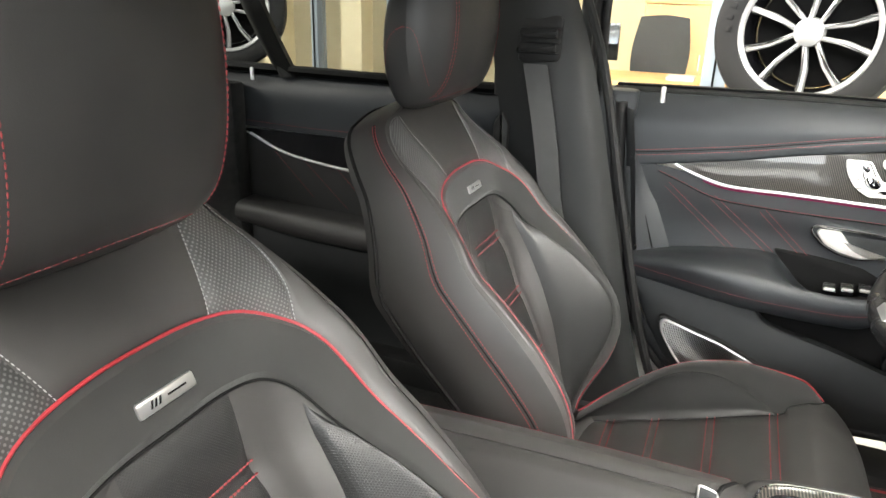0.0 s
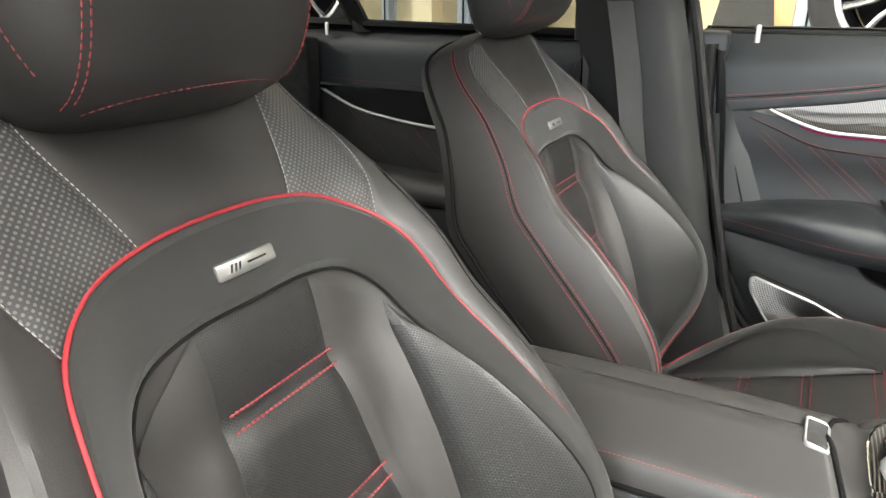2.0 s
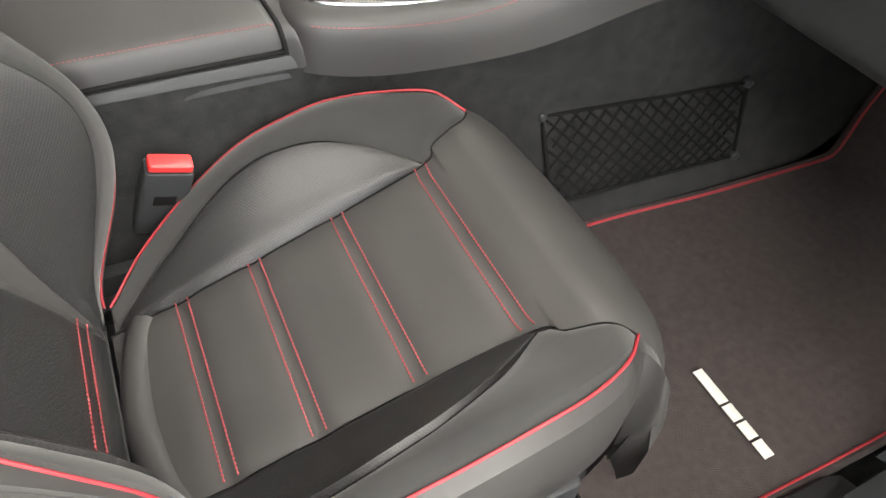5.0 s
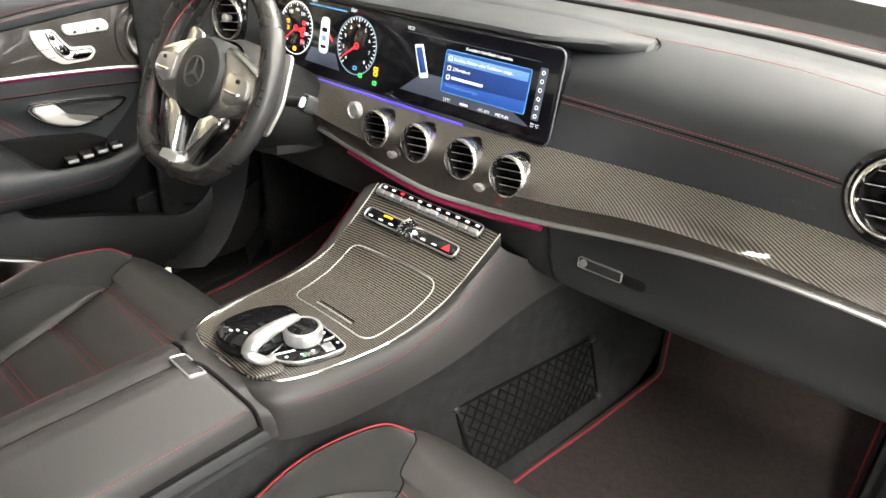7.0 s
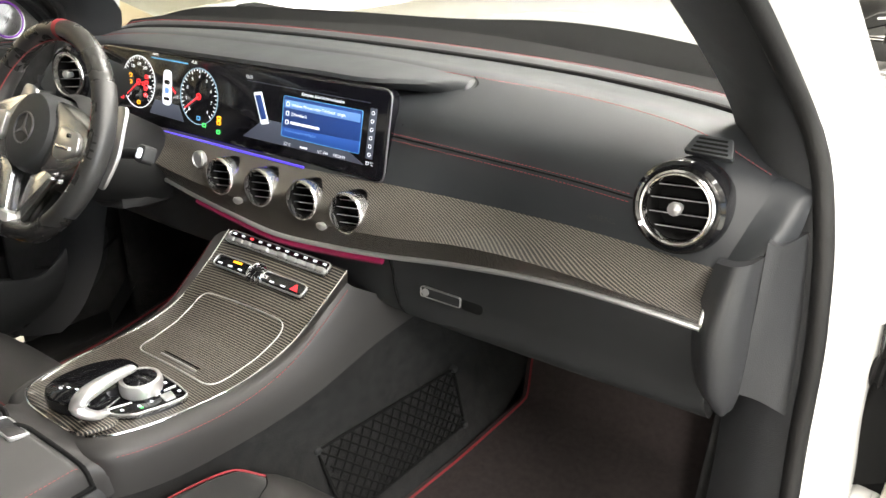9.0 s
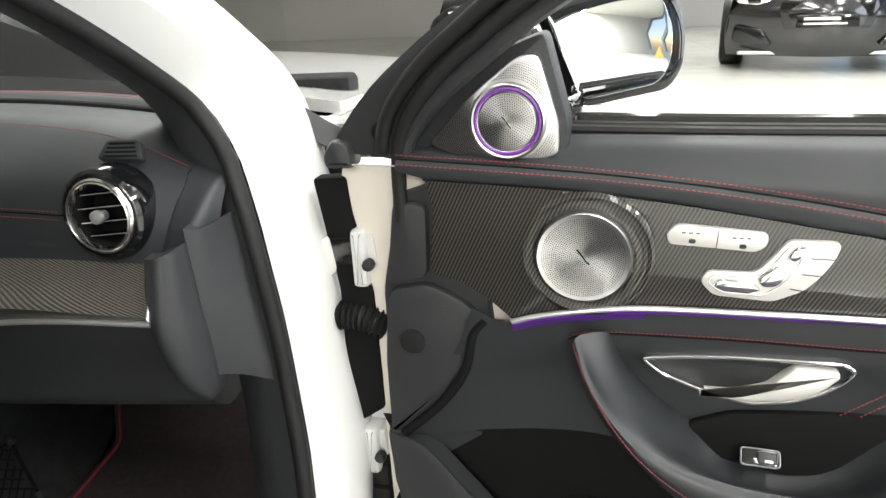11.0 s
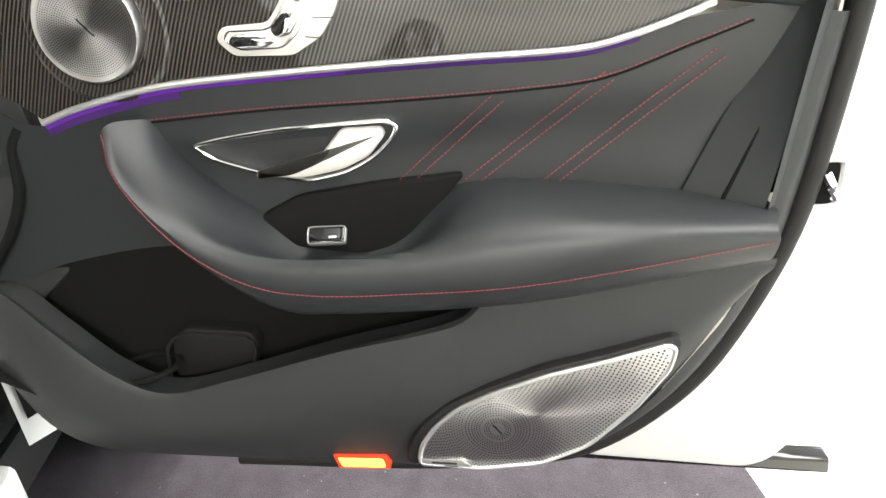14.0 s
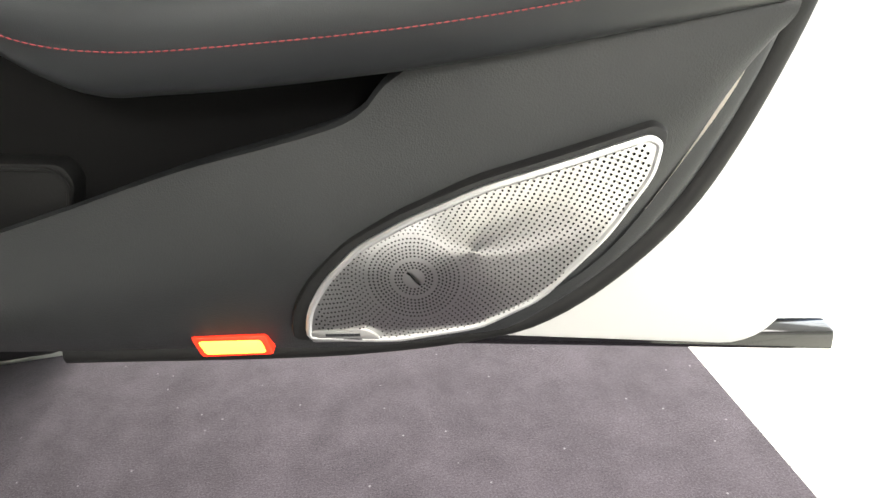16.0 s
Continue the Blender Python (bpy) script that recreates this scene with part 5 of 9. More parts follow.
def build_door():
    D = thing("car_door", "open white car door with black leather and carbon fibre lining", "car door", "front doors")
    pt = lambda pts, d: [(s, d, z) for s, z in pts]
    flat = lambda d: (lambda a, b, h: (a, d - h, b))
    belt = [(0.10, 1.133), (0.30, 1.132), (0.55, 1.133), (0.93, 1.128)]
    seam = [(-0.050, 1.108), (0.143, 1.100), (0.28, 1.089), (0.398, 1.074), (0.513, 1.055), (0.623, 1.036), (0.766, 1.016), (0.87, 1.003)]
    ctop = [(-0.050, 1.060), (-0.02, 1.084), (0.152, 1.077), (0.277, 1.065), (0.397, 1.048), (0.514, 1.031), (0.626, 1.010), (0.764, 0.989), (0.86, 0.974)]
    cbot = [(0.085, 0.914), (0.127, 0.927), (0.199, 0.941), (0.266, 0.947), (0.395, 0.951), (0.516, 0.953), (0.631, 0.954), (0.685, 0.963), (0.736, 0.979), (0.762, 0.989)]
    cleft = [(-0.016, 1.083), (-0.009, 1.044), (-0.013, 0.972), (0.023, 0.959), (0.058, 0.937), (0.085, 0.914)]
    up = [(-0.050, 1.118), (0.09, 1.119), (0.28, 1.122), (0.45, 1.120), (0.6, 1.115), (0.87, 1.10)]
    lining = part("lining", sheet(rails([pt([(-0.050, 1.122), (0.10, 1.130), (0.30, 1.132), (0.55, 1.133), (0.93, 1.128)], 0.040), [(s, 0.020, z) for s, z in up], [(s, 0.003, 0.35 * z + 0.65 * 1.10) for s, z in seam], pt(seam, 0.001)], 60, 18), (0, 0.03, 0)), LEATHER_PAD, D, "black leather upper door pad")
    part("pad_edge", sheet(rails([pt(seam, 0.0), [(s, -0.0035, z - 0.006) for s, z in seam], [(s, -0.0035, z - 0.013) for s, z in seam], [(s, -0.0020, z + 0.003) for s, z in ctop[1:]], pt(ctop[1:], 0.004)], 60, 14)), LEATHER_PAD, lining)
    part("dark_seam", tube(curve_pts(pt(seam, 0.0002), 90), 0.0011, 6), DARK, lining)
    for dz in (0.0055, -0.0055):
        part("red_stitching", stitches(curve_pts([(s, -0.0025 if dz > 0 else -0.0040, z + dz) for s, z in seam], 220), 0.0042, 0.0016, 0.0007), RED_THREAD, lining)
    part("belt_seal", joined(tube(curve_pts([(s, 0.052, z + 0.002) for s, z in belt], 40), 0.006, 8), tube(curve_pts([(s, 0.068, z + 0.004) for s, z in belt], 40), 0.005, 8)), RUBBER, D, "black window seal")
    part("outer_trim", tube(curve_pts([(s, 0.092, z + 0.006) for s, z in belt], 40), 0.008, 8), GLOSS_BLACK, D)
    top_part = curve_pts(ctop[1:-1], 60)
    low_part = np.vstack([curve_pts(cleft, 22)[:-1], curve_pts(cbot, 39)])
    Cp = np.array([[(a[0] + (b[0] - a[0]) * f, 0.000 - 0.018 * math.hypot(b[0] - a[0], b[1] - a[1]) * math.sin(math.pi * f), a[1] + (b[1] - a[1]) * f) for f in np.linspace(0, 1, 14)] for a, b in zip(top_part, low_part)])
    trim = part("carbon_trim", sheet(Cp, (0, 0.012, 0)), CARBON_DOOR, D, "glossy carbon fibre door trim")
    part("chrome_strip", tube(curve_pts(pt(cbot, -0.005), 90), 0.0036, 8), SATIN, D, "satin silver strip")
    glow = [(q[0], q[1]) for q in curve_pts(cbot, 80) if q[0] < 0.60]
    part("light_end", sheet(np.array([[(a, -0.0036, b - 0.0030), (a, -0.0030, b - 0.0055), (a, -0.0012, b - 0.0085)] for a, b in ((q[0], q[1]) for q in curve_pts(cbot, 80) if 0.40 < q[0] < 0.70)])), VIOLET_DIM, D, "dim violet end of the light strip")
    part("light_middle", sheet(np.array([[(a, -0.0036, b - 0.0030), (a, -0.0030, b - 0.0055), (a, -0.0012, b - 0.0085)] for a, b in glow if 0.235 < a < 0.415])), VIOLET_MID, D, "soft violet middle of the light strip")
    glow = [q for q in glow if q[0] < 0.245]
    part("light_strip", sheet(np.array([[(a, -0.0036, b - 0.0030), (a, -0.0030, b - 0.0055), (a, -0.0012, b - 0.0085)] for a, b in glow])), PURPLE, D, "violet ambient light strip")
    # violet light spilled on the leather, drawn as a dim glowing band
    part("light_fade", sheet(np.array([[(a, -0.0012, b - 0.0085), (a, -0.0008, b - 0.0120), (a, 0.0004, b - 0.0160)] for a, b in glow])), VIOLET_DIM, D, "dim glowing band for violet light spilled below the strip")
    mid = part("middle_panel", sheet(rails([pt([(0.035, 0.925), (0.085, 0.910), (0.2, 0.935), (0.4, 0.945), (0.63, 0.948), (0.74, 0.975), (0.87, 0.990)], 0.000), pt([(0.02, 0.88), (0.1, 0.885), (0.25, 0.895), (0.45, 0.90), (0.6, 0.905), (0.75, 0.925), (0.87, 0.935)], 0.003), pt([(-0.03, 0.79), (0.1, 0.83), (0.25, 0.85), (0.45, 0.85), (0.6, 0.86), (0.75, 0.86), (0.87, 0.86)], 0.012), pt([(-0.085, 0.715), (0.0, 0.728), (0.06, 0.744), (0.175, 0.758), (0.32, 0.745), (0.5, 0.77), (0.7, 0.79), (0.87, 0.79)], 0.012)], 60, 20)), DOOR_HIDE, D, "black leather door panel with red diagonal seams")
    ust = [(0.152, 0.897), (0.165, 0.904), (0.193, 0.909), (0.329, 0.915), (0.457, 0.916), (0.577, 0.919), (0.663, 0.926), (0.742, 0.952), (0.80, 0.972)]
    part("red_stitching", stitches(curve_pts(pt(ust, -0.0005), 260), 0.0036, 0.0014, 0.0006), RED_THREAD, mid)
    part("dark_seam", tube(curve_pts([(s, 0.001, z - 0.003) for s, z in ust], 90), 0.0012, 6), DARK, mid)
    for a, b in (((0.437, 0.806), (0.565, 0.914)), ((0.527, 0.819), (0.673, 0.928)), ((0.609, 0.814), (0.778, 0.945))):
        for o in (0.0042, -0.0042):
            part("red_stitching", stitches(curve_pts([(a[0] + o, 0.0075, a[1] - o), ((a[0] + b[0]) / 2 + o, 0.0055, (a[1] + b[1]) / 2 - o), (b[0] + o, 0.0005, b[1] - o)], 70), 0.0034, 0.0016, 0.0008), RED_THREAD, mid)
    part("dark_seam", tube(curve_pts(pt([(0.785, 0.792), (0.822, 0.89), (0.858, 0.978)], -0.010), 30), 0.002, 6), DARK, mid)
    # armrest with its recess
    r0 = [(0.205, 0.012, 0.905), (0.220, 0.012, 0.862), (0.28, 0.012, 0.805), (0.36, 0.012, 0.765), (0.44, 0.012, 0.775), (0.520, 0.012, 0.818), (0.635, 0.012, 0.815), (0.835, 0.012, 0.785)]
    r05 = [(0.192, -0.006, 0.912), (0.212, -0.022, 0.870), (0.270, -0.032, 0.806), (0.35, -0.034, 0.742), (0.45, -0.036, 0.752), (0.525, -0.036, 0.812), (0.64, -0.036, 0.814), (0.835, -0.028, 0.788)]
    r1 = [(0.168, -0.022, 0.914), (0.195, -0.052, 0.868), (0.255, -0.073, 0.810), (0.33, -0.082, 0.784), (0.43, -0.088, 0.783), (0.55, -0.092, 0.796), (0.68, -0.090, 0.799), (0.825, -0.058, 0.784)]
    r2 = [(0.160, -0.030, 0.905), (0.186, -0.070, 0.868), (0.234, -0.084, 0.806), (0.295, -0.092, 0.764), (0.361, -0.096, 0.748), (0.457, -0.099, 0.747), (0.60, -0.098, 0.753), (0.828, -0.062, 0.770)]
    r3 = [(0.165, -0.020, 0.88), (0.19, -0.045, 0.83), (0.25, -0.062, 0.772), (0.324, -0.070, 0.718), (0.391, -0.072, 0.711), (0.50, -0.074, 0.714), (0.62, -0.072, 0.722), (0.825, -0.045, 0.740)]
    r4 = [(s, 0.012, z + 0.004) for s, d, z in r3]
    arm_ = part("armrest", sheet(rails([r0, r05, r1, r2, r3, r4], 70, 34)), DOOR_HIDE, D, "padded leather door armrest")
    part("red_stitching", stitches(curve_pts([(s, d - 0.0015, z) for s, d, z in r2], 240), 0.0036, 0.0014, 0.0006), RED_THREAD, arm_)
    # flat black plate that paints in the shade of the deep grip trough
    part("grip_recess", slab(round_outline([(0.290, 0.792), (0.330, 0.760), (0.40, 0.750), (0.455, 0.757), (0.525, 0.832), (0.43, 0.826), (0.34, 0.815)], 0.012, 4), 0.012, 0.003, lambda a, b, h: (a, 0.004 - h - 0.35 * max(0, 0.80 - b), b)), DARK, D, "black grip recess plate with the trough's shade in it")
    wm = facing((0.372, -0.022, 0.778), (0.0, -0.75, 0.66))
    sw = part("window_switch", slab(round_outline(rect(0, 0, 0.040, 0.018), 0.004, 3), 0.012, 0.002, on(wm), top=0.004), GLOSS_BLACK, D, "chrome-framed window switch")
    part("switch_frame", frame_ring(round_outline(rect(0, 0, 0.042, 0.020), 0.004, 3), 0.0012, 0.008, 0.0005, on(wm), top=0.0045), SATIN, sw)
    part("rocker", slab(round_outline(rect(0.006, 0, 0.020, 0.013), 0.003, 3), 0.006, 0.002, on(wm), top=0.008), PLASTIC_GREY, sw)
    part("rocker_lip", slab(round_outline(rect(0.008, -0.004, 0.009, 0.003), 0.001, 3), 0.004, 0.001, on(wm), top=0.0095), SATIN, sw)
    # door opener
    ho = [(0.232, 0.880), (0.27, 0.887), (0.327, 0.893), (0.40, 0.896), (0.447, 0.897), (0.460, 0.888), (0.452, 0.874), (0.431, 0.855), (0.40, 0.840), (0.357, 0.832), (0.31, 0.841), (0.257, 0.860)]
    hs = round_outline(ho, 0.012, 4)
    hd = part("door_handle", slab(hs, 0.010, 0.002, flat(0.0035), top=-0.004), PLASTIC, D, "chrome door opener in a dark shell")
    part("bezel", frame_ring(hs, 0.0042, 0.012, 0.0012, flat(0.0035), top=0.006), CHROME, hd)
    lever = [(0.298, 0.846), (0.34, 0.848), (0.372, 0.860), (0.390, 0.880), (0.398, 0.888), (0.440, 0.888), (0.444, 0.880), (0.425, 0.858), (0.395, 0.845), (0.355, 0.838), (0.32, 0.840)]
    part("lever", slab(round_outline(lever, 0.007, 4), 0.016, 0.005, flat(0.0035), top=0.010), SILVER_KEY, hd, "satin chrome lever")
    # seat keys
    k1 = round_outline([(0.252, 1.036), (0.262, 1.048), (0.353, 1.042), (0.352, 1.028), (0.342, 1.021), (0.256, 1.025)], 0.007, 4)
    sk = part("seat_heating_keys", slab(k1, 0.008, 0.0015, flat(-0.004), top=0.004), SILVER_KEY, D, "silver seat heating keys")
    part("key_gap", slab([(0.3028, 1.0235), (0.3036, 1.0235), (0.3046, 1.0445), (0.3038, 1.0445)], 0.001, 0.0001, flat(-0.004), top=0.0045), DARK, sk)
    for a in (0.277, 0.327):
        for o in (-0.007, 0, 0.007):
            part("key_mark", slab(rect(a + o, 1.039 - 0.06 * (a - 0.277), 0.0036, 0.0012), 0.0006, 0.0001, flat(-0.004), top=0.0044), DARK, sk)
        part("key_mark", slab(round_outline(rect(a + 0.002, 1.030 - 0.06 * (a - 0.277), 0.007, 0.005), 0.002, 3), 0.0006, 0.0001, flat(-0.004), top=0.0044), PLASTIC_GREY, sk)
    k2 = [(0.290, 0.985), (0.297, 0.997), (0.344, 0.998), (0.357, 1.014), (0.372, 1.036), (0.421, 1.036), (0.418, 1.020), (0.408, 1.000), (0.393, 0.981), (0.364, 0.966), (0.305, 0.969)]
    sc = part("seat_adjuster", slab(round_outline(k2, 0.007, 4), 0.008, 0.0015, flat(-0.004), top=0.004), SILVER_KEY, D, "silver seat shaped adjuster keys")
    well = [(0.297, 0.985), (0.303, 0.994), (0.345, 0.993), (0.362, 1.013), (0.374, 1.033), (0.391, 1.034), (0.386, 1.012), (0.374, 0.988), (0.355, 0.973), (0.312, 0.974)]
    part("key_well", frame_ring(round_outline(well, 0.006, 4), 0.002, 0.004, 0.0006, flat(-0.004), top=0.0055), CHROME, sc)
    part("seat_key", slab(round_outline([(0.303, 0.982), (0.308, 0.990), (0.342, 0.989), (0.352, 0.981), (0.340, 0.976), (0.312, 0.977)], 0.004, 3), 0.006, 0.002, flat(-0.004), top=0.0095), CHROME, sc)
    part("back_key", slab(round_outline([(0.346, 0.992), (0.362, 1.008), (0.376, 1.010), (0.378, 1.003), (0.366, 0.986), (0.352, 0.984)], 0.004, 3), 0.006, 0.002, flat(-0.004), top=0.0095), CHROME, sc)
    part("head_key", slab(round_outline([(0.372, 1.019), (0.378, 1.030), (0.388, 1.031), (0.386, 1.020), (0.378, 1.014)], 0.003, 3), 0.006, 0.002, flat(-0.004), top=0.0095), CHROME, sc)
    for q in (((0.394, 1.018), (0.417, 1.018)), ((0.388, 1.000), (0.409, 0.999)), ((0.379, 0.983), (0.394, 0.981))):
        part("key_gap", tube(curve_pts([(s, -0.0083, z) for s, z in q], 4), 0.0005, 5), DARK, sc)
    # loudspeakers with perforated covers
    sm = facing((0.167, -0.004, 1.006), (0, -1, 0))
    sp = part("loudspeaker", revolve([(0.0535, -0.004), (0.0535, 0.010), (0.051, 0.0135), (0.047, 0.0125), (0.030, 0.0105), (0.0, 0.0095)], sm, 56), TURNED, D, "round perforated aluminium loudspeaker grille")
    stuff("perforation", dots(*ring_dots((0, 0), np.arange(0.006, 0.047, 0.0022), 0.0024, None, 0.00062), lambda a, b, h: tuple(sm @ Vector((a, b, 0.0098 + 0.0028 * (math.hypot(a, b) / 0.047) ** 2 + 0.0003)))), DARK, sp)
    part("speaker_emblem", tube(curve_pts([(0.160, -0.0145, 1.015), (0.164, -0.0145, 1.010), (0.170, -0.0145, 1.002), (0.174, -0.0145, 0.998)], 12), 0.0009, 5), DARK, sp)
    part("speaker_seat", revolve([(0.053, 0.004), (0.060, 0.003), (0.069, 0.0045), (0.074, 0.0015), (0.076, -0.002)], facing((0.171, -0.001, 1.004), (0, -1, 0)), 56), CARBON_DOOR, trim)
    tp = round_outline([(0.112, 1.224), (0.136, 1.146), (0.136, 1.116), (0.120, 1.109), (0.065, 1.107), (0.010, 1.113), (-0.014, 1.124), (0.035, 1.178), (0.088, 1.219)], 0.010, 4)
    part("mirror_triangle", slab(round_outline([(0.117, 1.245), (0.144, 1.150), (0.146, 1.108), (-0.045, 1.108), (-0.03, 1.15), (0.04, 1.215)], 0.010, 4), 0.04, 0.006, flat(0.020)), PLASTIC, D, "dark plastic mirror triangle")
    tw = part("tweeter_plate", slab(tp, 0.014, 0.004, flat(0.010)), TURNED, D, "perforated aluminium tweeter plate")
    inset = [(0.080 + (a - 0.080) * 0.92, 1.150 + (b - 1.150) * 0.92) for a, b in tp]
    stuff("perforation", dots(*ring_dots((0.080, 1.152), np.arange(0.046, 0.12, 0.0024), 0.0024, lambda q: inside(q, inset), 0.00062), flat(0.010)), DARK, tw)
    tm = facing((0.080, 0.008, 1.152), (0, -1, 0))
    tc = part("tweeter", revolve([(0.042, -0.004), (0.042, 0.004), (0.0395, 0.0072), (0.0372, 0.0062), (0.033, 0.0050), (0.031, 0.0070), (0.018, 0.0085), (0.0, 0.0085)], tm, 48), TURNED, D, "turned aluminium tweeter with a violet light ring")
    part("light_ring", revolve([(0.0374, 0.0066), (0.0354, 0.0074), (0.0335, 0.0058)], tm, 48), VIOLET_RING, tc)
    stuff("perforation", dots(*ring_dots((0, 0), np.arange(0.008, 0.031, 0.0024), 0.0026, None, 0.0007), lambda a, b, h: tuple(tm @ Vector((a, b, 0.0089 - 0.0012 * (math.hypot(a, b) / 0.031) ** 4)))), DARK, tc)
    part("speaker_emblem", tube(curve_pts([(0.075, -0.0012, 1.158), (0.078, -0.0012, 1.155), (0.082, -0.0012, 1.149), (0.085, -0.0012, 1.146)], 12), 0.0008, 5), DARK, tc)
    # lower panel and pocket
    rim_c = [(-0.088, 0.722), (-0.030, 0.716), (0.030, 0.672), (0.09, 0.614), (0.153, 0.588), (0.241, 0.606), (0.369, 0.642), (0.50, 0.672), (0.542, 0.703), (0.60, 0.722), (0.835, 0.740)]
    rim_d = [0.0, -0.022, -0.040, -0.046, -0.050, -0.050, -0.050, -0.048, -0.046, -0.046, -0.044]
    bot = [(-0.072, 0.66), (-0.056, 0.585), (-0.023, 0.521), (0.043, 0.485), (0.192, 0.470), (0.34, 0.463), (0.50, 0.456), (0.61, 0.470), (0.70, 0.525), (0.765, 0.61), (0.815, 0.70)]
    lower_mid = [(-0.080, -0.012, 0.69), (-0.042, -0.034, 0.645), (0.01, -0.050, 0.59), (0.08, -0.056, 0.548), (0.18, -0.058, 0.532), (0.32, -0.058, 0.548), (0.47, -0.058, 0.575), (0.59, -0.056, 0.605), (0.69, -0.052, 0.64), (0.77, -0.047, 0.68), (0.832, -0.040, 0.725)]
    rim3 = [(s, d, z) for (s, z), d in zip(rim_c, rim_d)]
    low = part("lower_panel", sheet(rails([[(s, d + 0.012, z - 0.003) for s, d, z in rim3], rim3, lower_mid, pt(bot, -0.024), pt([(s, z - 0.002) for s, z in bot], -0.004)], 90, 30), (0, 0.03, 0)), PLASTIC, D, "dark grained plastic lower door panel")
    # the pocket's depth shade is put into its near-black colour
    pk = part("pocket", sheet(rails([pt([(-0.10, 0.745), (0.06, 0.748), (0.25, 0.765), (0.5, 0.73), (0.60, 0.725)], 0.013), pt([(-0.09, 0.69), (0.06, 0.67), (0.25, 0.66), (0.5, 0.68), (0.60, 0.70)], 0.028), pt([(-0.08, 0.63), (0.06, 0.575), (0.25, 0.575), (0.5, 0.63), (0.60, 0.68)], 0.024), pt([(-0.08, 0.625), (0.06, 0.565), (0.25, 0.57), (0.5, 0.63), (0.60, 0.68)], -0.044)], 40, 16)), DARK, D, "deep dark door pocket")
    cup = round_outline([(0.143, 0.628), (0.162, 0.646), (0.248, 0.638), (0.256, 0.620), (0.240, 0.575), (0.136, 0.570)], 0.012, 4)
    # the holder's dark opening, drawn as a flat black plate
    part("bottle_holder", slab(cup, 0.03, 0.006, flat(0.010)), RUBBER, pk)
    part("holder_rim", tube(np.array([(a, -0.002, b) for a, b in cup]), 0.0022, 6, closed=True, up=(0, 1, 0)), RUBBER, pk)
    part("holder_ring", tube(np.array([(0.110 + 0.045 * math.cos(w), -0.006 + 0.030 * math.sin(w), 0.600 + 0.006 * math.cos(w)) for w in np.linspace(0, 2 * math.pi, 28, endpoint=False)]), 0.004, 8, closed=True), DARK, pk, "black bottle ring")
    so = [(0.446, 0.489), (0.452, 0.520), (0.470, 0.548), (0.500, 0.578), (0.542, 0.601), (0.602, 0.625), (0.666, 0.640), (0.730, 0.655), (0.741, 0.648), (0.737, 0.622), (0.702, 0.572), (0.649, 0.520), (0.597, 0.496), (0.524, 0.486)]
    so2 = round_outline(so, 0.012, 4)
    cen = np.mean(so2, 0)
    wf = lambda h0: (lambda a, b, h: (a, -0.058 - h0 - h - 0.010 * math.sin(math.pi * min(1, max(0, (a - 0.44) / 0.31))), b))
    part("woofer_surround", slab([tuple(cen + (q - cen) * 1.07 + np.array((-0.004, 0.001))) for q in so2], 0.03, 0.006, wf(0.0)), RUBBER, D)
    wg = part("woofer_grille", slab(so2, 0.012, 0.0025, wf(0.0035)), TURNED, D, "perforated aluminium bass loudspeaker grille")
    part("grille_rim", frame_ring(so2, 0.0055, 0.008, 0.002, wf(0.0035), top=0.0018), SATIN, wg)
    keep_o = [tuple(cen + (q - cen) * 0.94) for q in so2]
    label_box = lambda q: q[0] < 0.512 and q[1] < 0.501 + 0.0 * q[0]
    stuff("perforation", dots(*ring_dots((0.545, 0.549), np.arange(0.041, 0.215, 0.0031), 0.0030, lambda q: inside(q, keep_o) and not label_box(q), 0.00060, 6.5, 0.5), wf(0.0036)), DARK, wg)
    stuff("perforation", dots(*ring_dots((0.545, 0.549), (0.010, 0.0125, 0.0150, 0.0205, 0.0235, 0.0265, 0.0295, 0.0330, 0.0365), 0.0031, None, 0.00088), wf(0.0036)), DARK, wg)
    part("speaker_emblem", tube(np.array([wf(0.0045)(a, b, 0) for a, b in curve_pts([(0.540, 0.555), (0.543, 0.552), (0.547, 0.546), (0.550, 0.543)], 12)]), 0.0009, 5), DARK, wg)
    plate = part("name_plate", slab(round_outline([(0.452, 0.488), (0.453, 0.4995), (0.500, 0.5005), (0.510, 0.494), (0.512, 0.4885)], 0.003, 3), 0.003, 0.0006, wf(0.0036), top=0.0012), ALU, wg)
    part("writing_bar", slab(rect(0.480, 0.4955, 0.030, 0.0028), 0.0006, 0.0001, wf(0.0036), top=0.0015), PLASTIC_GREY, plate)
    part("writing_bar", slab(rect(0.488, 0.4912, 0.016, 0.0012), 0.0006, 0.0001, wf(0.0036), top=0.0015), PLASTIC_GREY, plate)
    ml = part("marker_lamp", slab(round_outline([(0.336, 0.4815), (0.404, 0.4790), (0.408, 0.4570), (0.342, 0.4590)], 0.003, 3), 0.012, 0.002, flat(-0.036)), LAMP_RED, D, "glowing red door warning lamp")
    part("lamp_core", slab(round_outline([(0.342, 0.4770), (0.399, 0.4745), (0.402, 0.4605), (0.347, 0.4625)], 0.003, 3), 0.004, 0.001, flat(-0.036), top=0.0012), LAMP_AMBER, ml)
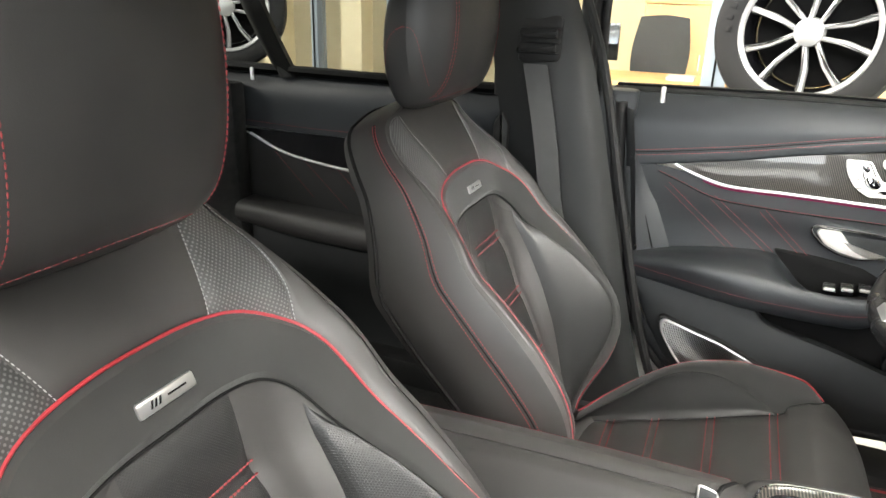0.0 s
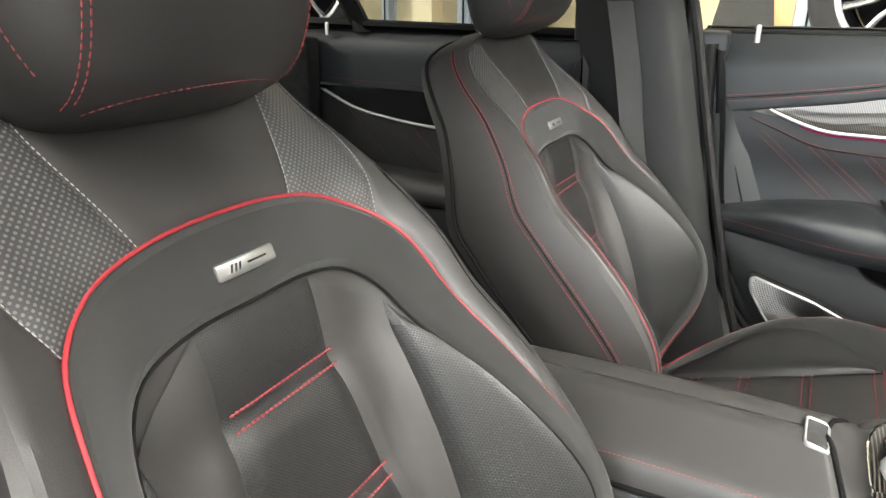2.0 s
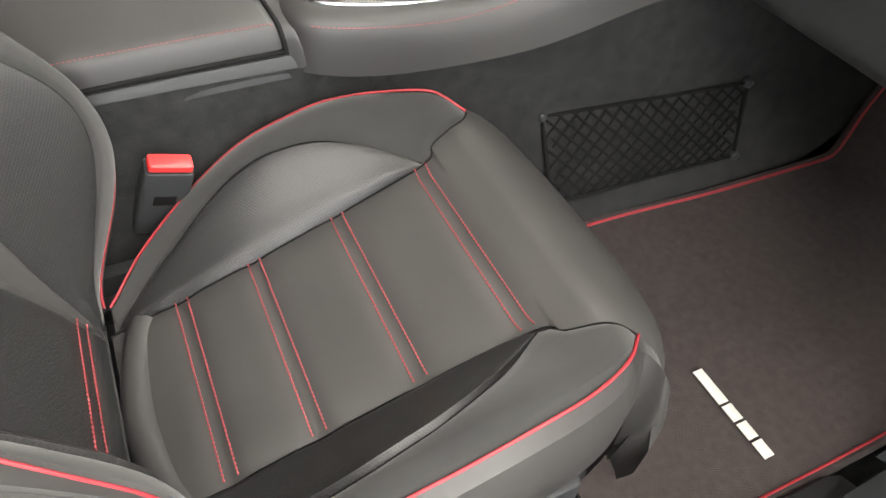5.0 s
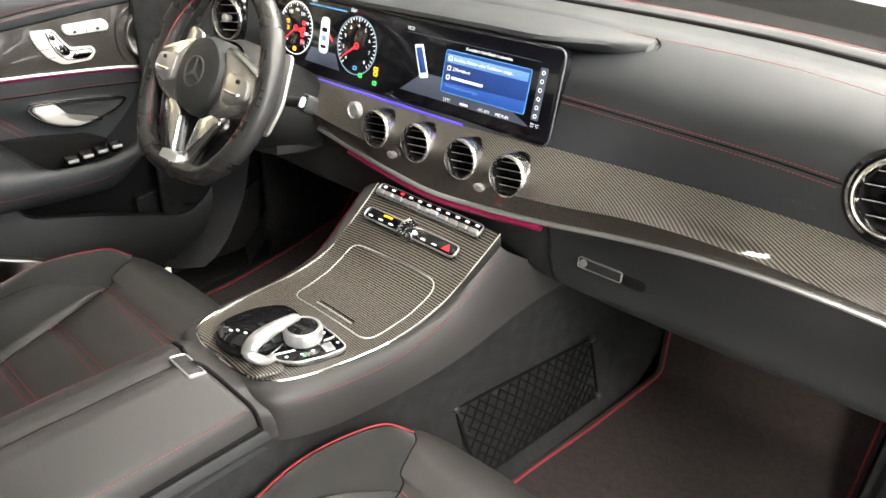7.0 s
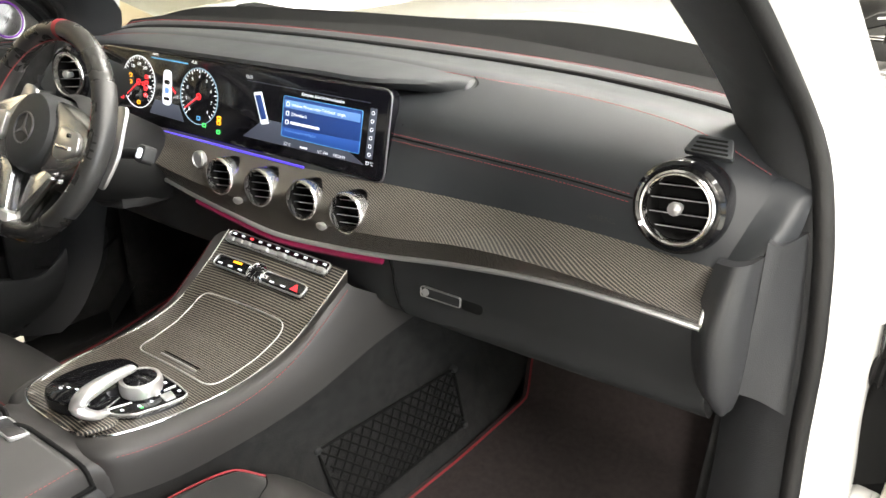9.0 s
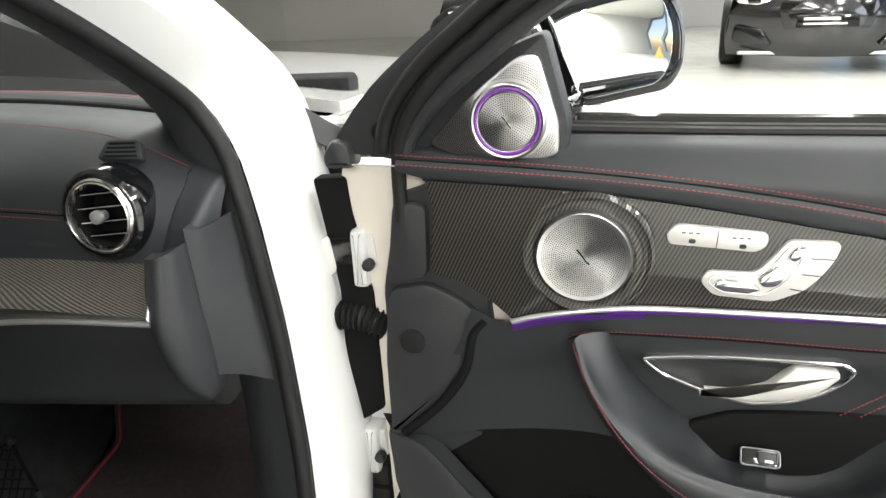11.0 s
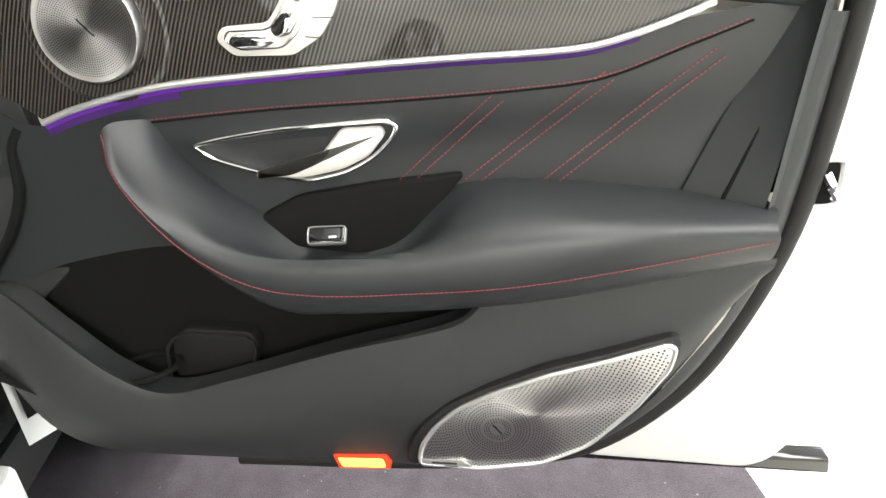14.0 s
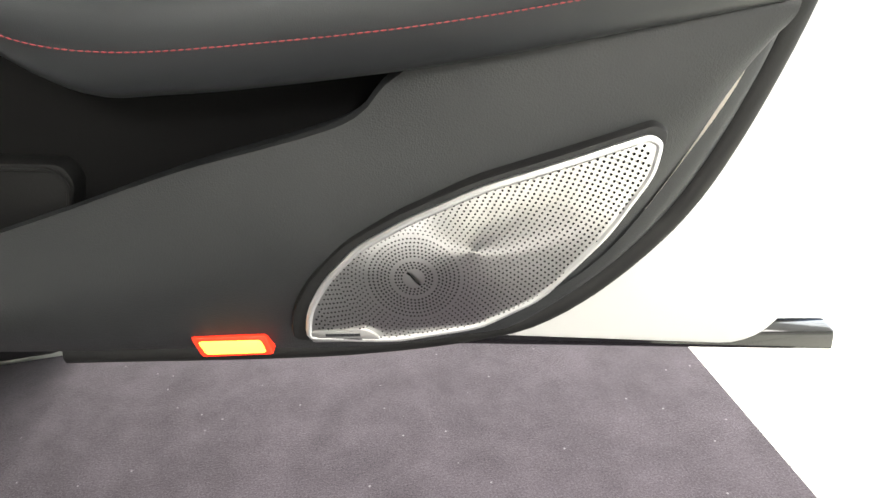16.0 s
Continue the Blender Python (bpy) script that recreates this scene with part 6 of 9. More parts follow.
    part("edge_trim", sheet(rails([[(0.58, -0.022, 0.462), (0.61, -0.024, 0.470), (0.70, -0.026, 0.525), (0.765, -0.026, 0.61), (0.815, -0.026, 0.70), (0.834, -0.020, 0.80), (0.862, -0.014, 0.975)], [(0.59, -0.016, 0.452), (0.635, -0.018, 0.462), (0.718, -0.020, 0.522), (0.780, -0.020, 0.60), (0.830, -0.020, 0.703), (0.852, -0.016, 0.806), (0.876, -0.012, 0.973)], [(0.60, 0.004, 0.446), (0.655, 0.004, 0.462), (0.738, 0.004, 0.520), (0.795, 0.004, 0.590), (0.846, 0.004, 0.709), (0.871, 0.004, 0.811), (0.890, 0.004, 0.972)]], 40, 10)), PLASTIC, D, "grey plastic edge trim")
    # hinge cover
    hc = [(-0.072, 0.938), (-0.024, 0.950), (0.022, 0.930), (0.048, 0.905), (0.032, 0.885), (0.018, 0.832), (-0.014, 0.780), (-0.068, 0.726), (-0.088, 0.715), (-0.088, 0.83), (-0.080, 0.92)]
    part("front_panel", slab(round_outline([(-0.060, 1.058), (0.0, 1.08), (0.05, 0.95), (0.07, 0.75), (-0.02, 0.68), (-0.084, 0.69), (-0.086, 0.93)], 0.01, 4), 0.03, 0.005, flat(0.016)), PLASTIC, D)
    part("front_block", slab(round_outline([(-0.062, 1.054), (-0.018, 1.052), (-0.020, 1.0), (-0.021, 0.958), (-0.076, 0.942)], 0.014, 5), 0.04, 0.006, flat(0.004)), PLASTIC, D, "dark plastic end block of the lining")
    part("hinge_cover", slab(round_outline(hc, 0.012, 4), 0.045, 0.008, flat(0.006)), PLASTIC, D, "dark plastic hinge cover")
    part("screw_plug", revolve([(0.017, 0.0), (0.017, 0.0015), (0.014, 0.0022), (0.0, 0.0018)], facing((-0.046, 0.004, 0.868), (0, -1, 0)), 28), RUBBER, D)
    part("dark_seam", tube(curve_pts(pt([(0.050, 0.908), (0.034, 0.885), (0.022, 0.832), (-0.012, 0.778), (-0.066, 0.722)], 0.004), 40), 0.006, 8), DARK, D)
    part("front_edge", slab(round_outline([(-0.092, 0.73), (-0.06, 0.72), (-0.05, 0.60), (-0.02, 0.50), (-0.05, 0.49), (-0.076, 0.55)], 0.012, 4), 0.03, 0.006, flat(0.004)), PLASTIC, D)
    # painted shell, seal and lower trim
    outl = [(-0.095, 0.53), (-0.05, 0.47), (0.40, 0.425), (0.60, 0.395), (0.90, 0.358), (0.965, 0.45), (0.985, 0.62), (0.995, 0.85), (0.995, 1.10), (0.93, 1.125), (0.5, 1.128), (-0.08, 1.112), (-0.100, 0.9)]
    shell = part("shell", slab(round_outline(outl, 0.04, 6), 0.055, 0.010, flat(0.055)), PAINT, D, "white painted door shell")
    part("inner_flange", slab(round_outline([(-0.105, 0.54), (-0.06, 0.50), (0.3, 0.485), (0.5, 0.470), (0.66, 0.436), (0.79, 0.53), (0.865, 0.66), (0.91, 0.81), (0.935, 0.95), (0.945, 1.11), (-0.142, 1.09), (-0.118, 0.98), (-0.110, 0.9)], 0.02, 6), 0.04, 0.006, flat(0.034)), BEIGE, shell, "pale painted door flange")
    part("door_seal", tube(curve_pts(pt([(0.20, 0.452), (0.45, 0.440), (0.60, 0.448), (0.668, 0.468), (0.738, 0.520), (0.795, 0.590), (0.848, 0.709), (0.873, 0.811), (0.891, 0.972), (0.90, 1.11)], 0.000), 70), 0.013, 10), RUBBER, D, "black rubber door seal")
    part("end_trim", sheet(rails([pt([(0.815, 0.70), (0.826, 0.80), (0.848, 0.98), (0.868, 1.10)], -0.030), pt([(0.825, 0.695), (0.842, 0.80), (0.864, 0.98), (0.884, 1.10)], -0.012), pt([(0.832, 0.69), (0.858, 0.80), (0.880, 0.98), (0.897, 1.11)], 0.012)], 24, 10)), PLASTIC, D)
    part("end_cheek", sheet(rails([pt([(0.745, 0.79), (0.79, 0.89), (0.842, 0.99), (0.85, 1.005)], 0.008), pt([(0.79, 0.79), (0.82, 0.89), (0.85, 0.99), (0.86, 1.005)], -0.012), pt([(0.822, 0.79), (0.838, 0.89), (0.852, 0.99), (0.863, 1.005)], -0.028)], 20, 8)), DOOR_HIDE, D)
    lt = part("latch", slab(round_outline(rect(0.893, 0.800, 0.026, 0.048), 0.010, 4), 0.012, 0.003, flat(0.006)), DARK, D, "steel door latch in a white recess")
    part("latch_claw", tube(curve_pts([(0.887, -0.004, 0.815), (0.894, -0.008, 0.80), (0.900, -0.004, 0.788)], 10), 0.005, 8), CHROME, lt)
    part("latch_recess", frame_ring(round_outline(rect(0.893, 0.800, 0.040, 0.062), 0.013, 4), 0.008, 0.014, 0.003, flat(0.004), top=0.002), PAINT, lt)
    part("lower_trim", slab(round_outline([(0.45, 0.401), (1.0, 0.359), (1.002, 0.331), (0.45, 0.386)], 0.005, 3), 0.026, 0.005, lambda a, b, h: (a, 0.074 - h, b)), GLOSS_BLACK, D, "gloss black lower trim strip")
    # window frame
    fo = [(-0.142, 1.108), (-0.128, 1.132), (-0.080, 1.186), (-0.023, 1.232), (0.030, 1.268), (0.16, 1.345), (0.34, 1.420), (0.60, 1.455), (0.88, 1.43), (1.00, 1.36), (1.01, 1.12)]
    fi = [(-0.040, 1.105), (-0.030, 1.135), (0.020, 1.185), (0.070, 1.225), (0.120, 1.262), (0.22, 1.318), (0.36, 1.375), (0.60, 1.41), (0.84, 1.385), (0.94, 1.33), (0.95, 1.12)]
    dd = lambda z, k: k - 0.026 - 0.20 * max(0, z - 1.10)
    part("window_frame", sheet(rails([[(s, dd(z, 0.070), z) for s, z in fo], [(s, dd(z, 0.052), z) for s, z in fo], [((a[0] + b[0]) / 2, dd((a[1] + b[1]) / 2, 0.048), (a[1] + b[1]) / 2) for a, b in zip(fo, fi)], [(s, dd(z, 0.030), z) for s, z in fi], [(s + 0.004, dd(z, 0.055), z - 0.003) for s, z in fi]], 60, 16)), PLASTIC, D, "black window frame")
    fs_ = [(-0.052, 1.03), (-0.050, 1.105), (-0.036, 1.150), (0.004, 1.200), (0.050, 1.238), (0.12, 1.288), (0.24, 1.352), (0.36, 1.398), (0.60, 1.434), (0.86, 1.41), (0.96, 1.35), (0.975, 1.12)]
    for k, o in enumerate((0.0, -0.020)):
        part("frame_seal", tube(curve_pts([(s + o, dd(z, 0.040) - 0.004, z + (0.010 if k else 0)) for s, z in fs_[k:]], 70), 0.009, 10), RUBBER, D, "black rubber window frame seal")
    part("frame_plug", revolve([(0.013, 0.0), (0.013, 0.003), (0.010, 0.004), (0.009, 0.001), (0, 0.001)], facing((-0.070, 0.012, 1.138), (0, -1, 0)), 24), RUBBER, D)
    part("corner_cap", slab(round_outline([(-0.146, 1.090), (-0.108, 1.092), (-0.112, 1.122), (-0.134, 1.128), (-0.148, 1.108)], 0.008, 4), 0.03, 0.008, flat(0.006)), PLASTIC_GREY, D, "grey plastic corner cap")
    part("edge_line", tube(np.array([(s, -0.001, 1.100) for s in np.linspace(-0.105, -0.052, 6)]), 0.0012, 6), SATIN, D)
    # no seal: a dark plate paints the shade between door and body
    part("gap_seal", slab(round_outline([(-0.176, 1.072), (-0.130, 1.076), (-0.124, 0.99), (-0.106, 0.92), (-0.104, 0.74), (-0.158, 0.70), (-0.154, 0.92)], 0.006, 4), 0.02, 0.004, flat(0.030)), DARK, D, "dark plate for the shaded gap at the hinge side")
    return D


door_p = build_door()
door_p.matrix_basis = pose(1.0, 0.969, 0, 0, 0, -9.65)
door_d = copy_thing(door_p, Matrix(((0, -1, 0, -0.81), (-0.92, 0, 0, 0.985), (0, 0, 1, 0), (0, 0, 0, 1))))
for ob in list(door_d.children):
    if ob.name.startswith("window_switch"):
        for c in list(ob.children):
            bpy.data.objects.remove(c)
        bpy.data.objects.remove(ob)
for ob in door_d.children:
    if ob.name.startswith("light_"):
        ob.data = ob.data.copy()
        ob.data.materials[0] = MAGENTA if not ob.name.startswith("light_fade") else LEATHER_PAD
for k in range(4):
    wk = facing((0.300 + 0.034 * k, -0.040, 0.792 - 0.004 * k), (0.0, -0.55, 0.83))
    ks = part("window_switch", slab(round_outline(rect(0, 0, 0.028, 0.024), 0.004, 3), 0.012, 0.003, on(wk), top=0.004), GLOSS_BLACK, door_d, "small black window switch with a chrome lip")
    part("switch_lip", slab(round_outline(rect(0, -0.008, 0.022, 0.006), 0.002, 3), 0.006, 0.001, on(wk), top=0.008), SATIN, ks)
part("end_cover", slab(round_outline([(0.862, 0.46), (1.0, 0.46), (1.002, 1.134), (0.868, 1.134)], 0.012, 4), 0.05, 0.008, lambda a, b, h: (a, 0.004 - h, b)), LEATHER_PAD, door_d, "black leather end of the lining")
tagged(door_d, "closed white car door with black leather and carbon fibre lining", "car door", "front doors")


def build_mirror():
    M = thing("wing_mirror", "black wing mirror with a wide tilted glass", "wing mirror", "wing mirrors")
    go = [(-0.042, -0.060), (0.052, -0.043), (0.066, -0.020), (0.067, 0.020), (0.048, 0.064), (-0.060, 0.078), (-0.092, 0.060), (-0.075, 0.018)]
    m = facing((0.185, 0.152, 1.212), (0.28, -0.95, 0.06))
    o = round_outline([(a * 1.30 + 0.004, b * 1.26 - 0.002) for a, b in go], 0.030, 6)
    part("housing", slab(o, 0.085, 0.018, lambda a, b, h: tuple(m @ Vector((a * (1 + min(0, h) * 2.5), b * (1 + min(0, h) * 2.5), h)))), GLOSS_BLACK, M, "gloss black mirror housing")
    g = part("mirror_glass", slab(round_outline(go, 0.016, 5), 0.01, 0.001, on(m), top=0.004), material("mirror", (0.86, 0.88, 0.87), 0.02, 1.0), M, "silvered mirror glass")
    part("warning_mark", slab([(0.046, -0.012), (0.056, -0.012), (0.051, 0.000)], 0.0008, 0.0001, on(m), top=0.0046), glow_mat("orange warning mark", (1.0, 0.22, 0.03), 2.0), g)
    part("stalk", box(0.05, 0.060, 1.120, 0.150, 0.18, 1.165, 0.012), GLOSS_BLACK, M)
    return M


mir = build_mirror()
mir.matrix_basis = door_p.matrix_basis.copy()
copy_thing(mir, door_d.matrix_basis.copy())

# ---- centre console ----
CON = thing("centre_console", "carbon fibre and leather centre console with armrest", "centre console")
c_edge = [(0.0, 0.478, 0.757), (0.055, 0.482, 0.757), (0.090, 0.505, 0.757), (0.112, 0.58, 0.752), (0.122, 0.68, 0.750), (0.126, 0.77, 0.768), (0.132, 0.84, 0.812), (0.137, 0.893, 0.852)]
c_smooth = curve_pts(c_edge, 160)


def con_z(y):
    return float(np.interp(y, (0.478, 0.58, 0.68, 0.73, 0.77, 0.84, 0.893), (0.757, 0.752, 0.750, 0.755, 0.768, 0.812, 0.852)))


ctop = []
for y in np.concatenate([[0.4785, 0.480, 0.483, 0.488, 0.495], np.linspace(0.505, 0.893, 34)]):
    w = float(np.interp(y, c_smooth[:, 1], c_smooth[:, 0]))
    ctop.append([(w * f, y, con_z(y) + 0.006 * (1 - f * f)) for f in np.linspace(-1, 1, 21)])
cp = part("carbon_panel", sheet(np.array(ctop), (0, 0, -0.01)), CARBON_FLAT, CON, "glossy carbon fibre console panel")
for sg in (1, -1):
    rim = curve_pts([(sg * x, y, z) for x, y, z in c_edge], 70)
    part("chrome_strip", tube(rim, 0.0019, 8), CHROME, CON)
    low_c = curve_pts([(0.0, 0.470, 0.690), (sg * 0.07, 0.472, 0.690), (sg * 0.115, 0.482, 0.688), (sg * 0.140, 0.58, 0.678), (sg * 0.166, 0.75, 0.690), (sg * 0.190, 0.90, 0.735), (sg * 0.206, 0.985, 0.756)], 70)
    lo = [rim, rim + np.array((sg * 0.010, -0.010, -0.003)), rim + np.array((sg * 0.020, -0.016, -0.014)), 0.5 * (rim + low_c) + np.array((sg * 0.012, -0.006, 0.0)), low_c]
    pad = part("side_pad", sheet(np.stack([np.stack([curve_pts([l[i] for l in lo], 14) for i in range(70)])], 0)[0]), LEATHER, CON, "black leather console flank")
    part("red_stitching", stitches(np.array([l for l in rim + np.array((sg * 0.0215, -0.0175, -0.014))])[14:], 0.004, 0.0016, 0.0006), RED_THREAD, pad)
    part("felt_side", sheet(rails([[(sg * 0.120, -0.30, 0.70), (sg * 0.112, 0.44, 0.695), (sg * 0.126, 0.60, 0.684), (sg * 0.146, 0.75, 0.692), (sg * 0.19, 0.95, 0.75), (sg * 0.20, 1.45, 0.80)], [(sg * 0.130, -0.30, 0.55), (sg * 0.132, 0.44, 0.57), (sg * 0.140, 0.60, 0.575), (sg * 0.145, 0.80, 0.58), (sg * 0.200, 1.09, 0.60), (sg * 0.225, 1.45, 0.66)], [(sg * 0.150, -0.30, 0.45), (sg * 0.155, 0.44, 0.45), (sg * 0.165, 0.60, 0.46), (sg * 0.180, 0.80, 0.47), (sg * 0.246, 1.08, 0.51), (sg * 0.250, 1.45, 0.62)], [(sg * 0.19, -0.30, 0.36), (sg * 0.20, 0.44, 0.36), (sg * 0.21, 0.60, 0.37), (sg * 0.225, 0.85, 0.385), (sg * 0.278, 1.20, 0.45), (sg * 0.262, 1.45, 0.6)]], 50, 22)), FELT, CON, "black felt tunnel lining")
# armrest lid, two leaves
LID = curve_pts([(0.0010, 0.779), (0.012, 0.7822), (0.027, 0.7815), (0.034, 0.7785), (0.060, 0.765), (0.084, 0.7515), (0.0935, 0.7445), (0.0985, 0.737), (0.1015, 0.728), (0.1040, 0.7165)], 34)
for sg in (1, -1):
    lid = []
    for y in np.concatenate([np.linspace(-0.02, 0.40, 20), np.linspace(0.41, 0.431, 8)]):
        rear = 0.012 * (1 - max(0.0, y) / 0.43) ** 2
        lid.append([(sg * x, y + 0.30 * x * smooth01(0.2, 0.43, y), z - rear - 0.004 * smooth01(0.424, 0.431, y)) for x, z in LID])
    leaf = part("armrest_lid", sheet(np.array(lid), (0, 0, -0.012)), LEATHER, CON, "padded black leather armrest lid")
    row = np.array([l[26] for l in lid])
    part("red_stitching", stitches(row + np.array((sg * 0.0010, 0, 0.0007)), 0.0036, 0.0016, 0.0006), RED_THREAD, leaf)
    part("dark_seam", tube(row + np.array((sg * 0.0008, 0, -0.0030)), 0.0007, 6), DARK, leaf)
    part("lid_gap", tube(np.array([(sg * 0.1035, y + 0.028 * smooth01(0.2, 0.43, y), 0.7125 - 0.012 * (1 - max(0.0, y) / 0.43) ** 2) for y in np.linspace(-0.02, 0.436, 24)]), 0.0035, 8), DARK, CON)
    part("lid_gap", tube(np.array([(sg * x, 0.4345 + 0.30 * x, z - 0.004) for x, z in LID]), 0.0028, 8), DARK, CON)
    part("side_rail", sheet(np.array([[(sg * x, y, z - 0.010 * (1 - max(0.0, y) / 0.46) ** 2) for x, z in ((0.100, 0.7085), (0.1065, 0.7080), (0.1090, 0.7040), (0.1130, 0.6900), (0.1140, 0.6840))] for y in np.linspace(-0.02, 0.475, 12)])), PLASTIC, CON, "dark console side rail")
lon = lambda a, b, h: (a - 0.014, b, 0.7800 + h - 0.10 * abs(a - 0.014) + 0.6 * min(0, 0.430 - b))
lk = part("latch", frame_ring(round_outline([(0.000, 0.415), (0.050, 0.415), (0.053, 0.440), (0.002, 0.440)], 0.006, 4), 0.0028, 0.006, 0.001, lon, top=0.006), SATIN, CON, "small metal lid latch")
part("latch_key", slab(round_outline([(0.003, 0.414), (0.047, 0.414), (0.050, 0.438), (0.005, 0.438)], 0.004, 3), 0.006, 0.001, lon, top=0.0045), PLASTIC_GREY, lk)
part("console_body", box(-0.098, -0.28, 0.60, 0.098, 0.452, 0.706, 0.012), PLASTIC, CON)
part("front_saddle", sheet(rails([[(-0.110, 0.470, 0.690), (-0.103, 0.467, 0.722), (-0.094, 0.464, 0.741), (-0.032, 0.446, 0.773), (0, 0.4375, 0.777), (0.032, 0.446, 0.773), (0.094, 0.464, 0.741), (0.103, 0.467, 0.722), (0.110, 0.470, 0.690)], [(-0.116, 0.49, 0.700), (-0.108, 0.485, 0.730), (-0.085, 0.478, 0.748), (0, 0.456, 0.767), (0.085, 0.478, 0.748), (0.108, 0.485, 0.730), (0.116, 0.49, 0.700)], [(-0.11, 0.53, 0.735), (-0.07, 0.484, 0.756), (0, 0.477, 0.757), (0.07, 0.484, 0.756), (0.11, 0.53, 0.735)]], 30, 10)), LEATHER, CON)
# tray cover lines
ton = lambda a, b, h: (a, b, con_z(b) + 0.006 * (1 - min(1, (a / 0.12) ** 2)) + h)
tray = round_outline([(-0.066, 0.645), (0.100, 0.646), (0.100, 0.797), (-0.092, 0.792)], 0.022, 7)
fine = np.vstack([poly_pts([tray[i], tray[(i + 1) % len(tray)]], 0.012)[:-1] for i in range(len(tray))])
part("tray_edge", tube(np.array([ton(a, b, 0.0004) for a, b in fine]), 0.0011, 6, closed=True), SATIN, cp)
part("tray_grip", tube(np.array([ton(a, 0.658, 0.001) for a in np.linspace(-0.022, 0.056, 14)]), 0.0014, 6), SATIN, cp)
part("tray_grip", tube(np.array([ton(a, 0.665, 0.0006) for a in np.linspace(-0.022, 0.056, 14)]), 0.0012, 6), DARK, cp)
# touch pad and hand rest
con_on = lambda a, b, h: (a, b, con_z(b) + 0.006 + h)
tp_ = part("touch_pad", slab(round_outline([(-0.036, 0.492), (0.004, 0.482), (0.044, 0.500), (0.036, 0.560), (0.020, 0.604), (-0.026, 0.606), (-0.048, 0.566), (-0.048, 0.520)], 0.02, 6), 0.020, 0.009, con_on, top=0.022), GLOSS_BLACK, CON, "gloss black touch pad")
for a, b in ((-0.012, 0.505), (-0.006, 0.512), (0.006, 0.516)):
    part("key_symbol", slab(rect(a, b, 0.005, 0.003), 0.0005, 0.0001, con_on, top=0.0224), E_WHITE, tp_)
arch = curve_pts([(0.056, 0.522, 0.766), (0.060, 0.509, 0.771), (0.061, 0.497, 0.780), (0.057, 0.489, 0.791), (0.054, 0.497, 0.801), (0.051, 0.522, 0.805), (0.047, 0.548, 0.804), (0.042, 0.570, 0.800), (0.040, 0.578, 0.796)], 60)
part("hand_rest", tube(arch, np.interp(np.linspace(0, 1, 60), (0, 0.15, 0.35, 0.5, 0.7, 0.95, 1), (0.006, 0.009, 0.011, 0.012, 0.010, 0.0075, 0.004)), 18, flat=0.72), SATIN, CON, "satin silver hand rest bow")
part("rest_foot", slab(round_outline([(0.050, 0.512), (0.064, 0.476), (0.074, 0.485), (0.083, 0.513), (0.078, 0.526), (0.060, 0.520)], 0.004, 4), 0.004, 0.0012, con_on, top=0.003), CARBON_FLAT, CON)
kn = part("control_knob", revolve([(0.0265, 0.008), (0.0275, 0.012), (0.0275, 0.022), (0.026, 0.026), (0.0225, 0.0275), (0.021, 0.0265)], pose(0.047, 0.579, con_z(0.579) + 0.006), 44), SATIN, CON, "silver rotary control knob")
part("knob_face", revolve([(0.0212, 0.0262), (0.016, 0.0268), (0.0, 0.0270)], pose(0.047, 0.579, con_z(0.579) + 0.006), 36), GLOSS_BLACK, kn)
part("knob_base", revolve([(0.0290, 0.0), (0.0285, 0.007), (0.0250, 0.009)], pose(0.047, 0.579, con_z(0.579) + 0.006), 36), GLOSS_BLACK, kn)
tri_ = round_outline([(0.048, 0.520), (0.068, 0.525), (0.086, 0.541), (0.096, 0.572), (0.102, 0.604), (0.097, 0.614), (0.070, 0.619), (0.030, 0.622), (0.020, 0.600)], 0.006, 4)
kb = part("key_field", slab(tri_, 0.01, 0.002, con_on, top=0.004), GLOSS_BLACK, CON, "gloss black key field")
part("key_rim", frame_ring(tri_, 0.0022, 0.006, 0.0006, con_on, top=0.005), SATIN, kb)
part("divider", tube(np.array([con_on(a, b, 0.0044) for a, b in ((0.050, 0.524), (0.058, 0.548), (0.064, 0.568), (0.068, 0.592), (0.070, 0.614))]), 0.0016, 8), SATIN, kb)
for a, b, mt in ((0.066, 0.537, E_WHITE), (0.074, 0.556, E_WHITE), (0.079, 0.556, E_GREEN), (0.077, 0.572, E_WHITE), (0.053, 0.610, E_WHITE), (0.084, 0.609, E_WHITE)):
    part("key_symbol", slab(round_outline(rect(a, b, 0.0045, 0.0040), 0.001, 2), 0.0006, 0.0001, con_on, top=0.0048), mt, kb)
for q in ((0.071, 0.549, 0.086, 0.545), (0.074, 0.565, 0.091, 0.562), (0.076, 0.581, 0.094, 0.580)):
    part("key_gap", tube(np.array([con_on(q[0], q[1], 0.0041), con_on(q[2], q[3], 0.0041)]), 0.0005, 6), DARK, kb)
part("silver_key", slab(round_outline([(0.074, 0.586), (0.091, 0.583), (0.094, 0.597), (0.076, 0.602)], 0.002, 3), 0.004, 0.001, con_on, top=0.006), SATIN, kb)
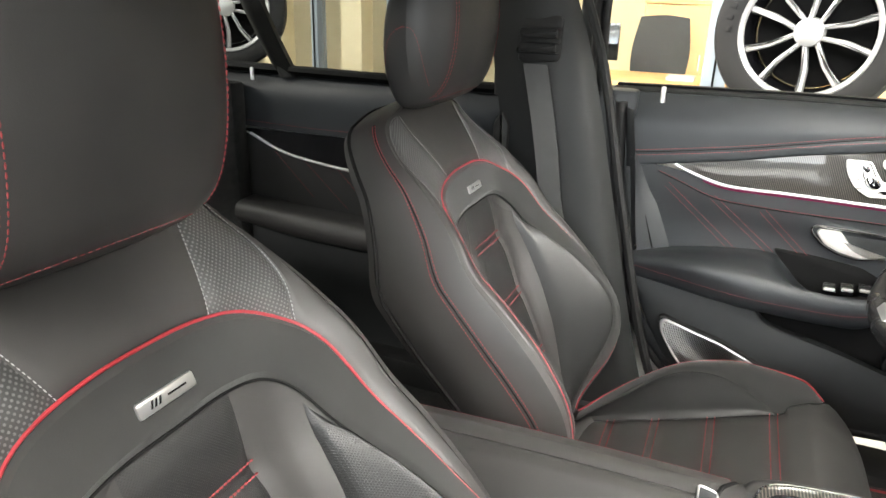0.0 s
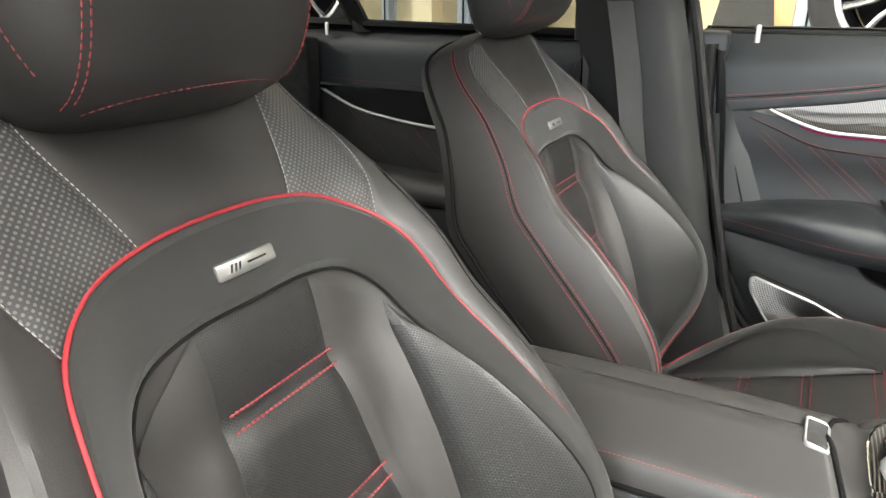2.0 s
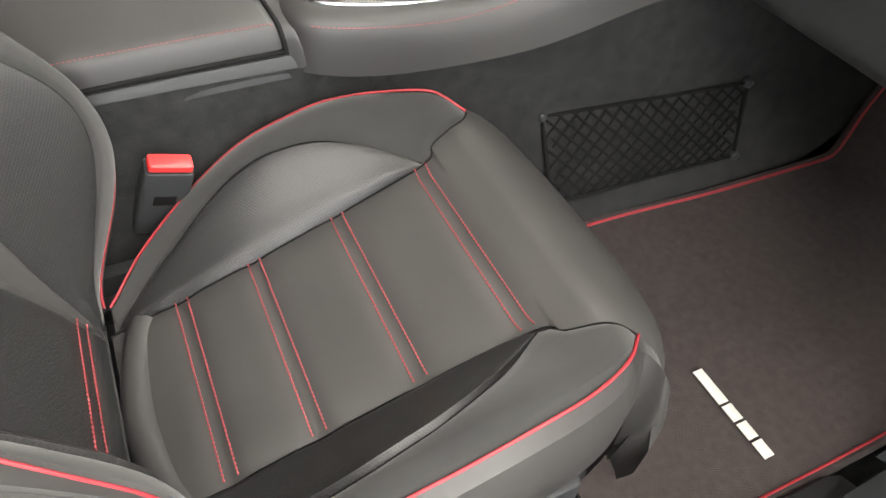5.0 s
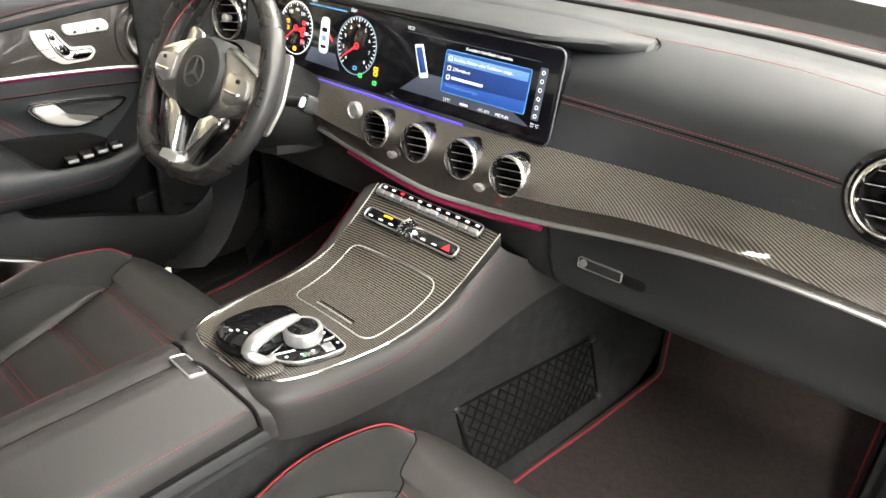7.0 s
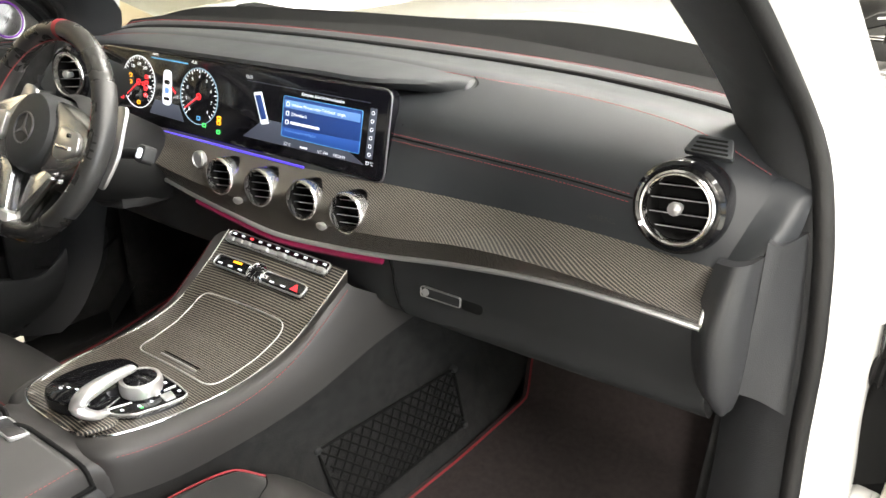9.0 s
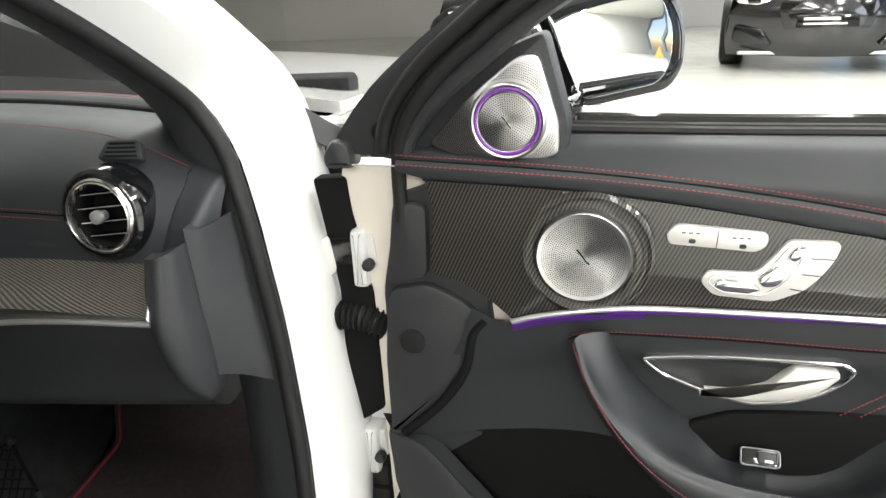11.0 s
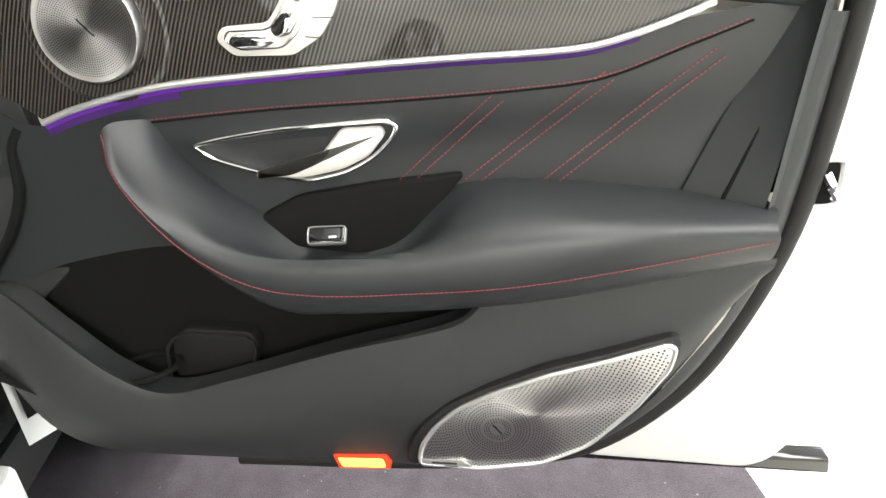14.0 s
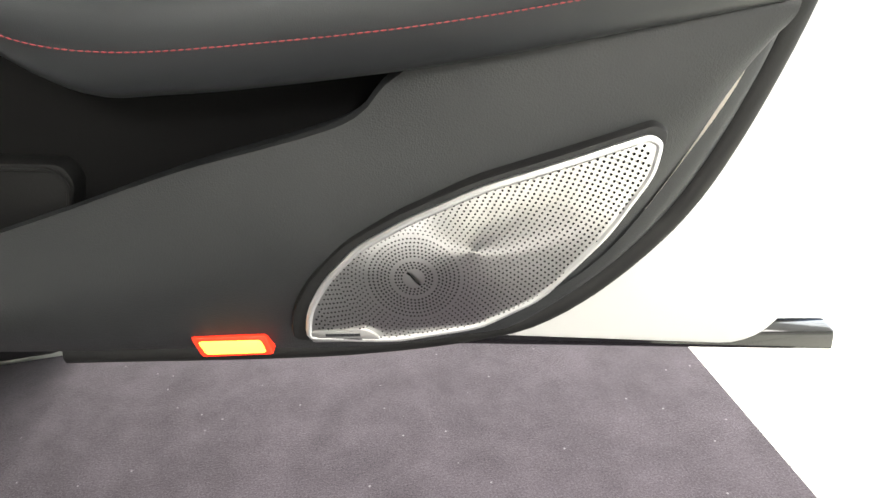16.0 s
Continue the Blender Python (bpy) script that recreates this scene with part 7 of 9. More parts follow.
# keys of the climate panel
CM = facing((0, 0.842, 0.824), (0, -0.56, 0.83), (0, 0.83, 0.56))
r1 = part("climate_keys", slab(round_outline(rect(-0.004, 0.045, 0.232, 0.024), 0.008, 4), 0.006, 0.0012, on(CM), top=0.004), GLOSS_BLACK, CON, "gloss black climate control row")
part("row_rim", frame_ring(round_outline(rect(-0.004, 0.045, 0.232, 0.024), 0.008, 4), 0.0016, 0.006, 0.0006, on(CM), top=0.006), SATIN, r1)
for k in range(11):
    x = -0.108 + 0.0208 * k
    part("toggle", slab(round_outline(rect(x, 0.040, 0.018, 0.008), 0.002, 3), 0.008, 0.002, on(CM), top=0.009 + (0.003 if k in (4, 6) else 0)), SATIN, r1)
    part("key_symbol", slab(round_outline(rect(x, 0.0515, 0.008, 0.004), 0.001, 2), 0.0005, 0.0001, on(CM), top=0.0046), E_RED if k == 2 else E_WHITE, r1)
r2 = part("audio_keys", slab(round_outline(rect(-0.004, -0.004, 0.206, 0.023), 0.009, 4), 0.006, 0.0012, on(CM), top=0.004), GLOSS_BLACK, CON, "gloss black key row with a clock")
part("row_rim", frame_ring(round_outline(rect(-0.004, -0.004, 0.206, 0.023), 0.009, 4), 0.0016, 0.006, 0.0006, on(CM), top=0.006), SATIN, r2)
for x, mt in ((-0.092, E_WHITE), (-0.068, E_WHITE), (-0.044, E_WHITE), (0.030, E_WHITE), (0.054, E_WHITE)):
    part("key_symbol", slab(round_outline(rect(x, -0.008, 0.010, 0.003), 0.001, 2), 0.0005, 0.0001, on(CM), top=0.0046), mt, r2)
part("key_symbol", slab(rect(-0.058, 0.002, 0.020, 0.004), 0.0005, 0.0001, on(CM), top=0.0046), E_AMBER, r2)
part("hazard_key", slab([(0.070, -0.009), (0.086, -0.009), (0.078, 0.003)], 0.0006, 0.0001, on(CM), top=0.0048), E_RED, r2, "red hazard light key")
ckm = CM @ Matrix.Translation((-0.006, -0.004, 0))
ck = part("clock", revolve([(0.0185, 0.0), (0.0185, 0.010), (0.0165, 0.0125), (0.0150, 0.009), (0.0, 0.009)], ckm, 40), CHROME, CON, "small analogue clock in a chrome ring")
part("clock_face", revolve([(0.0150, 0.0094), (0.0, 0.0094)], ckm, 32), GLOSS_BLACK, ck)
for i in range(12):
    a = 2 * math.pi * i / 12
    c, s_ = math.cos(a), math.sin(a)
    part("hour_mark", slab([(c * 0.0105 - s_ * 0.0005, s_ * 0.0105 + c * 0.0005), (c * 0.0105 + s_ * 0.0005, s_ * 0.0105 - c * 0.0005), (c * 0.0138 + s_ * 0.0005, s_ * 0.0138 - c * 0.0005), (c * 0.0138 - s_ * 0.0005, s_ * 0.0138 + c * 0.0005)], 0.0003, 0.00005, on(ckm), top=0.0098), SATIN, ck)
for a, l in ((radians(18), 0.009), (radians(-95), 0.0125)):
    c, s_ = math.cos(a), math.sin(a)
    part("clock_finger", slab([(-s_ * 0.0006, c * 0.0006), (s_ * 0.0006, -c * 0.0006), (c * l + s_ * 0.0003, s_ * l - c * 0.0003), (c * l - s_ * 0.0003, s_ * l + c * 0.0003)], 0.0003, 0.00005, on(ckm), top=0.0102), CHROME, ck)

# ---- steering wheel ----
WHEEL_HIDE = leather_mat("polished wheel leather", (0.020, 0.0195, 0.019), 0.27, 0.60)
SPOKE = noisy(material("polished silver spoke", (0.60, 0.595, 0.59), 0.20, 1.0), 30, 0.05)
WHEEL = thing("steering_wheel", "black leather steering wheel with red centre mark and silver spokes", "steering wheel")
_ta = radians(27)
WM = facing((-0.372, 0.712, 1.018), (0, -math.cos(_ta), math.sin(_ta)), (0, math.sin(_ta), math.cos(_ta)))
wpt = lambda a, b, h=0.0: np.array(WM @ Vector((a, b, h)))
rim_w = []
for k in range(96):
    a = 2 * math.pi * k / 96
    x, y = 0.163 * math.cos(a), 0.176 * math.sin(a)
    if y < -0.150:
        y = -0.150 - (abs(y) - 0.150) * 0.35
    rim_w.append(wpt(x, y, -0.012 * (abs(x) / 0.17) ** 2 + 0.006))
part("rim", tube(np.array(rim_w), 0.0165, 16, closed=True, flat=1.15, up=(0, -math.cos(_ta), math.sin(_ta))), WHEEL_HIDE, WHEEL, "leather wheel rim with perforated grips")
rimp = lambda a, k=1.0: wpt(k * 0.163 * math.cos(a), k * 0.176 * math.sin(a), -0.012 * math.cos(a) ** 2 + 0.006)
for a0, a1 in ((-0.62, 0.62), (math.pi - 0.62, math.pi + 0.62)):
    g = np.array([rimp(a) for a in np.linspace(a0, a1, 34)])
    part("grip", tube(g, 0.0172, 16, flat=1.15, up=(0, -math.cos(_ta), math.sin(_ta))), holes_mat("perforated grip leather", (0.022, 0.022, 0.022), 0.36, 0.004, 0.3), WHEEL, "perforated leather grip")
part("centre_mark", tube(np.array([rimp(a) for a in np.linspace(math.pi / 2 - 0.035, math.pi / 2 + 0.035, 6)]), 0.0170, 16, flat=1.15, up=(0, -math.cos(_ta), math.sin(_ta))), RED_PIPE, WHEEL, "red centre mark")
for a0, a1 in ((0.3, math.pi - 0.3), (math.pi - 0.7, math.pi + 0.8), (-0.8, 0.7)):
    part("red_stitching", stitches(np.array([wpt(0.1455 * math.cos(a), 0.1585 * math.sin(a), 0.006) for a in np.linspace(a0, a1, 90)]), 0.004, 0.0016, 0.0014), RED_THREAD, WHEEL)
hub_o = ellipse(0, 0.002, 0.064, 0.068, 44)
hub = part("airbag_cover", slab(hub_o, 0.07, 0.020, on(WM), top=0.022), PLASTIC, WHEEL, "dark padded airbag cover")
part("hub_emblem", frame_ring(ellipse(0, 0.004, 0.027, 0.027, 36), 0.0028, 0.003, 0.0008, on(WM), top=0.0245), ALU_DARK, hub)
for k in range(3):
    a = math.pi / 2 + 2 * math.pi * k / 3
    part("emblem_ray", slab([(0.0035 * -math.sin(a), 0.004 + 0.0035 * math.cos(a)), (0.025 * math.cos(a), 0.004 + 0.025 * math.sin(a)), (0.0035 * math.sin(a), 0.004 - 0.0035 * math.cos(a))], 0.002, 0.0003, on(WM), top=0.0240), ALU_DARK, hub)
for sg in (1, -1):
    part("spoke", slab(round_outline([(sg * 0.040, 0.064), (sg * 0.078, 0.054), (sg * 0.150, 0.030), (sg * 0.156, -0.020), (sg * 0.118, -0.044), (sg * 0.070, -0.060), (sg * 0.044, -0.056)], 0.012, 5), 0.03, 0.008, on(WM), top=0.008), SPOKE, WHEEL, "polished silver spoke with keys")
    part("key_pad", slab(round_outline([(sg * 0.078, 0.026), (sg * 0.136, 0.018), (sg * 0.142, -0.012), (sg * 0.100, -0.030), (sg * 0.078, -0.024)], 0.012, 5), 0.006, 0.003, on(WM), top=0.014), ALU, WHEEL, "grey key pad")
    part("thumb_roller", slab(round_outline(rect(sg * 0.108, -0.008, 0.038, 0.008), 0.003, 3), 0.006, 0.003, on(WM), top=0.0195), CHROME, WHEEL)
    part("thumb_key", slab(round_outline(rect(sg * 0.112, 0.012, 0.010, 0.007), 0.002, 3), 0.004, 0.001, on(WM), top=0.0160), GLOSS_BLACK, WHEEL)
    part("lower_spoke", slab(round_outline([(sg * 0.026, -0.064), (sg * 0.066, -0.046), (sg * 0.092, -0.058), (sg * 0.070, -0.096), (sg * 0.036, -0.146), (sg * 0.008, -0.146), (sg * 0.016, -0.118)], 0.010, 5), 0.02, 0.008, on(WM), top=0.008), SPOKE, WHEEL, "polished silver lower spoke")
    part("paddle", slab(round_outline([(sg * 0.105, 0.075), (sg * 0.150, 0.085), (sg * 0.165, 0.0), (sg * 0.150, -0.060), (sg * 0.110, -0.040)], 0.015, 4), 0.006, 0.002, on(WM), top=-0.038), ALU, WHEEL, "silver shift paddle")
    part("paddle_arm", slab(rect(sg * 0.08, 0.0, 0.08, 0.03), 0.006, 0.002, on(WM), top=-0.040), PLASTIC, WHEEL)
part("lower_clasp", slab(round_outline([(-0.026, -0.134), (0.026, -0.134), (0.034, -0.168), (-0.034, -0.168)], 0.004, 3), 0.03, 0.005, on(WM), top=0.021), SATIN, WHEEL, "silver clasp on the lower rim")
part("writing_bar", slab(rect(0, -0.152, 0.030, 0.005), 0.0005, 0.0001, on(WM), top=0.0214), PLASTIC_GREY, WHEEL)
part("column_shroud", joined(revolve([(0.075, -0.03), (0.085, -0.05), (0.088, -0.10), (0.080, -0.22), (0.06, -0.26)], WM, 32)), RUBBER, WHEEL, "dark steering column shroud")
part("stalk", tube(np.array([wpt(0.06, 0.0, -0.085), wpt(0.13, 0.012, -0.075), wpt(0.175, 0.018, -0.070)]), 0.009, 10), PLASTIC, WHEEL, "dark control stalk")
part("stalk_tip", slab(round_outline(rect(0.188, 0.018, 0.024, 0.030), 0.008, 4), 0.022, 0.006, on(WM), top=-0.055), PLASTIC, WHEEL)
part("stalk_key", slab(round_outline(rect(0.189, 0.018, 0.012, 0.017), 0.004, 3), 0.004, 0.001, on(WM), top=-0.0535), E_WHITE, WHEEL)
part("column", box(-0.43, 0.80, 0.87, -0.31, 1.05, 0.965, 0.03), RUBBER, WHEEL)

# ---- cabin furniture ----
def footmat(sg):
    M = thing("floor_mat", "black velour floor mat edged in red", "floor mat", "floor mats")
    L = [(sg * 0.225, 0.62, 0.392), (sg * 0.232, 0.877, 0.402), (sg * 0.270, 1.06, 0.434), (sg * 0.300, 1.215, 0.466), (sg * 0.3065, 1.252, 0.4755), (sg * 0.306, 1.263, 0.486), (sg * 0.287, 1.316, 0.559), (sg * 0.285, 1.37, 0.66)]
    Rr = [(sg * 0.665, 0.62, 0.398), (sg * 0.672, 0.877, 0.408), (sg * 0.676, 1.06, 0.436), (sg * 0.678, 1.19, 0.464), (sg * 0.678, 1.252, 0.4755), (sg * 0.677, 1.263, 0.486), (sg * 0.675, 1.316, 0.559), (sg * 0.67, 1.37, 0.66)]
    part("mat_body", sheet(rails([L, Rr], 50, 12), (0, 0, -0.006)), MAT, M)
    for e in (L, Rr):
        part("red_edging", tube(curve_pts([(x, y, z + 0.002) for x, y, z in e], 60), 0.0026, 8), RED_PIPE, M, "red edging")
        part("dark_edging", tube(curve_pts([(x + (0.005 if x * sg < 0.5 else -0.005) * sg * -1, y, z + 0.001) for x, y, z in e], 60), 0.005, 8), MAT, M)
    if sg > 0:
        for k in range(4):
            part("writing_bar", slab(rect(0.0, 0.0, 0.022 if k else 0.05, 0.014), 0.002, 0.0005, on(pose(0.548 + 0.026 * k + (0.0 if k else -0.014), 0.842, 0.4105 + 0.0005 * k))), SILVER_KEY, M, "pale woven badge")
    return M


footmat(1)
footmat(-1)


def cargo_net():
    N = thing("storage_net", "black elastic storage net on the tunnel side", "storage net")
    A, B, C_, D_ = (np.array(q) for q in ((0.146, 0.802, 0.563), (0.216, 1.106, 0.590), (0.260, 1.084, 0.495), (0.212, 0.800, 0.455)))
    P = lambda u, v: (A * (1 - u) * (1 - v) + B * u * (1 - v) + C_ * u * v + D_ * (1 - u) * v) + np.array((0.010, 0, 0)) * math.sin(math.pi * u) * math.sin(math.pi * v)
    ring = np.array([P(u, 0) for u in np.linspace(0, 1, 16)] + [P(1, v) for v in np.linspace(0, 1, 8)][1:] + [P(u, 1) for u in np.linspace(1, 0, 16)][1:] + [P(0, v) for v in np.linspace(1, 0, 8)][1:-1])
    part("frame_cord", tube(ring, 0.0028, 8, closed=True), DARK, N, "black frame cord")
    strands = []
    n, r = 14, 0.40
    for k in range(-6, 20):
        for sgn in (1, -1):
            pts = []
            for v in np.linspace(0, 1, 9):
                u = k / n + (r * v if sgn > 0 else r * (1 - v))
                if 0 <= u <= 1:
                    pts.append(P(u, v) + np.array((0.0030 * sgn, 0, 0)))
            if len(pts) > 1:
                strands.append(tube(np.array(pts), 0.0018, 5))
    part("mesh", joined(*strands), DARK, N, "diamond mesh cords")
    for q in (A, B, C_, D_):
        part("hook", revolve([(0.007, -0.004), (0.007, 0.004), (0.004, 0.007), (0, 0.0075)], facing(q, (1, -0.2, 0.1)), 14), PLASTIC, N)
    return N


cargo_net()


def buckle(sg):
    Bk = thing("belt_buckle", "black seat belt buckle with a red release key", "belt buckle", "belt buckles")
    m = facing((sg * 0.158, 0.313, 0.640), (sg * 0.25, 0.30, 0.92), (0, 0.92, -0.3))
    o = round_outline(rect(0, 0, 0.026, 0.052), 0.006, 4)
    part("body", slab(o, 0.110, 0.004, on(m), top=-0.004), PLASTIC, Bk, "black buckle body")
    part("release_key", slab(round_outline(rect(0.002, 0, 0.020, 0.046), 0.004, 3), 0.008, 0.003, on(m), top=0.008), noisy(material("red plastic", (0.62, 0.03, 0.03), 0.4), 30, 0.1), Bk, "red release key")
    part("body_mark", slab(rect(0, 0, 0.016, 0.024), 0.001, 0.0002, lambda a, b, h: tuple(m @ Vector((0.0135 + h, b, -0.05 + a)))), DARK, Bk)
    part("stem", tube(np.array([m @ Vector((0, 0, -0.10)), m @ Vector((0, -0.01, -0.15)), m @ Vector((0.0, -0.03, -0.20))]), 0.010, 8), RUBBER, Bk)
    return Bk


buckle(1)
buckle(-1)
tagged(part("seat_rail", box(0.118, 0.10, 0.36, 0.160, 0.36, 0.50, 0.01), PLASTIC), "dark plastic seat rail cover", "seat rail")


PILLAR_TRIM = noisy(material("dark pillar plastic", (0.013, 0.0135, 0.0135), 0.55, spec=0.35), 12, 0.15, 0.3, 700, 0.05, 0.0006)


def pillar_b(sg, belt=True, dy=0.0):
    part("centre_pillar", sheet(rails([[(sg * 0.665, -0.14, 1.42), (sg * 0.690, -0.10, 1.20), (sg * 0.700, -0.06, 0.95), (sg * 0.705, 0.00, 0.62), (sg * 0.72, 0.02, 0.42)], [(sg * 0.650, -0.05, 1.42), (sg * 0.672, -0.01, 1.20), (sg * 0.684, 0.04, 0.95), (sg * 0.690, 0.12, 0.62), (sg * 0.70, 0.14, 0.42)], [(sg * 0.655, 0.01, 1.42), (sg * 0.682, 0.07, 1.20), (sg * 0.695, 0.13, 0.95), (sg * 0.700, 0.21, 0.62), (sg * 0.71, 0.26, 0.42)], [(sg * 0.68, 0.03, 1.42), (sg * 0.712, 0.105, 1.20), (sg * 0.728, 0.165, 0.95), (sg * 0.735, 0.245, 0.62), (sg * 0.75, 0.30, 0.42)]], 40, 22)), PILLAR_TRIM, CAR, "dark grey centre pillar trim").location.y = dy
    part("pillar_seal", tube(curve_pts([(sg * 0.69, 0.045, 1.42), (sg * 0.722, 0.122, 1.20), (sg * 0.738, 0.180, 0.95), (sg * 0.745, 0.262, 0.62), (sg * 0.75, 0.32, 0.45)], 40), 0.010, 8), RUBBER, CAR).location.y = dy
    if not belt:
        return
    bt = thing("seat_belt", "grey seat belt with a black height adjuster", "seat belt", "seat belts")
    P = rails([[(sg * 0.650, -0.022, 1.19), (sg * 0.652, 0.008, 1.05), (sg * 0.655, 0.035, 0.90), (sg * 0.650, 0.075, 0.75), (sg * 0.64, 0.11, 0.55)], [(sg * 0.653, 0.026, 1.19), (sg * 0.657, 0.056, 1.05), (sg * 0.660, 0.080, 0.90), (sg * 0.655, 0.118, 0.75), (sg * 0.645, 0.15, 0.55)]], 30, 4)
    part("webbing", sheet(P, (sg * 0.003, 0, 0)), noisy(material("grey belt webbing", (0.036, 0.036, 0.035), 0.6), 40, 0.15, 0.3, 900), bt, "grey woven webbing")
    gd = part("belt_guide", slab(round_outline([(-0.042, 1.190), (0.046, 1.195), (0.050, 1.285), (-0.036, 1.285)], 0.014, 5), 0.035, 0.010, lambda a, b, h: (sg * (0.665 - h), a, b)), RUBBER, bt, "black belt height adjuster")
    for zb in (1.222, 1.250):
        part("adjuster_rib", slab(round_outline(rect(0.006, zb, 0.080, 0.020), 0.006, 4), 0.03, 0.006, lambda a, b, h: (sg * (0.645 - h), a, b)), RUBBER, gd)
    part("guide_slot", slab(round_outline(rect(0.0, 1.215, 0.085, 0.012), 0.004, 3), 0.004, 0.001, lambda a, b, h: (sg * (0.665 - h), a, b), top=0.003), DARK, gd)
    part("pillar_strap", slab(round_outline([(-0.085, 0.92), (-0.062, 0.90), (-0.055, 1.06), (-0.072, 1.09), (-0.092, 1.06)], 0.010, 4), 0.03, 0.008, lambda a, b, h: (sg * (0.682 - h), a, b)), RUBBER, CAR)


pillar_b(-1)
# out of view on this side; added to shade the headrest from the window
pillar_b(1, False, -0.05)
part("edge_seal", tube(curve_pts([(-0.752, 0.10, 0.44), (-0.752, 0.095, 0.80), (-0.745, 0.085, 1.00), (-0.735, 0.07, 1.13)], 40), 0.024, 10), RUBBER, CAR, "black door edge seal")


def rear_door(sg):
    D = thing("rear_door", "closed rear car door with dark leather lining and silver strip", "car door", "rear doors")
    X = -0.775
    pt = lambda pts, d: [(sg * -1 * (X + d), y, z) for y, z in pts] if sg > 0 else [(X + d, y, z) for y, z in pts]
    part("lining", sheet(rails([pt([(-0.06, 1.110), (-0.39, 1.112), (-0.68, 1.108), (-1.10, 1.112)], -0.02), pt([(-0.06, 1.07), (-0.39, 1.07), (-0.68, 1.07), (-1.10, 1.08)], 0.012), pt([(-0.06, 0.985), (-0.39, 0.975), (-0.68, 0.972), (-1.10, 0.985)], 0.016)], 40, 12)), LEATHER_PAD, D, "black leather upper rear door pad")
    part("red_stitching", stitches(curve_pts(pt([(-0.06, 1.00), (-0.39, 0.990), (-0.68, 0.987), (-1.10, 1.0)], 0.018), 160), 0.0042, 0.0016, 0.0007), RED_THREAD, D)
    low = [(-0.795, 0.956), (-0.70, 0.918), (-0.60, 0.900), (-0.471, 0.888), (-0.30, 0.882), (-0.06, 0.880)]
    part("trim_panel", sheet(rails([pt([(-0.83, 0.968), (-0.66, 0.970), (-0.45, 0.972), (-0.06, 0.978)], 0.014), pt(low, 0.016)], 40, 8)), GLOSS_BLACK, D, "gloss dark rear door trim")
    part("silver_strip", tube(curve_pts(pt(low, 0.018), 60), 0.004, 8), SATIN, D, "satin silver strip")
    part("middle_panel", sheet(rails([pt([(-1.10, 0.98), (-0.83, 0.958), (-0.70, 0.915), (-0.471, 0.885), (-0.06, 0.877)], 0.010), pt([(-1.10, 0.78), (-0.80, 0.78), (-0.60, 0.77), (-0.471, 0.765), (-0.06, 0.76)], 0.012)], 40, 10)), LEATHER, D, "black leather rear door panel")
    for a, b in (((-0.72, 0.915), (-0.60, 0.80)), ((-0.63, 0.90), (-0.50, 0.785)), ((-0.53, 0.888), (-0.41, 0.775))):
        part("red_stitching", stitches(curve_pts(pt([a, b], 0.016), 50), 0.004, 0.0014, 0.0010), RED_THREAD, D)
    part("armrest", sheet(rails([pt([(-0.80, 0.785), (-0.6, 0.775), (-0.35, 0.77), (-0.06, 0.77)], 0.012), pt([(-0.80, 0.78), (-0.6, 0.77), (-0.35, 0.765), (-0.06, 0.765)], 0.085), pt([(-0.80, 0.74), (-0.6, 0.72), (-0.35, 0.715), (-0.06, 0.715)], 0.095), pt([(-0.80, 0.70), (-0.6, 0.68), (-0.35, 0.68), (-0.06, 0.68)], 0.02)], 40, 18)), LEATHER, D, "padded rear door armrest")
    part("lower_panel", sheet(rails([pt([(-1.0, 0.78), (-0.6, 0.70), (-0.06, 0.69)], 0.02), pt([(-1.0, 0.5), (-0.6, 0.42), (-0.06, 0.40)], 0.04)], 20, 6)), PLASTIC, D, "dark plastic lower panel")
    part("shell", sheet(rails([pt([(-0.04, 1.115), (-0.5, 1.118), (-1.15, 1.12)], -0.03), pt([(-0.04, 0.8), (-0.5, 0.8), (-1.15, 0.8)], -0.13), pt([(-0.04, 0.38), (-0.5, 0.38), (-1.0, 0.42)], -0.10)], 20, 12)), PAINT, D, "white painted rear door skin")
    part("quarter_post", sheet(rails([pt([(-0.660, 1.105), (-0.715, 1.20), (-0.775, 1.32), (-0.80, 1.40)], -0.012), pt([(-0.688, 1.105), (-0.748, 1.20), (-0.80, 1.30), (-0.83, 1.40)], 0.004), pt([(-0.715, 1.105), (-0.775, 1.20), (-0.83, 1.30), (-0.86, 1.40)], -0.012)], 20, 10), (-0.015, 0, 0)), RUBBER, D, "black quarter window post")
    part("belt_seal", tube(curve_pts(pt([(-0.04, 1.117), (-0.5, 1.120), (-1.15, 1.124)], -0.018), 30), 0.014, 8), RUBBER, D, "black window seal")
    part("window_pane", sheet(rails([pt([(-0.10, 1.11), (-0.6, 1.11), (-1.26, 1.12)], -0.006), pt([(-0.11, 1.25), (-0.6, 1.26), (-1.20, 1.22)], 0.06), pt([(-0.16, 1.36), (-0.6, 1.41), (-1.05, 1.34)], 0.13)], 12, 8)), TINT, D, "tinted side glass")
    part("window_frame", tube(curve_pts(pt([(-0.10, 1.11), (-0.12, 1.30), (-0.25, 1.40), (-0.6, 1.42), (-1.0, 1.36), (-1.25, 1.20), (-1.28, 1.12)], 0.0), 50), 0.022, 8), RUBBER, D)
    part("lock_pin", revolve([(0.005, -0.01), (0.005, 0.018), (0.0035, 0.021), (0, 0.0215)], pose(sg * -1 * X if sg > 0 else X + 0.012, -0.781, 1.105), 12), SATIN, D, "slim lock pin")
    return D


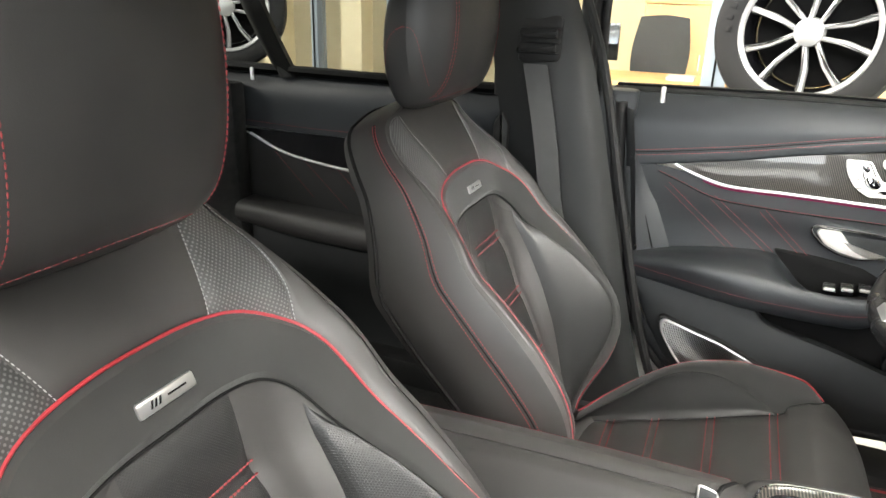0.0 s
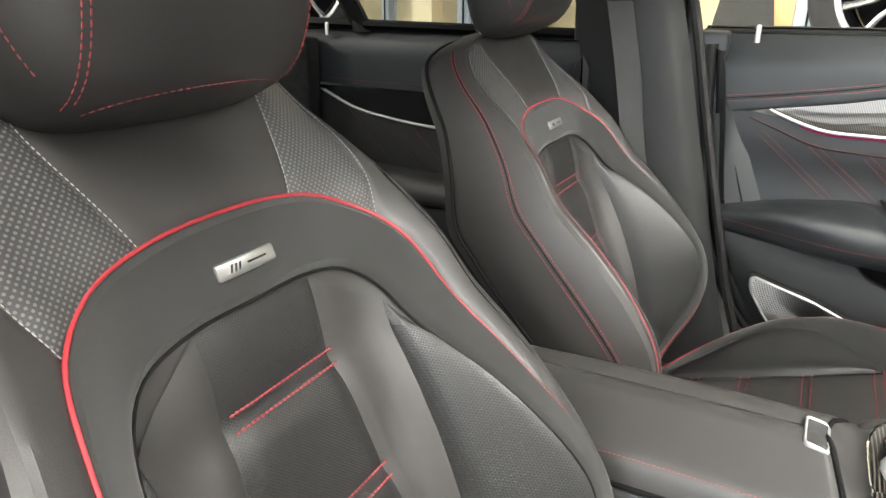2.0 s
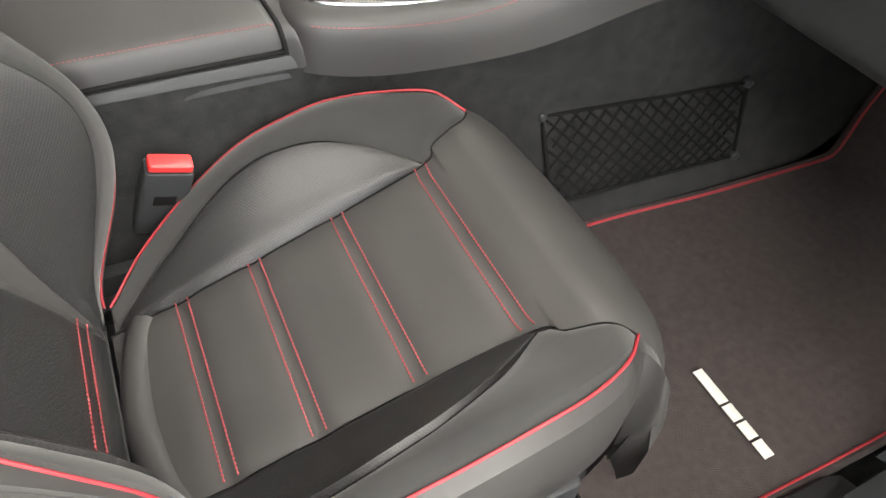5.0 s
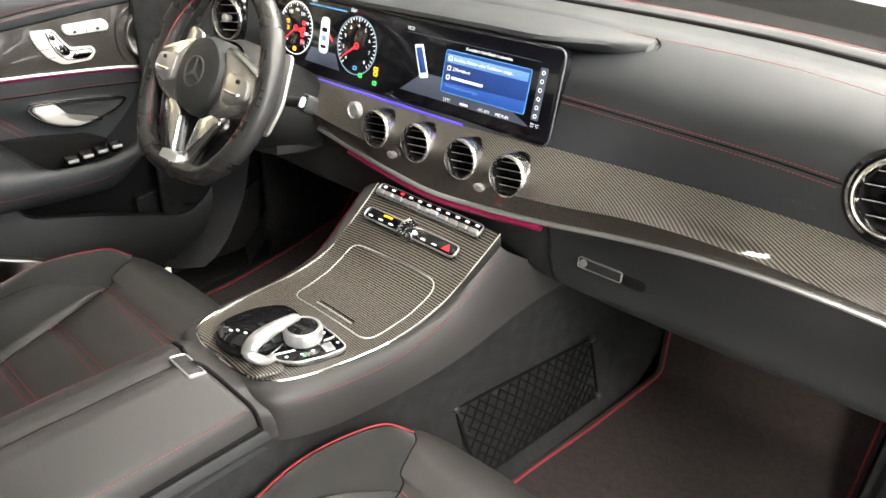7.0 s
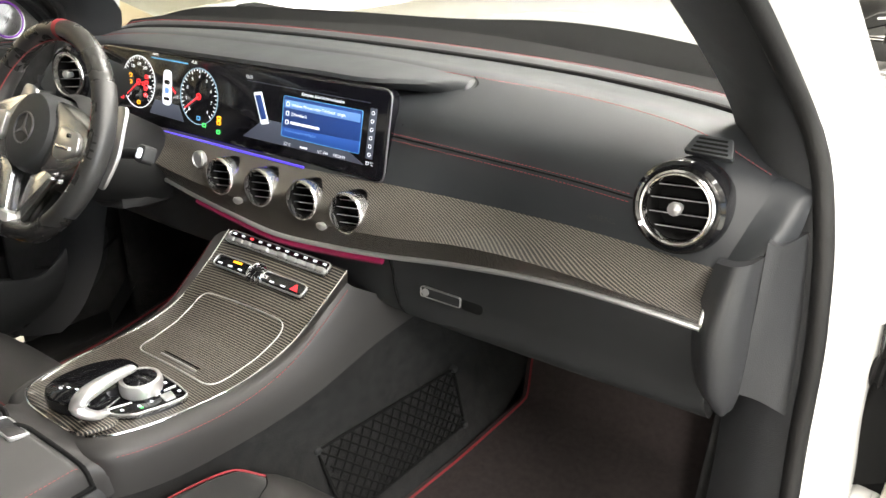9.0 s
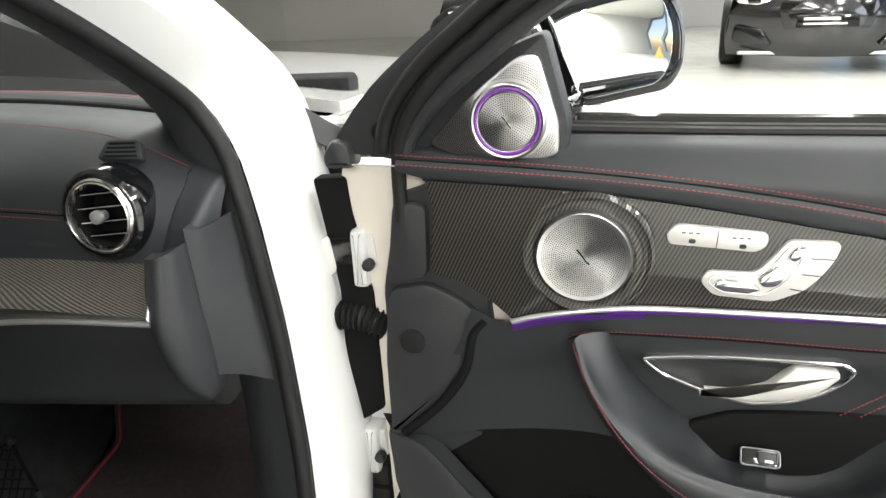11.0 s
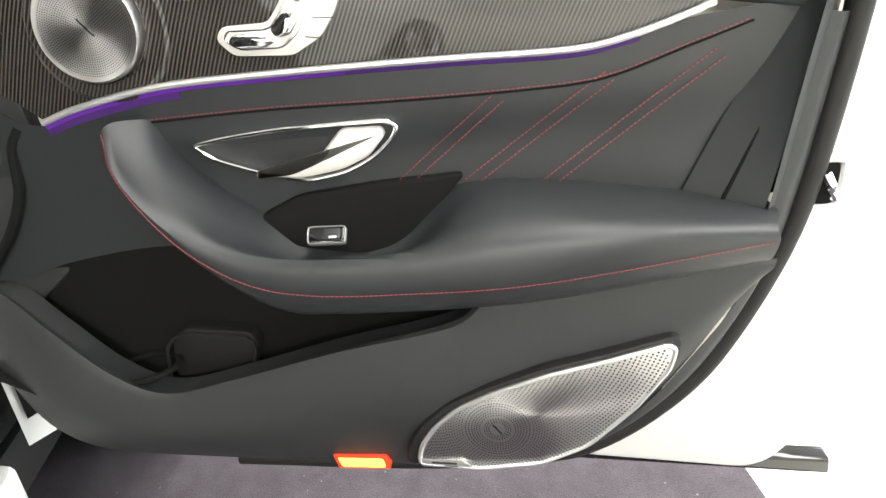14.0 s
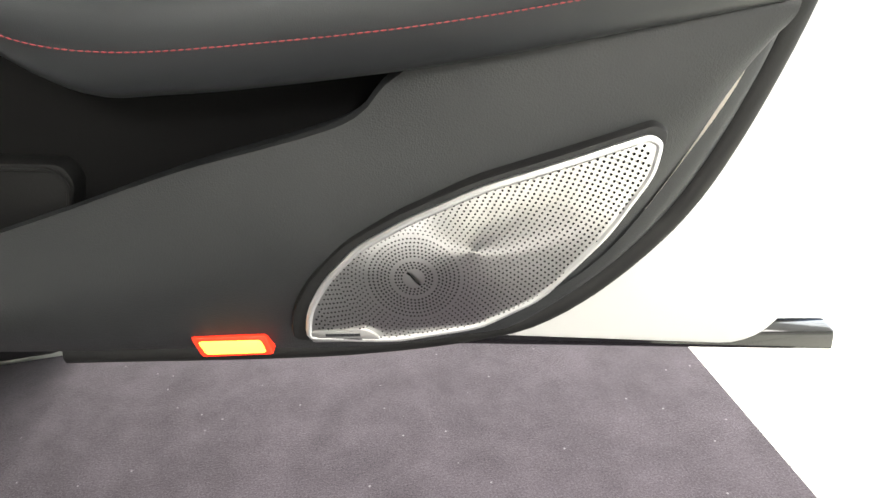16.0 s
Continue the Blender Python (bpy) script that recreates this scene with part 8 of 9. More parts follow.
rear_door(-1)
# unseen right door, added to keep side light off the cabin's rear
rear_door(1)
for sg, yy in ((-1, 0.240),):
    tagged(part("lock_pin", revolve([(0.005, -0.012), (0.005, 0.018), (0.0035, 0.021), (0, 0.0215)], pose(-0.80, yy, 1.128), 12), SATIN), "slim satin lock pin on the door sill", "lock pin")


def rear_bench():
    Bn = thing("rear_bench", "black leather rear bench seat", "rear seat")
    part("cushion", sheet(rails([[(-0.64, -0.50, 0.52), (-0.35, -0.46, 0.56), (0, -0.48, 0.55), (0.35, -0.46, 0.56), (0.64, -0.50, 0.52)], [(-0.64, -0.55, 0.60), (-0.35, -0.52, 0.63), (0, -0.53, 0.62), (0.35, -0.52, 0.63), (0.64, -0.55, 0.60)], [(-0.64, -0.75, 0.60), (-0.35, -0.75, 0.60), (0, -0.75, 0.61), (0.35, -0.75, 0.60), (0.64, -0.75, 0.60)], [(-0.62, -1.0, 0.58), (-0.35, -1.0, 0.56), (0, -1.0, 0.58), (0.35, -1.0, 0.56), (0.62, -1.0, 0.58)]], 40, 24)), LEATHER, Bn)
    part("front_face", sheet(rails([[(-0.64, -0.50, 0.52), (0, -0.48, 0.55), (0.64, -0.50, 0.52)], [(-0.62, -0.53, 0.36), (0, -0.52, 0.36), (0.62, -0.53, 0.36)]], 20, 5)), LEATHER, Bn)
    part("backrest", sheet(rails([[(-0.62, -0.98, 0.57), (-0.35, -0.99, 0.55), (0, -0.97, 0.57), (0.35, -0.99, 0.55), (0.62, -0.98, 0.57)], [(-0.62, -1.06, 0.80), (-0.35, -1.09, 0.80), (0, -1.06, 0.80), (0.35, -1.09, 0.80), (0.62, -1.06, 0.80)], [(-0.58, -1.18, 1.08), (-0.35, -1.19, 1.10), (0, -1.18, 1.08), (0.35, -1.19, 1.10), (0.58, -1.18, 1.08)], [(-0.56, -1.30, 1.10), (-0.35, -1.31, 1.11), (0, -1.30, 1.10), (0.35, -1.31, 1.11), (0.56, -1.30, 1.10)]], 40, 24)), LEATHER, Bn)
    part("piping", tube(curve_pts([(-0.60, -0.56, 0.612), (-0.3, -0.53, 0.635), (0.0, -0.54, 0.625), (0.3, -0.53, 0.635), (0.6, -0.56, 0.612)], 60), 0.002, 6), RED_PIPE, Bn)
    return Bn


rear_bench()
part("headliner", sheet(rails([[(-0.57, 0.44, 1.41), (0, 0.53, 1.445), (0.57, 0.44, 1.41)], [(-0.56, -0.2, 1.43), (0, -0.2, 1.47), (0.56, -0.2, 1.43)], [(-0.55, -1.1, 1.38), (0, -1.15, 1.42), (0.55, -1.1, 1.38)]], 16, 12)), noisy(material("black fabric headliner", (0.03, 0.03, 0.03), 0.9), 20, 0.2), CAR, "dark fabric headliner")
for sg in (1, -1):
    part("sill_trim", box(min(sg * 0.68, sg * 0.80), -1.1, 0.36, max(sg * 0.68, sg * 0.80), 0.90 if sg > 0 else 1.12, 0.430, 0.014), RUBBER, CAR, "dark plastic sill trim")
    part("quarter_panel", sheet(rails([[(sg * 0.80, -1.15, 0.38), (sg * 0.86, -1.15, 0.8), (sg * 0.79, -1.25, 1.12)], [(sg * 0.84, -1.6, 0.38), (sg * 0.90, -1.6, 0.8), (sg * 0.78, -1.6, 1.10)], [(sg * 0.80, -2.4, 0.4), (sg * 0.84, -2.4, 0.8), (sg * 0.70, -2.4, 1.06)]], 16, 12)), PAINT, CAR, "white rear quarter panel")
    part("quarter_trim", box(min(sg * 0.70, sg * 0.76), -1.75, 0.36, max(sg * 0.70, sg * 0.76), -0.80, 1.09, 0.01), FELT, CAR, "dark rear side lining")
    part("rear_post", sheet(rails([[(sg * 0.78, -1.18, 1.12), (sg * 0.70, -1.08, 1.28), (sg * 0.58, -1.0, 1.42)], [(sg * 0.78, -1.60, 1.10), (sg * 0.66, -1.40, 1.27), (sg * 0.57, -1.15, 1.42)]], 14, 6), (sg * -0.03, 0, 0)), PAINT, CAR)
part("parcel_shelf", box(-0.70, -1.75, 1.06, 0.70, -1.28, 1.10, 0.01), FELT, CAR)
# unseen pane, added to cut lamp light reaching the cabin from behind
part("rear_window", sheet(rails([[(-0.565, -1.08, 1.425), (0, -1.15, 1.462), (0.565, -1.08, 1.425)], [(-0.64, -1.42, 1.275), (0, -1.50, 1.30), (0.64, -1.42, 1.275)], [(-0.70, -1.76, 1.10), (0, -1.82, 1.125), (0.70, -1.76, 1.10)]], 14, 8)), TINT, CAR, "rear window glass")
part("boot_lid", sheet(rails([[(-0.70, -1.75, 1.09), (0, -1.80, 1.12), (0.70, -1.75, 1.09)], [(-0.72, -2.4, 1.03), (0, -2.45, 1.06), (0.72, -2.4, 1.03)], [(-0.70, -2.5, 0.5), (0, -2.55, 0.5), (0.70, -2.5, 0.5)]], 16, 14)), PAINT, CAR)
part("front_bumper", sheet(rails([[(-0.78, 2.5, 0.93), (0, 2.66, 0.98), (0.78, 2.5, 0.93)], [(-0.85, 2.55, 0.6), (0, 2.78, 0.6), (0.85, 2.55, 0.6)], [(-0.82, 2.5, 0.22), (0, 2.7, 0.22), (0.82, 2.5, 0.22)]], 20, 14)), PAINT, CAR)


RIM_SILVER = noisy(material("bright silver rim lacquer", (0.40, 0.40, 0.40), 0.35, 0.3), 20, 0.05)


def car_wheel(name, parent, m, r=0.345, spokes=5, rim_mat=None):
    """A tyre with a spoked alloy rim, its axis along z of the pose m, its face at +z."""
    w = r * 0.34
    ty = part(name, revolve([(r * 0.70, -w), (r * 0.86, -w * 1.02), (r * 0.96, -w * 0.9), (r, -w * 0.6), (r, w * 0.6), (r * 0.96, w * 0.9), (r * 0.86, w * 1.02), (r * 0.72, w * 0.92), (r * 0.70, w * 0.7)], m, 56), RUBBER, parent, "black rubber tyre")
    part("rim", revolve([(r * 0.715, w * 0.93), (r * 0.70, w * 0.98), (r * 0.665, w * 0.90), (r * 0.655, w * 0.78)], m, 56), rim_mat or SATIN, ty, "silver alloy rim")
    part("barrel", revolve([(r * 0.655, w * 0.78), (r * 0.635, w * 0.4), (r * 0.62, -w * 0.8)], m, 56), GLOSS_BLACK, ty, "gloss black rim barrel")
    part("brake_disc", revolve([(r * 0.62, -w * 0.6), (r * 0.60, -w * 0.5), (0.02, -w * 0.5)], m, 40), DARK, ty)
    for k in range(spokes):
        a = 2 * math.pi * k / spokes
        mk = Matrix(m) @ Matrix.Rotation(a, 4, "Z")
        for t in (-1, 1):
            o = [(r * 0.10, t * r * 0.030), (r * 0.10, t * r * 0.080), (r * 0.40, t * r * 0.125), (r * 0.67, t * r * 0.235), (r * 0.67, t * r * 0.165), (r * 0.40, t * r * 0.072)]
            part("spoke_web", slab(round_outline(o, r * 0.02, 3), w * 0.55, w * 0.04, lambda x, y, h: tuple(mk @ Vector((x, y * 1.12, w * (0.70 - 0.2 * (1 - x / r)) + h)))), GLOSS_BLACK, ty)
            part("spoke", slab(round_outline(o, r * 0.02, 3), w * 0.35, w * 0.06, lambda x, y, h: tuple(mk @ Vector((x, y, w * (0.78 - 0.2 * (1 - x / r)) + h)))), rim_mat or SATIN, ty)
    part("hub_cap", revolve([(r * 0.16, w * 0.3), (r * 0.15, w * 0.70), (r * 0.10, w * 0.80), (0, w * 0.81)], m, 32), rim_mat or SATIN, ty)
    return ty


for x in (0.80, -0.80):
    for y in (1.75, -1.20):
        car_wheel("wheel", CAR, facing((x, y, 0.345), (1 if x > 0 else -1, 0, 0)), 0.345)
part("footwell_wall", box(-0.80, 0.80, 0.30, -0.782, 1.5, 1.10, 0.004), FELT, CAR)
part("underbody", box(-0.72, -2.3, 0.20, 0.72, 2.4, 0.30, 0.02), RUBBER, CAR)
# hinge post at the passenger side
# dark sheet for the shade in the cavity behind the hinges
part("hinge_recess", sheet(rails([[(0.812, 1.145, 0.40), (0.812, 1.150, 0.8), (0.815, 1.155, 1.10)], [(0.86, 1.20, 0.40), (0.86, 1.21, 0.8), (0.86, 1.20, 1.10)], [(0.925, 1.20, 0.40), (0.925, 1.21, 0.8), (0.92, 1.20, 1.09)]], 16, 10)), DARK, CAR)
_c, _s = math.cos(radians(-9.65)), math.sin(radians(-9.65))
by_door = lambda d: (lambda a, b, h: (1.0 + _c * a - _s * (d - h), 0.969 + _s * a + _c * (d - h), b))
for z, s0, s1 in ((0.972, -0.192, -0.100), (0.672, -0.184, -0.108)):
    hg = part("door_hinge", slab(round_outline([(s0, z - 0.036), (s0 - 0.002, z + 0.004), (s0 + 0.030, z + 0.026), (s1, z + 0.030), (s1 + 0.004, z - 0.016), (s0 + 0.045, z - 0.020), (s0 + 0.02, z - 0.042)], 0.006, 4), 0.03, 0.005, by_door(0.030)), PAINT, CAR, "white painted steel door hinge")
    part("hinge_pin", slab(round_outline([(s1 - 0.030, z - 0.044), (s1 - 0.008, z - 0.044), (s1 - 0.008, z + 0.036), (s1 - 0.030, z + 0.036)], 0.008, 4), 0.03, 0.008, by_door(0.020)), PAINT, hg)
    part("hinge_bolt", slab(ellipse(s1 - 0.004, z - 0.008, 0.008, 0.008, 8), 0.012, 0.002, by_door(0.012)), PLASTIC, hg)
bo = np.array([by_door(0.030)(a, b, 0) for a, b in curve_pts([(-0.196, 0.882), (-0.16, 0.882), (-0.125, 0.882), (-0.09, 0.872)], 40)])
part("cable_boot", tube(bo, 0.017 + 0.004 * np.sin(np.arange(40) * 2.2), 12), RUBBER, CAR, "ribbed black cable boot")
part("boot_plug", slab(round_outline([(-0.212, 0.846), (-0.186, 0.846), (-0.182, 0.915), (-0.206, 0.915)], 0.010, 5), 0.03, 0.008, by_door(0.020)), RUBBER, CAR)
for z in (0.620, 0.575):
    part("plug_connector", slab(round_outline(rect(-0.125, z, 0.034, 0.038), 0.005, 3), 0.03, 0.004, by_door(0.030)), RUBBER, CAR, "black plug connector")
part("body_plug", revolve([(0.014, 0.0), (0.014, 0.003), (0, 0.004)], facing((0.822, 1.085, 0.79), (0.8, -0.6, 0)), 20), RUBBER, CAR)
part("mirror_cap", sheet(rails([[(0.815, 1.115, 1.10), (0.80, 1.13, 1.145)], [(0.86, 1.11, 1.085), (0.85, 1.13, 1.115)], [(0.895, 1.07, 1.09), (0.90, 1.09, 1.12)]], 6, 8), (0, 0.02, -0.01)), PLASTIC_GREY, CAR)

# ---- what stands in the showroom ----
GREY_MESH = noisy(material("black mesh fabric", (0.03, 0.03, 0.03), 0.8), 60, 0.4)
BLACK_PAINT = noisy(material("black car paint", (0.012, 0.012, 0.014), 0.12, coat=1.0), 4, 0.1)
PANE = material("partition glass", (0.92, 0.95, 0.94), 0.03)
_pb = PANE.node_tree.nodes["Principled BSDF"]
_pb.inputs["Transmission Weight"].default_value, _pb.inputs["IOR"].default_value = 1.0, 1.02

# partition of posts and glass in front of the offices
part_wall = thing("partition_wall", "glazed office partition with grey-blue posts", "partition wall", kind="structure")
for y, w in ((0.235, 0.13), (-1.75, 0.10), (-2.35, 0.06), (-3.05, 0.10), (-3.85, 0.06), (2.3, 0.12), (4.4, 0.12), (-5.5, 0.12)):
    part("post", box(-3.56, y - w / 2, 0.0, -3.44, y + w / 2, 3.0, 0.008), POST, part_wall, "grey-blue post")
    part("post_groove", box(-3.438, y - 0.006, 0.0, -3.434, y + 0.006, 3.0, 0.001), DARK, part_wall)
part("head_rail", box(-3.56, -7.9, 3.0, -3.44, 13.9, 3.12, 0.008), POST, part_wall)
part("foot_rail", box(-3.56, -7.9, 0.0, -3.44, 13.9, 0.06, 0.008), POST, part_wall)
gl = part("pane", box(-3.503, -7.8, 0.06, -3.497, 13.8, 3.0, 0.0005), PANE, part_wall)
gl.visible_shadow = False
# warm inner columns between the panes
for y in (-2.02, -2.62, -3.40):
    tagged(part("column", box(-4.6, y - 0.10, 0, -4.4, y + 0.10, 3.8, 0.01), OCHRE), "cream office column", "column", kind="structure")


def cabinet(x, y, w, h, label):
    C = thing("office_cabinet", label, "cabinet", "office cabinets")
    part("carcass", box(x - 0.22, y - w / 2, 0.0, x + 0.20, y + w / 2, h - 0.03, 0.004), WOOD, C)
    part("top", box(x - 0.23, y - w / 2 - 0.01, h - 0.03, x + 0.23, y + w / 2 + 0.01, h, 0.004), WOOD, C)
    n = max(1, round(w / 0.5))
    for k in range(n):
        a = y - w / 2 + w * k / n
        d = part("door", box(x + 0.20, a + 0.004, 0.06, x + 0.218, a + w / n - 0.004, h - 0.04, 0.003), WOOD, C)
        part("handle", tube(np.array([(x + 0.225, a + w / n - 0.05, h * 0.55), (x + 0.235, a + w / n - 0.05, h * 0.60), (x + 0.225, a + w / n - 0.05, h * 0.65)]), 0.006, 8), SATIN, d)
    return C


cabinet(-6.3, 0.05, 1.15, 1.32, "light beech office cabinet with closed doors")
cabinet(-6.3, 1.35, 1.10, 1.32, "light beech office cabinet with closed doors")


def desk():
    Dk = thing("office_desk", "light wooden office desk on grey metal legs", "desk")
    part("desktop", box(-5.4, -1.15, 0.72, -4.6, 0.10, 0.75, 0.006), WOOD, Dk)
    for x in (-5.3, -4.7):
        for y in (-1.05, 0.0):
            part("leg", box(x - 0.02, y - 0.02, 0.0, x + 0.02, y + 0.02, 0.72, 0.004), POST, Dk)
    part("modesty_panel", box(-5.36, -1.1, 0.35, -5.34, 0.04, 0.70, 0.002), POST, Dk)
    return Dk


desk()


def office_chair():
    C = thing("office_chair", "black mesh office chair behind the desk", "office chair")
    part("backrest", sheet(rails([[(-5.58, -0.52, 0.62), (-5.55, -0.30, 0.60), (-5.58, -0.08, 0.62)], [(-5.64, -0.54, 0.90), (-5.60, -0.30, 0.90), (-5.64, -0.06, 0.90)], [(-5.70, -0.50, 1.18), (-5.67, -0.30, 1.20), (-5.70, -0.10, 1.18)]], 14, 14), (-0.03, 0, 0)), GREY_MESH, C, "black mesh backrest")
    part("seat", box(-5.60, -0.54, 0.46, -5.15, -0.06, 0.53, 0.03), GREY_MESH, C)
    part("gas_lift", revolve([(0.03, 0.08), (0.03, 0.46)], pose(-5.38, -0.30, 0), 14), PLASTIC, C)
    for k in range(5):
        a = 2 * math.pi * k / 5
        part("foot", tube(np.array([(-5.38, -0.30, 0.10), (-5.38 + 0.28 * math.cos(a), -0.30 + 0.28 * math.sin(a), 0.05)]), 0.018, 8), PLASTIC, C)
        part("castor", revolve([(0.03, -0.012), (0.03, 0.012)], facing((-5.38 + 0.28 * math.cos(a), -0.30 + 0.28 * math.sin(a), 0.031), (math.sin(a), -math.cos(a), 0.0)), 14), RUBBER, C)
    return C


office_chair()
tagged(part("paper_stack", box(-5.1, -0.15, 0.75, -4.85, 0.05, 0.775, 0.003), WALL), "stack of white paper on the desk", "paper stack")
tagged(part("desk_screen", joined(box(-5.02, -1.02, 0.86, -4.99, -0.55, 1.14, 0.005), box(-5.06, -0.80, 0.75, -4.95, -0.76, 0.90, 0.004), box(-5.12, -0.90, 0.75, -4.90, -0.66, 0.762, 0.004)), GLOSS_BLACK), "black computer screen on the desk", "computer screen")


def planter():
    P = thing("potted_plant", "small green plant in a dark pot on the cabinet", "plant")
    part("pot", revolve([(0.05, 0), (0.07, 0.10), (0.066, 0.10), (0.05, 0.02)], pose(-6.28, 0.33, 1.32), 20), RUBBER, P)
    vs, fs = [], []
    rnd = random.Random(3)
    for k in range(60):
        a, e = rnd.uniform(0, 6.28), rnd.uniform(0.3, 1.4)
        d = Vector((math.cos(a) * math.cos(e), math.sin(a) * math.cos(e), math.sin(e)))
        o = Vector((-6.28, 0.33, 1.40))
        s = d.cross(Vector((0, 0, 1))).normalized() * 0.012
        l = rnd.uniform(0.06, 0.14)
        q = len(vs)
        vs += [tuple(o), tuple(o + d * l * 0.5 + s), tuple(o + d * l), tuple(o + d * l * 0.5 - s)]
        fs.append((q, q + 1, q + 2, q + 3))
    part("leaves", (vs, fs), noisy(material("green leaves", (0.10, 0.16, 0.04), 0.5), 20, 0.3), P)
    return P


planter()
tagged(part("box_file", box(-6.40, -0.28, 1.32, -6.20, -0.20, 1.62, 0.004), POST), "slim grey box file on the cabinet", "box file")


# wheels shown on stacks of tyres
def tyre(z, x, y, r=0.35):
    w = 0.115
    t = part("tyre", revolve([(r * 0.68, -w), (r * 0.86, -w * 1.02), (r * 0.97, -w * 0.85), (r, -w * 0.5), (r, w * 0.5), (r * 0.97, w * 0.85), (r * 0.86, w * 1.02), (r * 0.68, w), (r * 0.66, 0)], pose(x, y, z + w), 48), RUBBER)
    for k in (-0.3, 0.0, 0.3):
        part("groove", revolve([(r * 1.002, k * w * 1.2 - 0.006), (r * 1.002, k * w * 1.2 + 0.006)], pose(x, y, z + w), 48), DARK, t)
    return tagged(t, "black tyre lying in a stack", "tyre", "stacked tyres")


def wheel_stack(x, y, face, spokes, rim_mat, label):
    for k in range(4):
        tyre(0.233 * k, x, y)
    W = thing("display_wheel", label, "wheel", "display wheels")
    m = facing((x, y, 1.232), face)
    ty = car_wheel("tyre", W, m, 0.300, spokes, rim_mat)
    # raised bars in place of the sidewall lettering
    for k in range(8):
        a = radians(118 + 9 * k)
        mk = m @ Matrix.Rotation(a, 4, "Z")
        part("writing_bar", slab([(0.238, -0.012), (0.258, -0.012), (0.258, 0.006), (0.238, 0.006)], 0.003, 0.0006, on(mk), top=0.1062), RUBBER, W)
    return W


wheel_stack(-1.98, 0.575, (0.97, -0.22, 0.02), 5, RIM_SILVER, "two-tone alloy display wheel on stacked tyres")
wheel_stack(-2.20, -2.05, (0.80, 0.60, 0.0), 5, RIM_SILVER, "black and silver alloy display wheel on stacked tyres")


# other cars of the showroom, seen low over the floor
def parked_car(name, label, m, paint):
    C = thing(name, label, "car", "parked cars", at=m)
    up = rails([[(-0.70, 0.15, 0.72), (0, 0.0, 0.76), (0.70, 0.15, 0.72)], [(-0.80, 0.55, 0.93), (0, 0.5, 0.98), (0.80, 0.55, 0.93)], [(-0.82, 1.25, 1.02), (0, 1.25, 1.08), (0.82, 1.25, 1.02)]], 24, 16)
    part("bonnet", sheet(up), paint, C)
    nose = rails([[(-0.70, 0.15, 0.72), (0, 0.0, 0.76), (0.70, 0.15, 0.72)], [(-0.86, 0.18, 0.55), (0, -0.06, 0.55), (0.86, 0.18, 0.55)], [(-0.88, 0.22, 0.30), (0, -0.02, 0.30), (0.88, 0.22, 0.30)], [(-0.86, 0.3, 0.16), (0, 0.05, 0.16), (0.86, 0.3, 0.16)]], 30, 18)
    part("bumper", sheet(nose), paint, C)
    for sg in (1, -1):
        part("flank", sheet(rails([[(sg * 0.88, 0.22, 0.30), (sg * 0.86, 0.18, 0.55), (sg * 0.80, 0.55, 0.93)], [(sg * 0.91, 1.2, 0.30), (sg * 0.92, 1.2, 0.6), (sg * 0.82, 1.25, 1.02)], [(sg * 0.91, 4.0, 0.30), (sg * 0.92, 4.0, 0.6), (sg * 0.84, 4.0, 1.0)]], 16, 20)), paint, C)
        hl = part("headlight", slab(round_outline([(sg * 0.42, 0.62), (sg * 0.80, 0.66), (sg * 0.80, 0.76), (sg * 0.50, 0.70)], 0.03, 4), 0.06, 0.01, lambda a, b, h: (a, 0.02 + 0.20 * abs(a) - h, b), top=0.035), CHROME, C, "clear headlight")
        part("lamp_lens", slab(round_outline(rect(sg * 0.64, 0.68, 0.12, 0.05), 0.02, 4), 0.02, 0.005, lambda a, b, h: (a, 0.0 + 0.20 * abs(a) - h, b), top=0.03), GLOSS_BLACK, hl)
        part("air_intake", slab(round_outline([(sg * 0.45, 0.26), (sg * 0.82, 0.30), (sg * 0.80, 0.46), (sg * 0.55, 0.42)], 0.03, 4), 0.04, 0.01, lambda a, b, h: (a, 0.0 + 0.22 * abs(a) - h, b), top=0.055), GLOSS_BLACK, C)
        for y in (0.85, 3.7):
            car_wheel("wheel", C, facing((sg * 0.82, y, 0.345), (sg, 0, 0)), 0.345)
    part("grille", slab(round_outline([(-0.36, 0.42), (0.36, 0.42), (0.42, 0.62), (0.36, 0.70), (-0.36, 0.70), (-0.42, 0.62)], 0.04, 4), 0.04, 0.01, lambda a, b, h: (a, -0.02 + 0.15 * abs(a) - h, b), top=0.04), GLOSS_BLACK, C, "gloss black grille")
    part("splitter", slab(round_outline(rect(0, 0.19, 1.5, 0.035), 0.015, 3), 0.05, 0.01, lambda a, b, h: (a, 0.02 + 0.22 * abs(a) - h, b), top=0.06), SATIN, C)
    part("cabin", sheet(rails([[(-0.74, 1.3, 1.02), (0, 1.2, 1.08), (0.74, 1.3, 1.02)], [(-0.58, 2.0, 1.42), (0, 1.95, 1.46), (0.58, 2.0, 1.42)], [(-0.58, 3.2, 1.42), (0, 3.2, 1.46), (0.58, 3.2, 1.42)], [(-0.74, 4.0, 1.0), (0, 4.1, 1.05), (0.74, 4.0, 1.0)]], 20, 24)), GLOSS_BLACK, C)
    part("plate", box(-0.26, -0.10, 0.44, 0.26, -0.075, 0.55, 0.004), GLOSS_BLACK, C, "dark dealer plate")
    part("writing_bar", box(-0.20, -0.104, 0.505, 0.10, -0.1005, 0.530, 0.001), SILVER_KEY, C)
    part("writing_bar", box(-0.20, -0.104, 0.465, 0.16, -0.1005, 0.482, 0.001), SILVER_KEY, C)
    return C


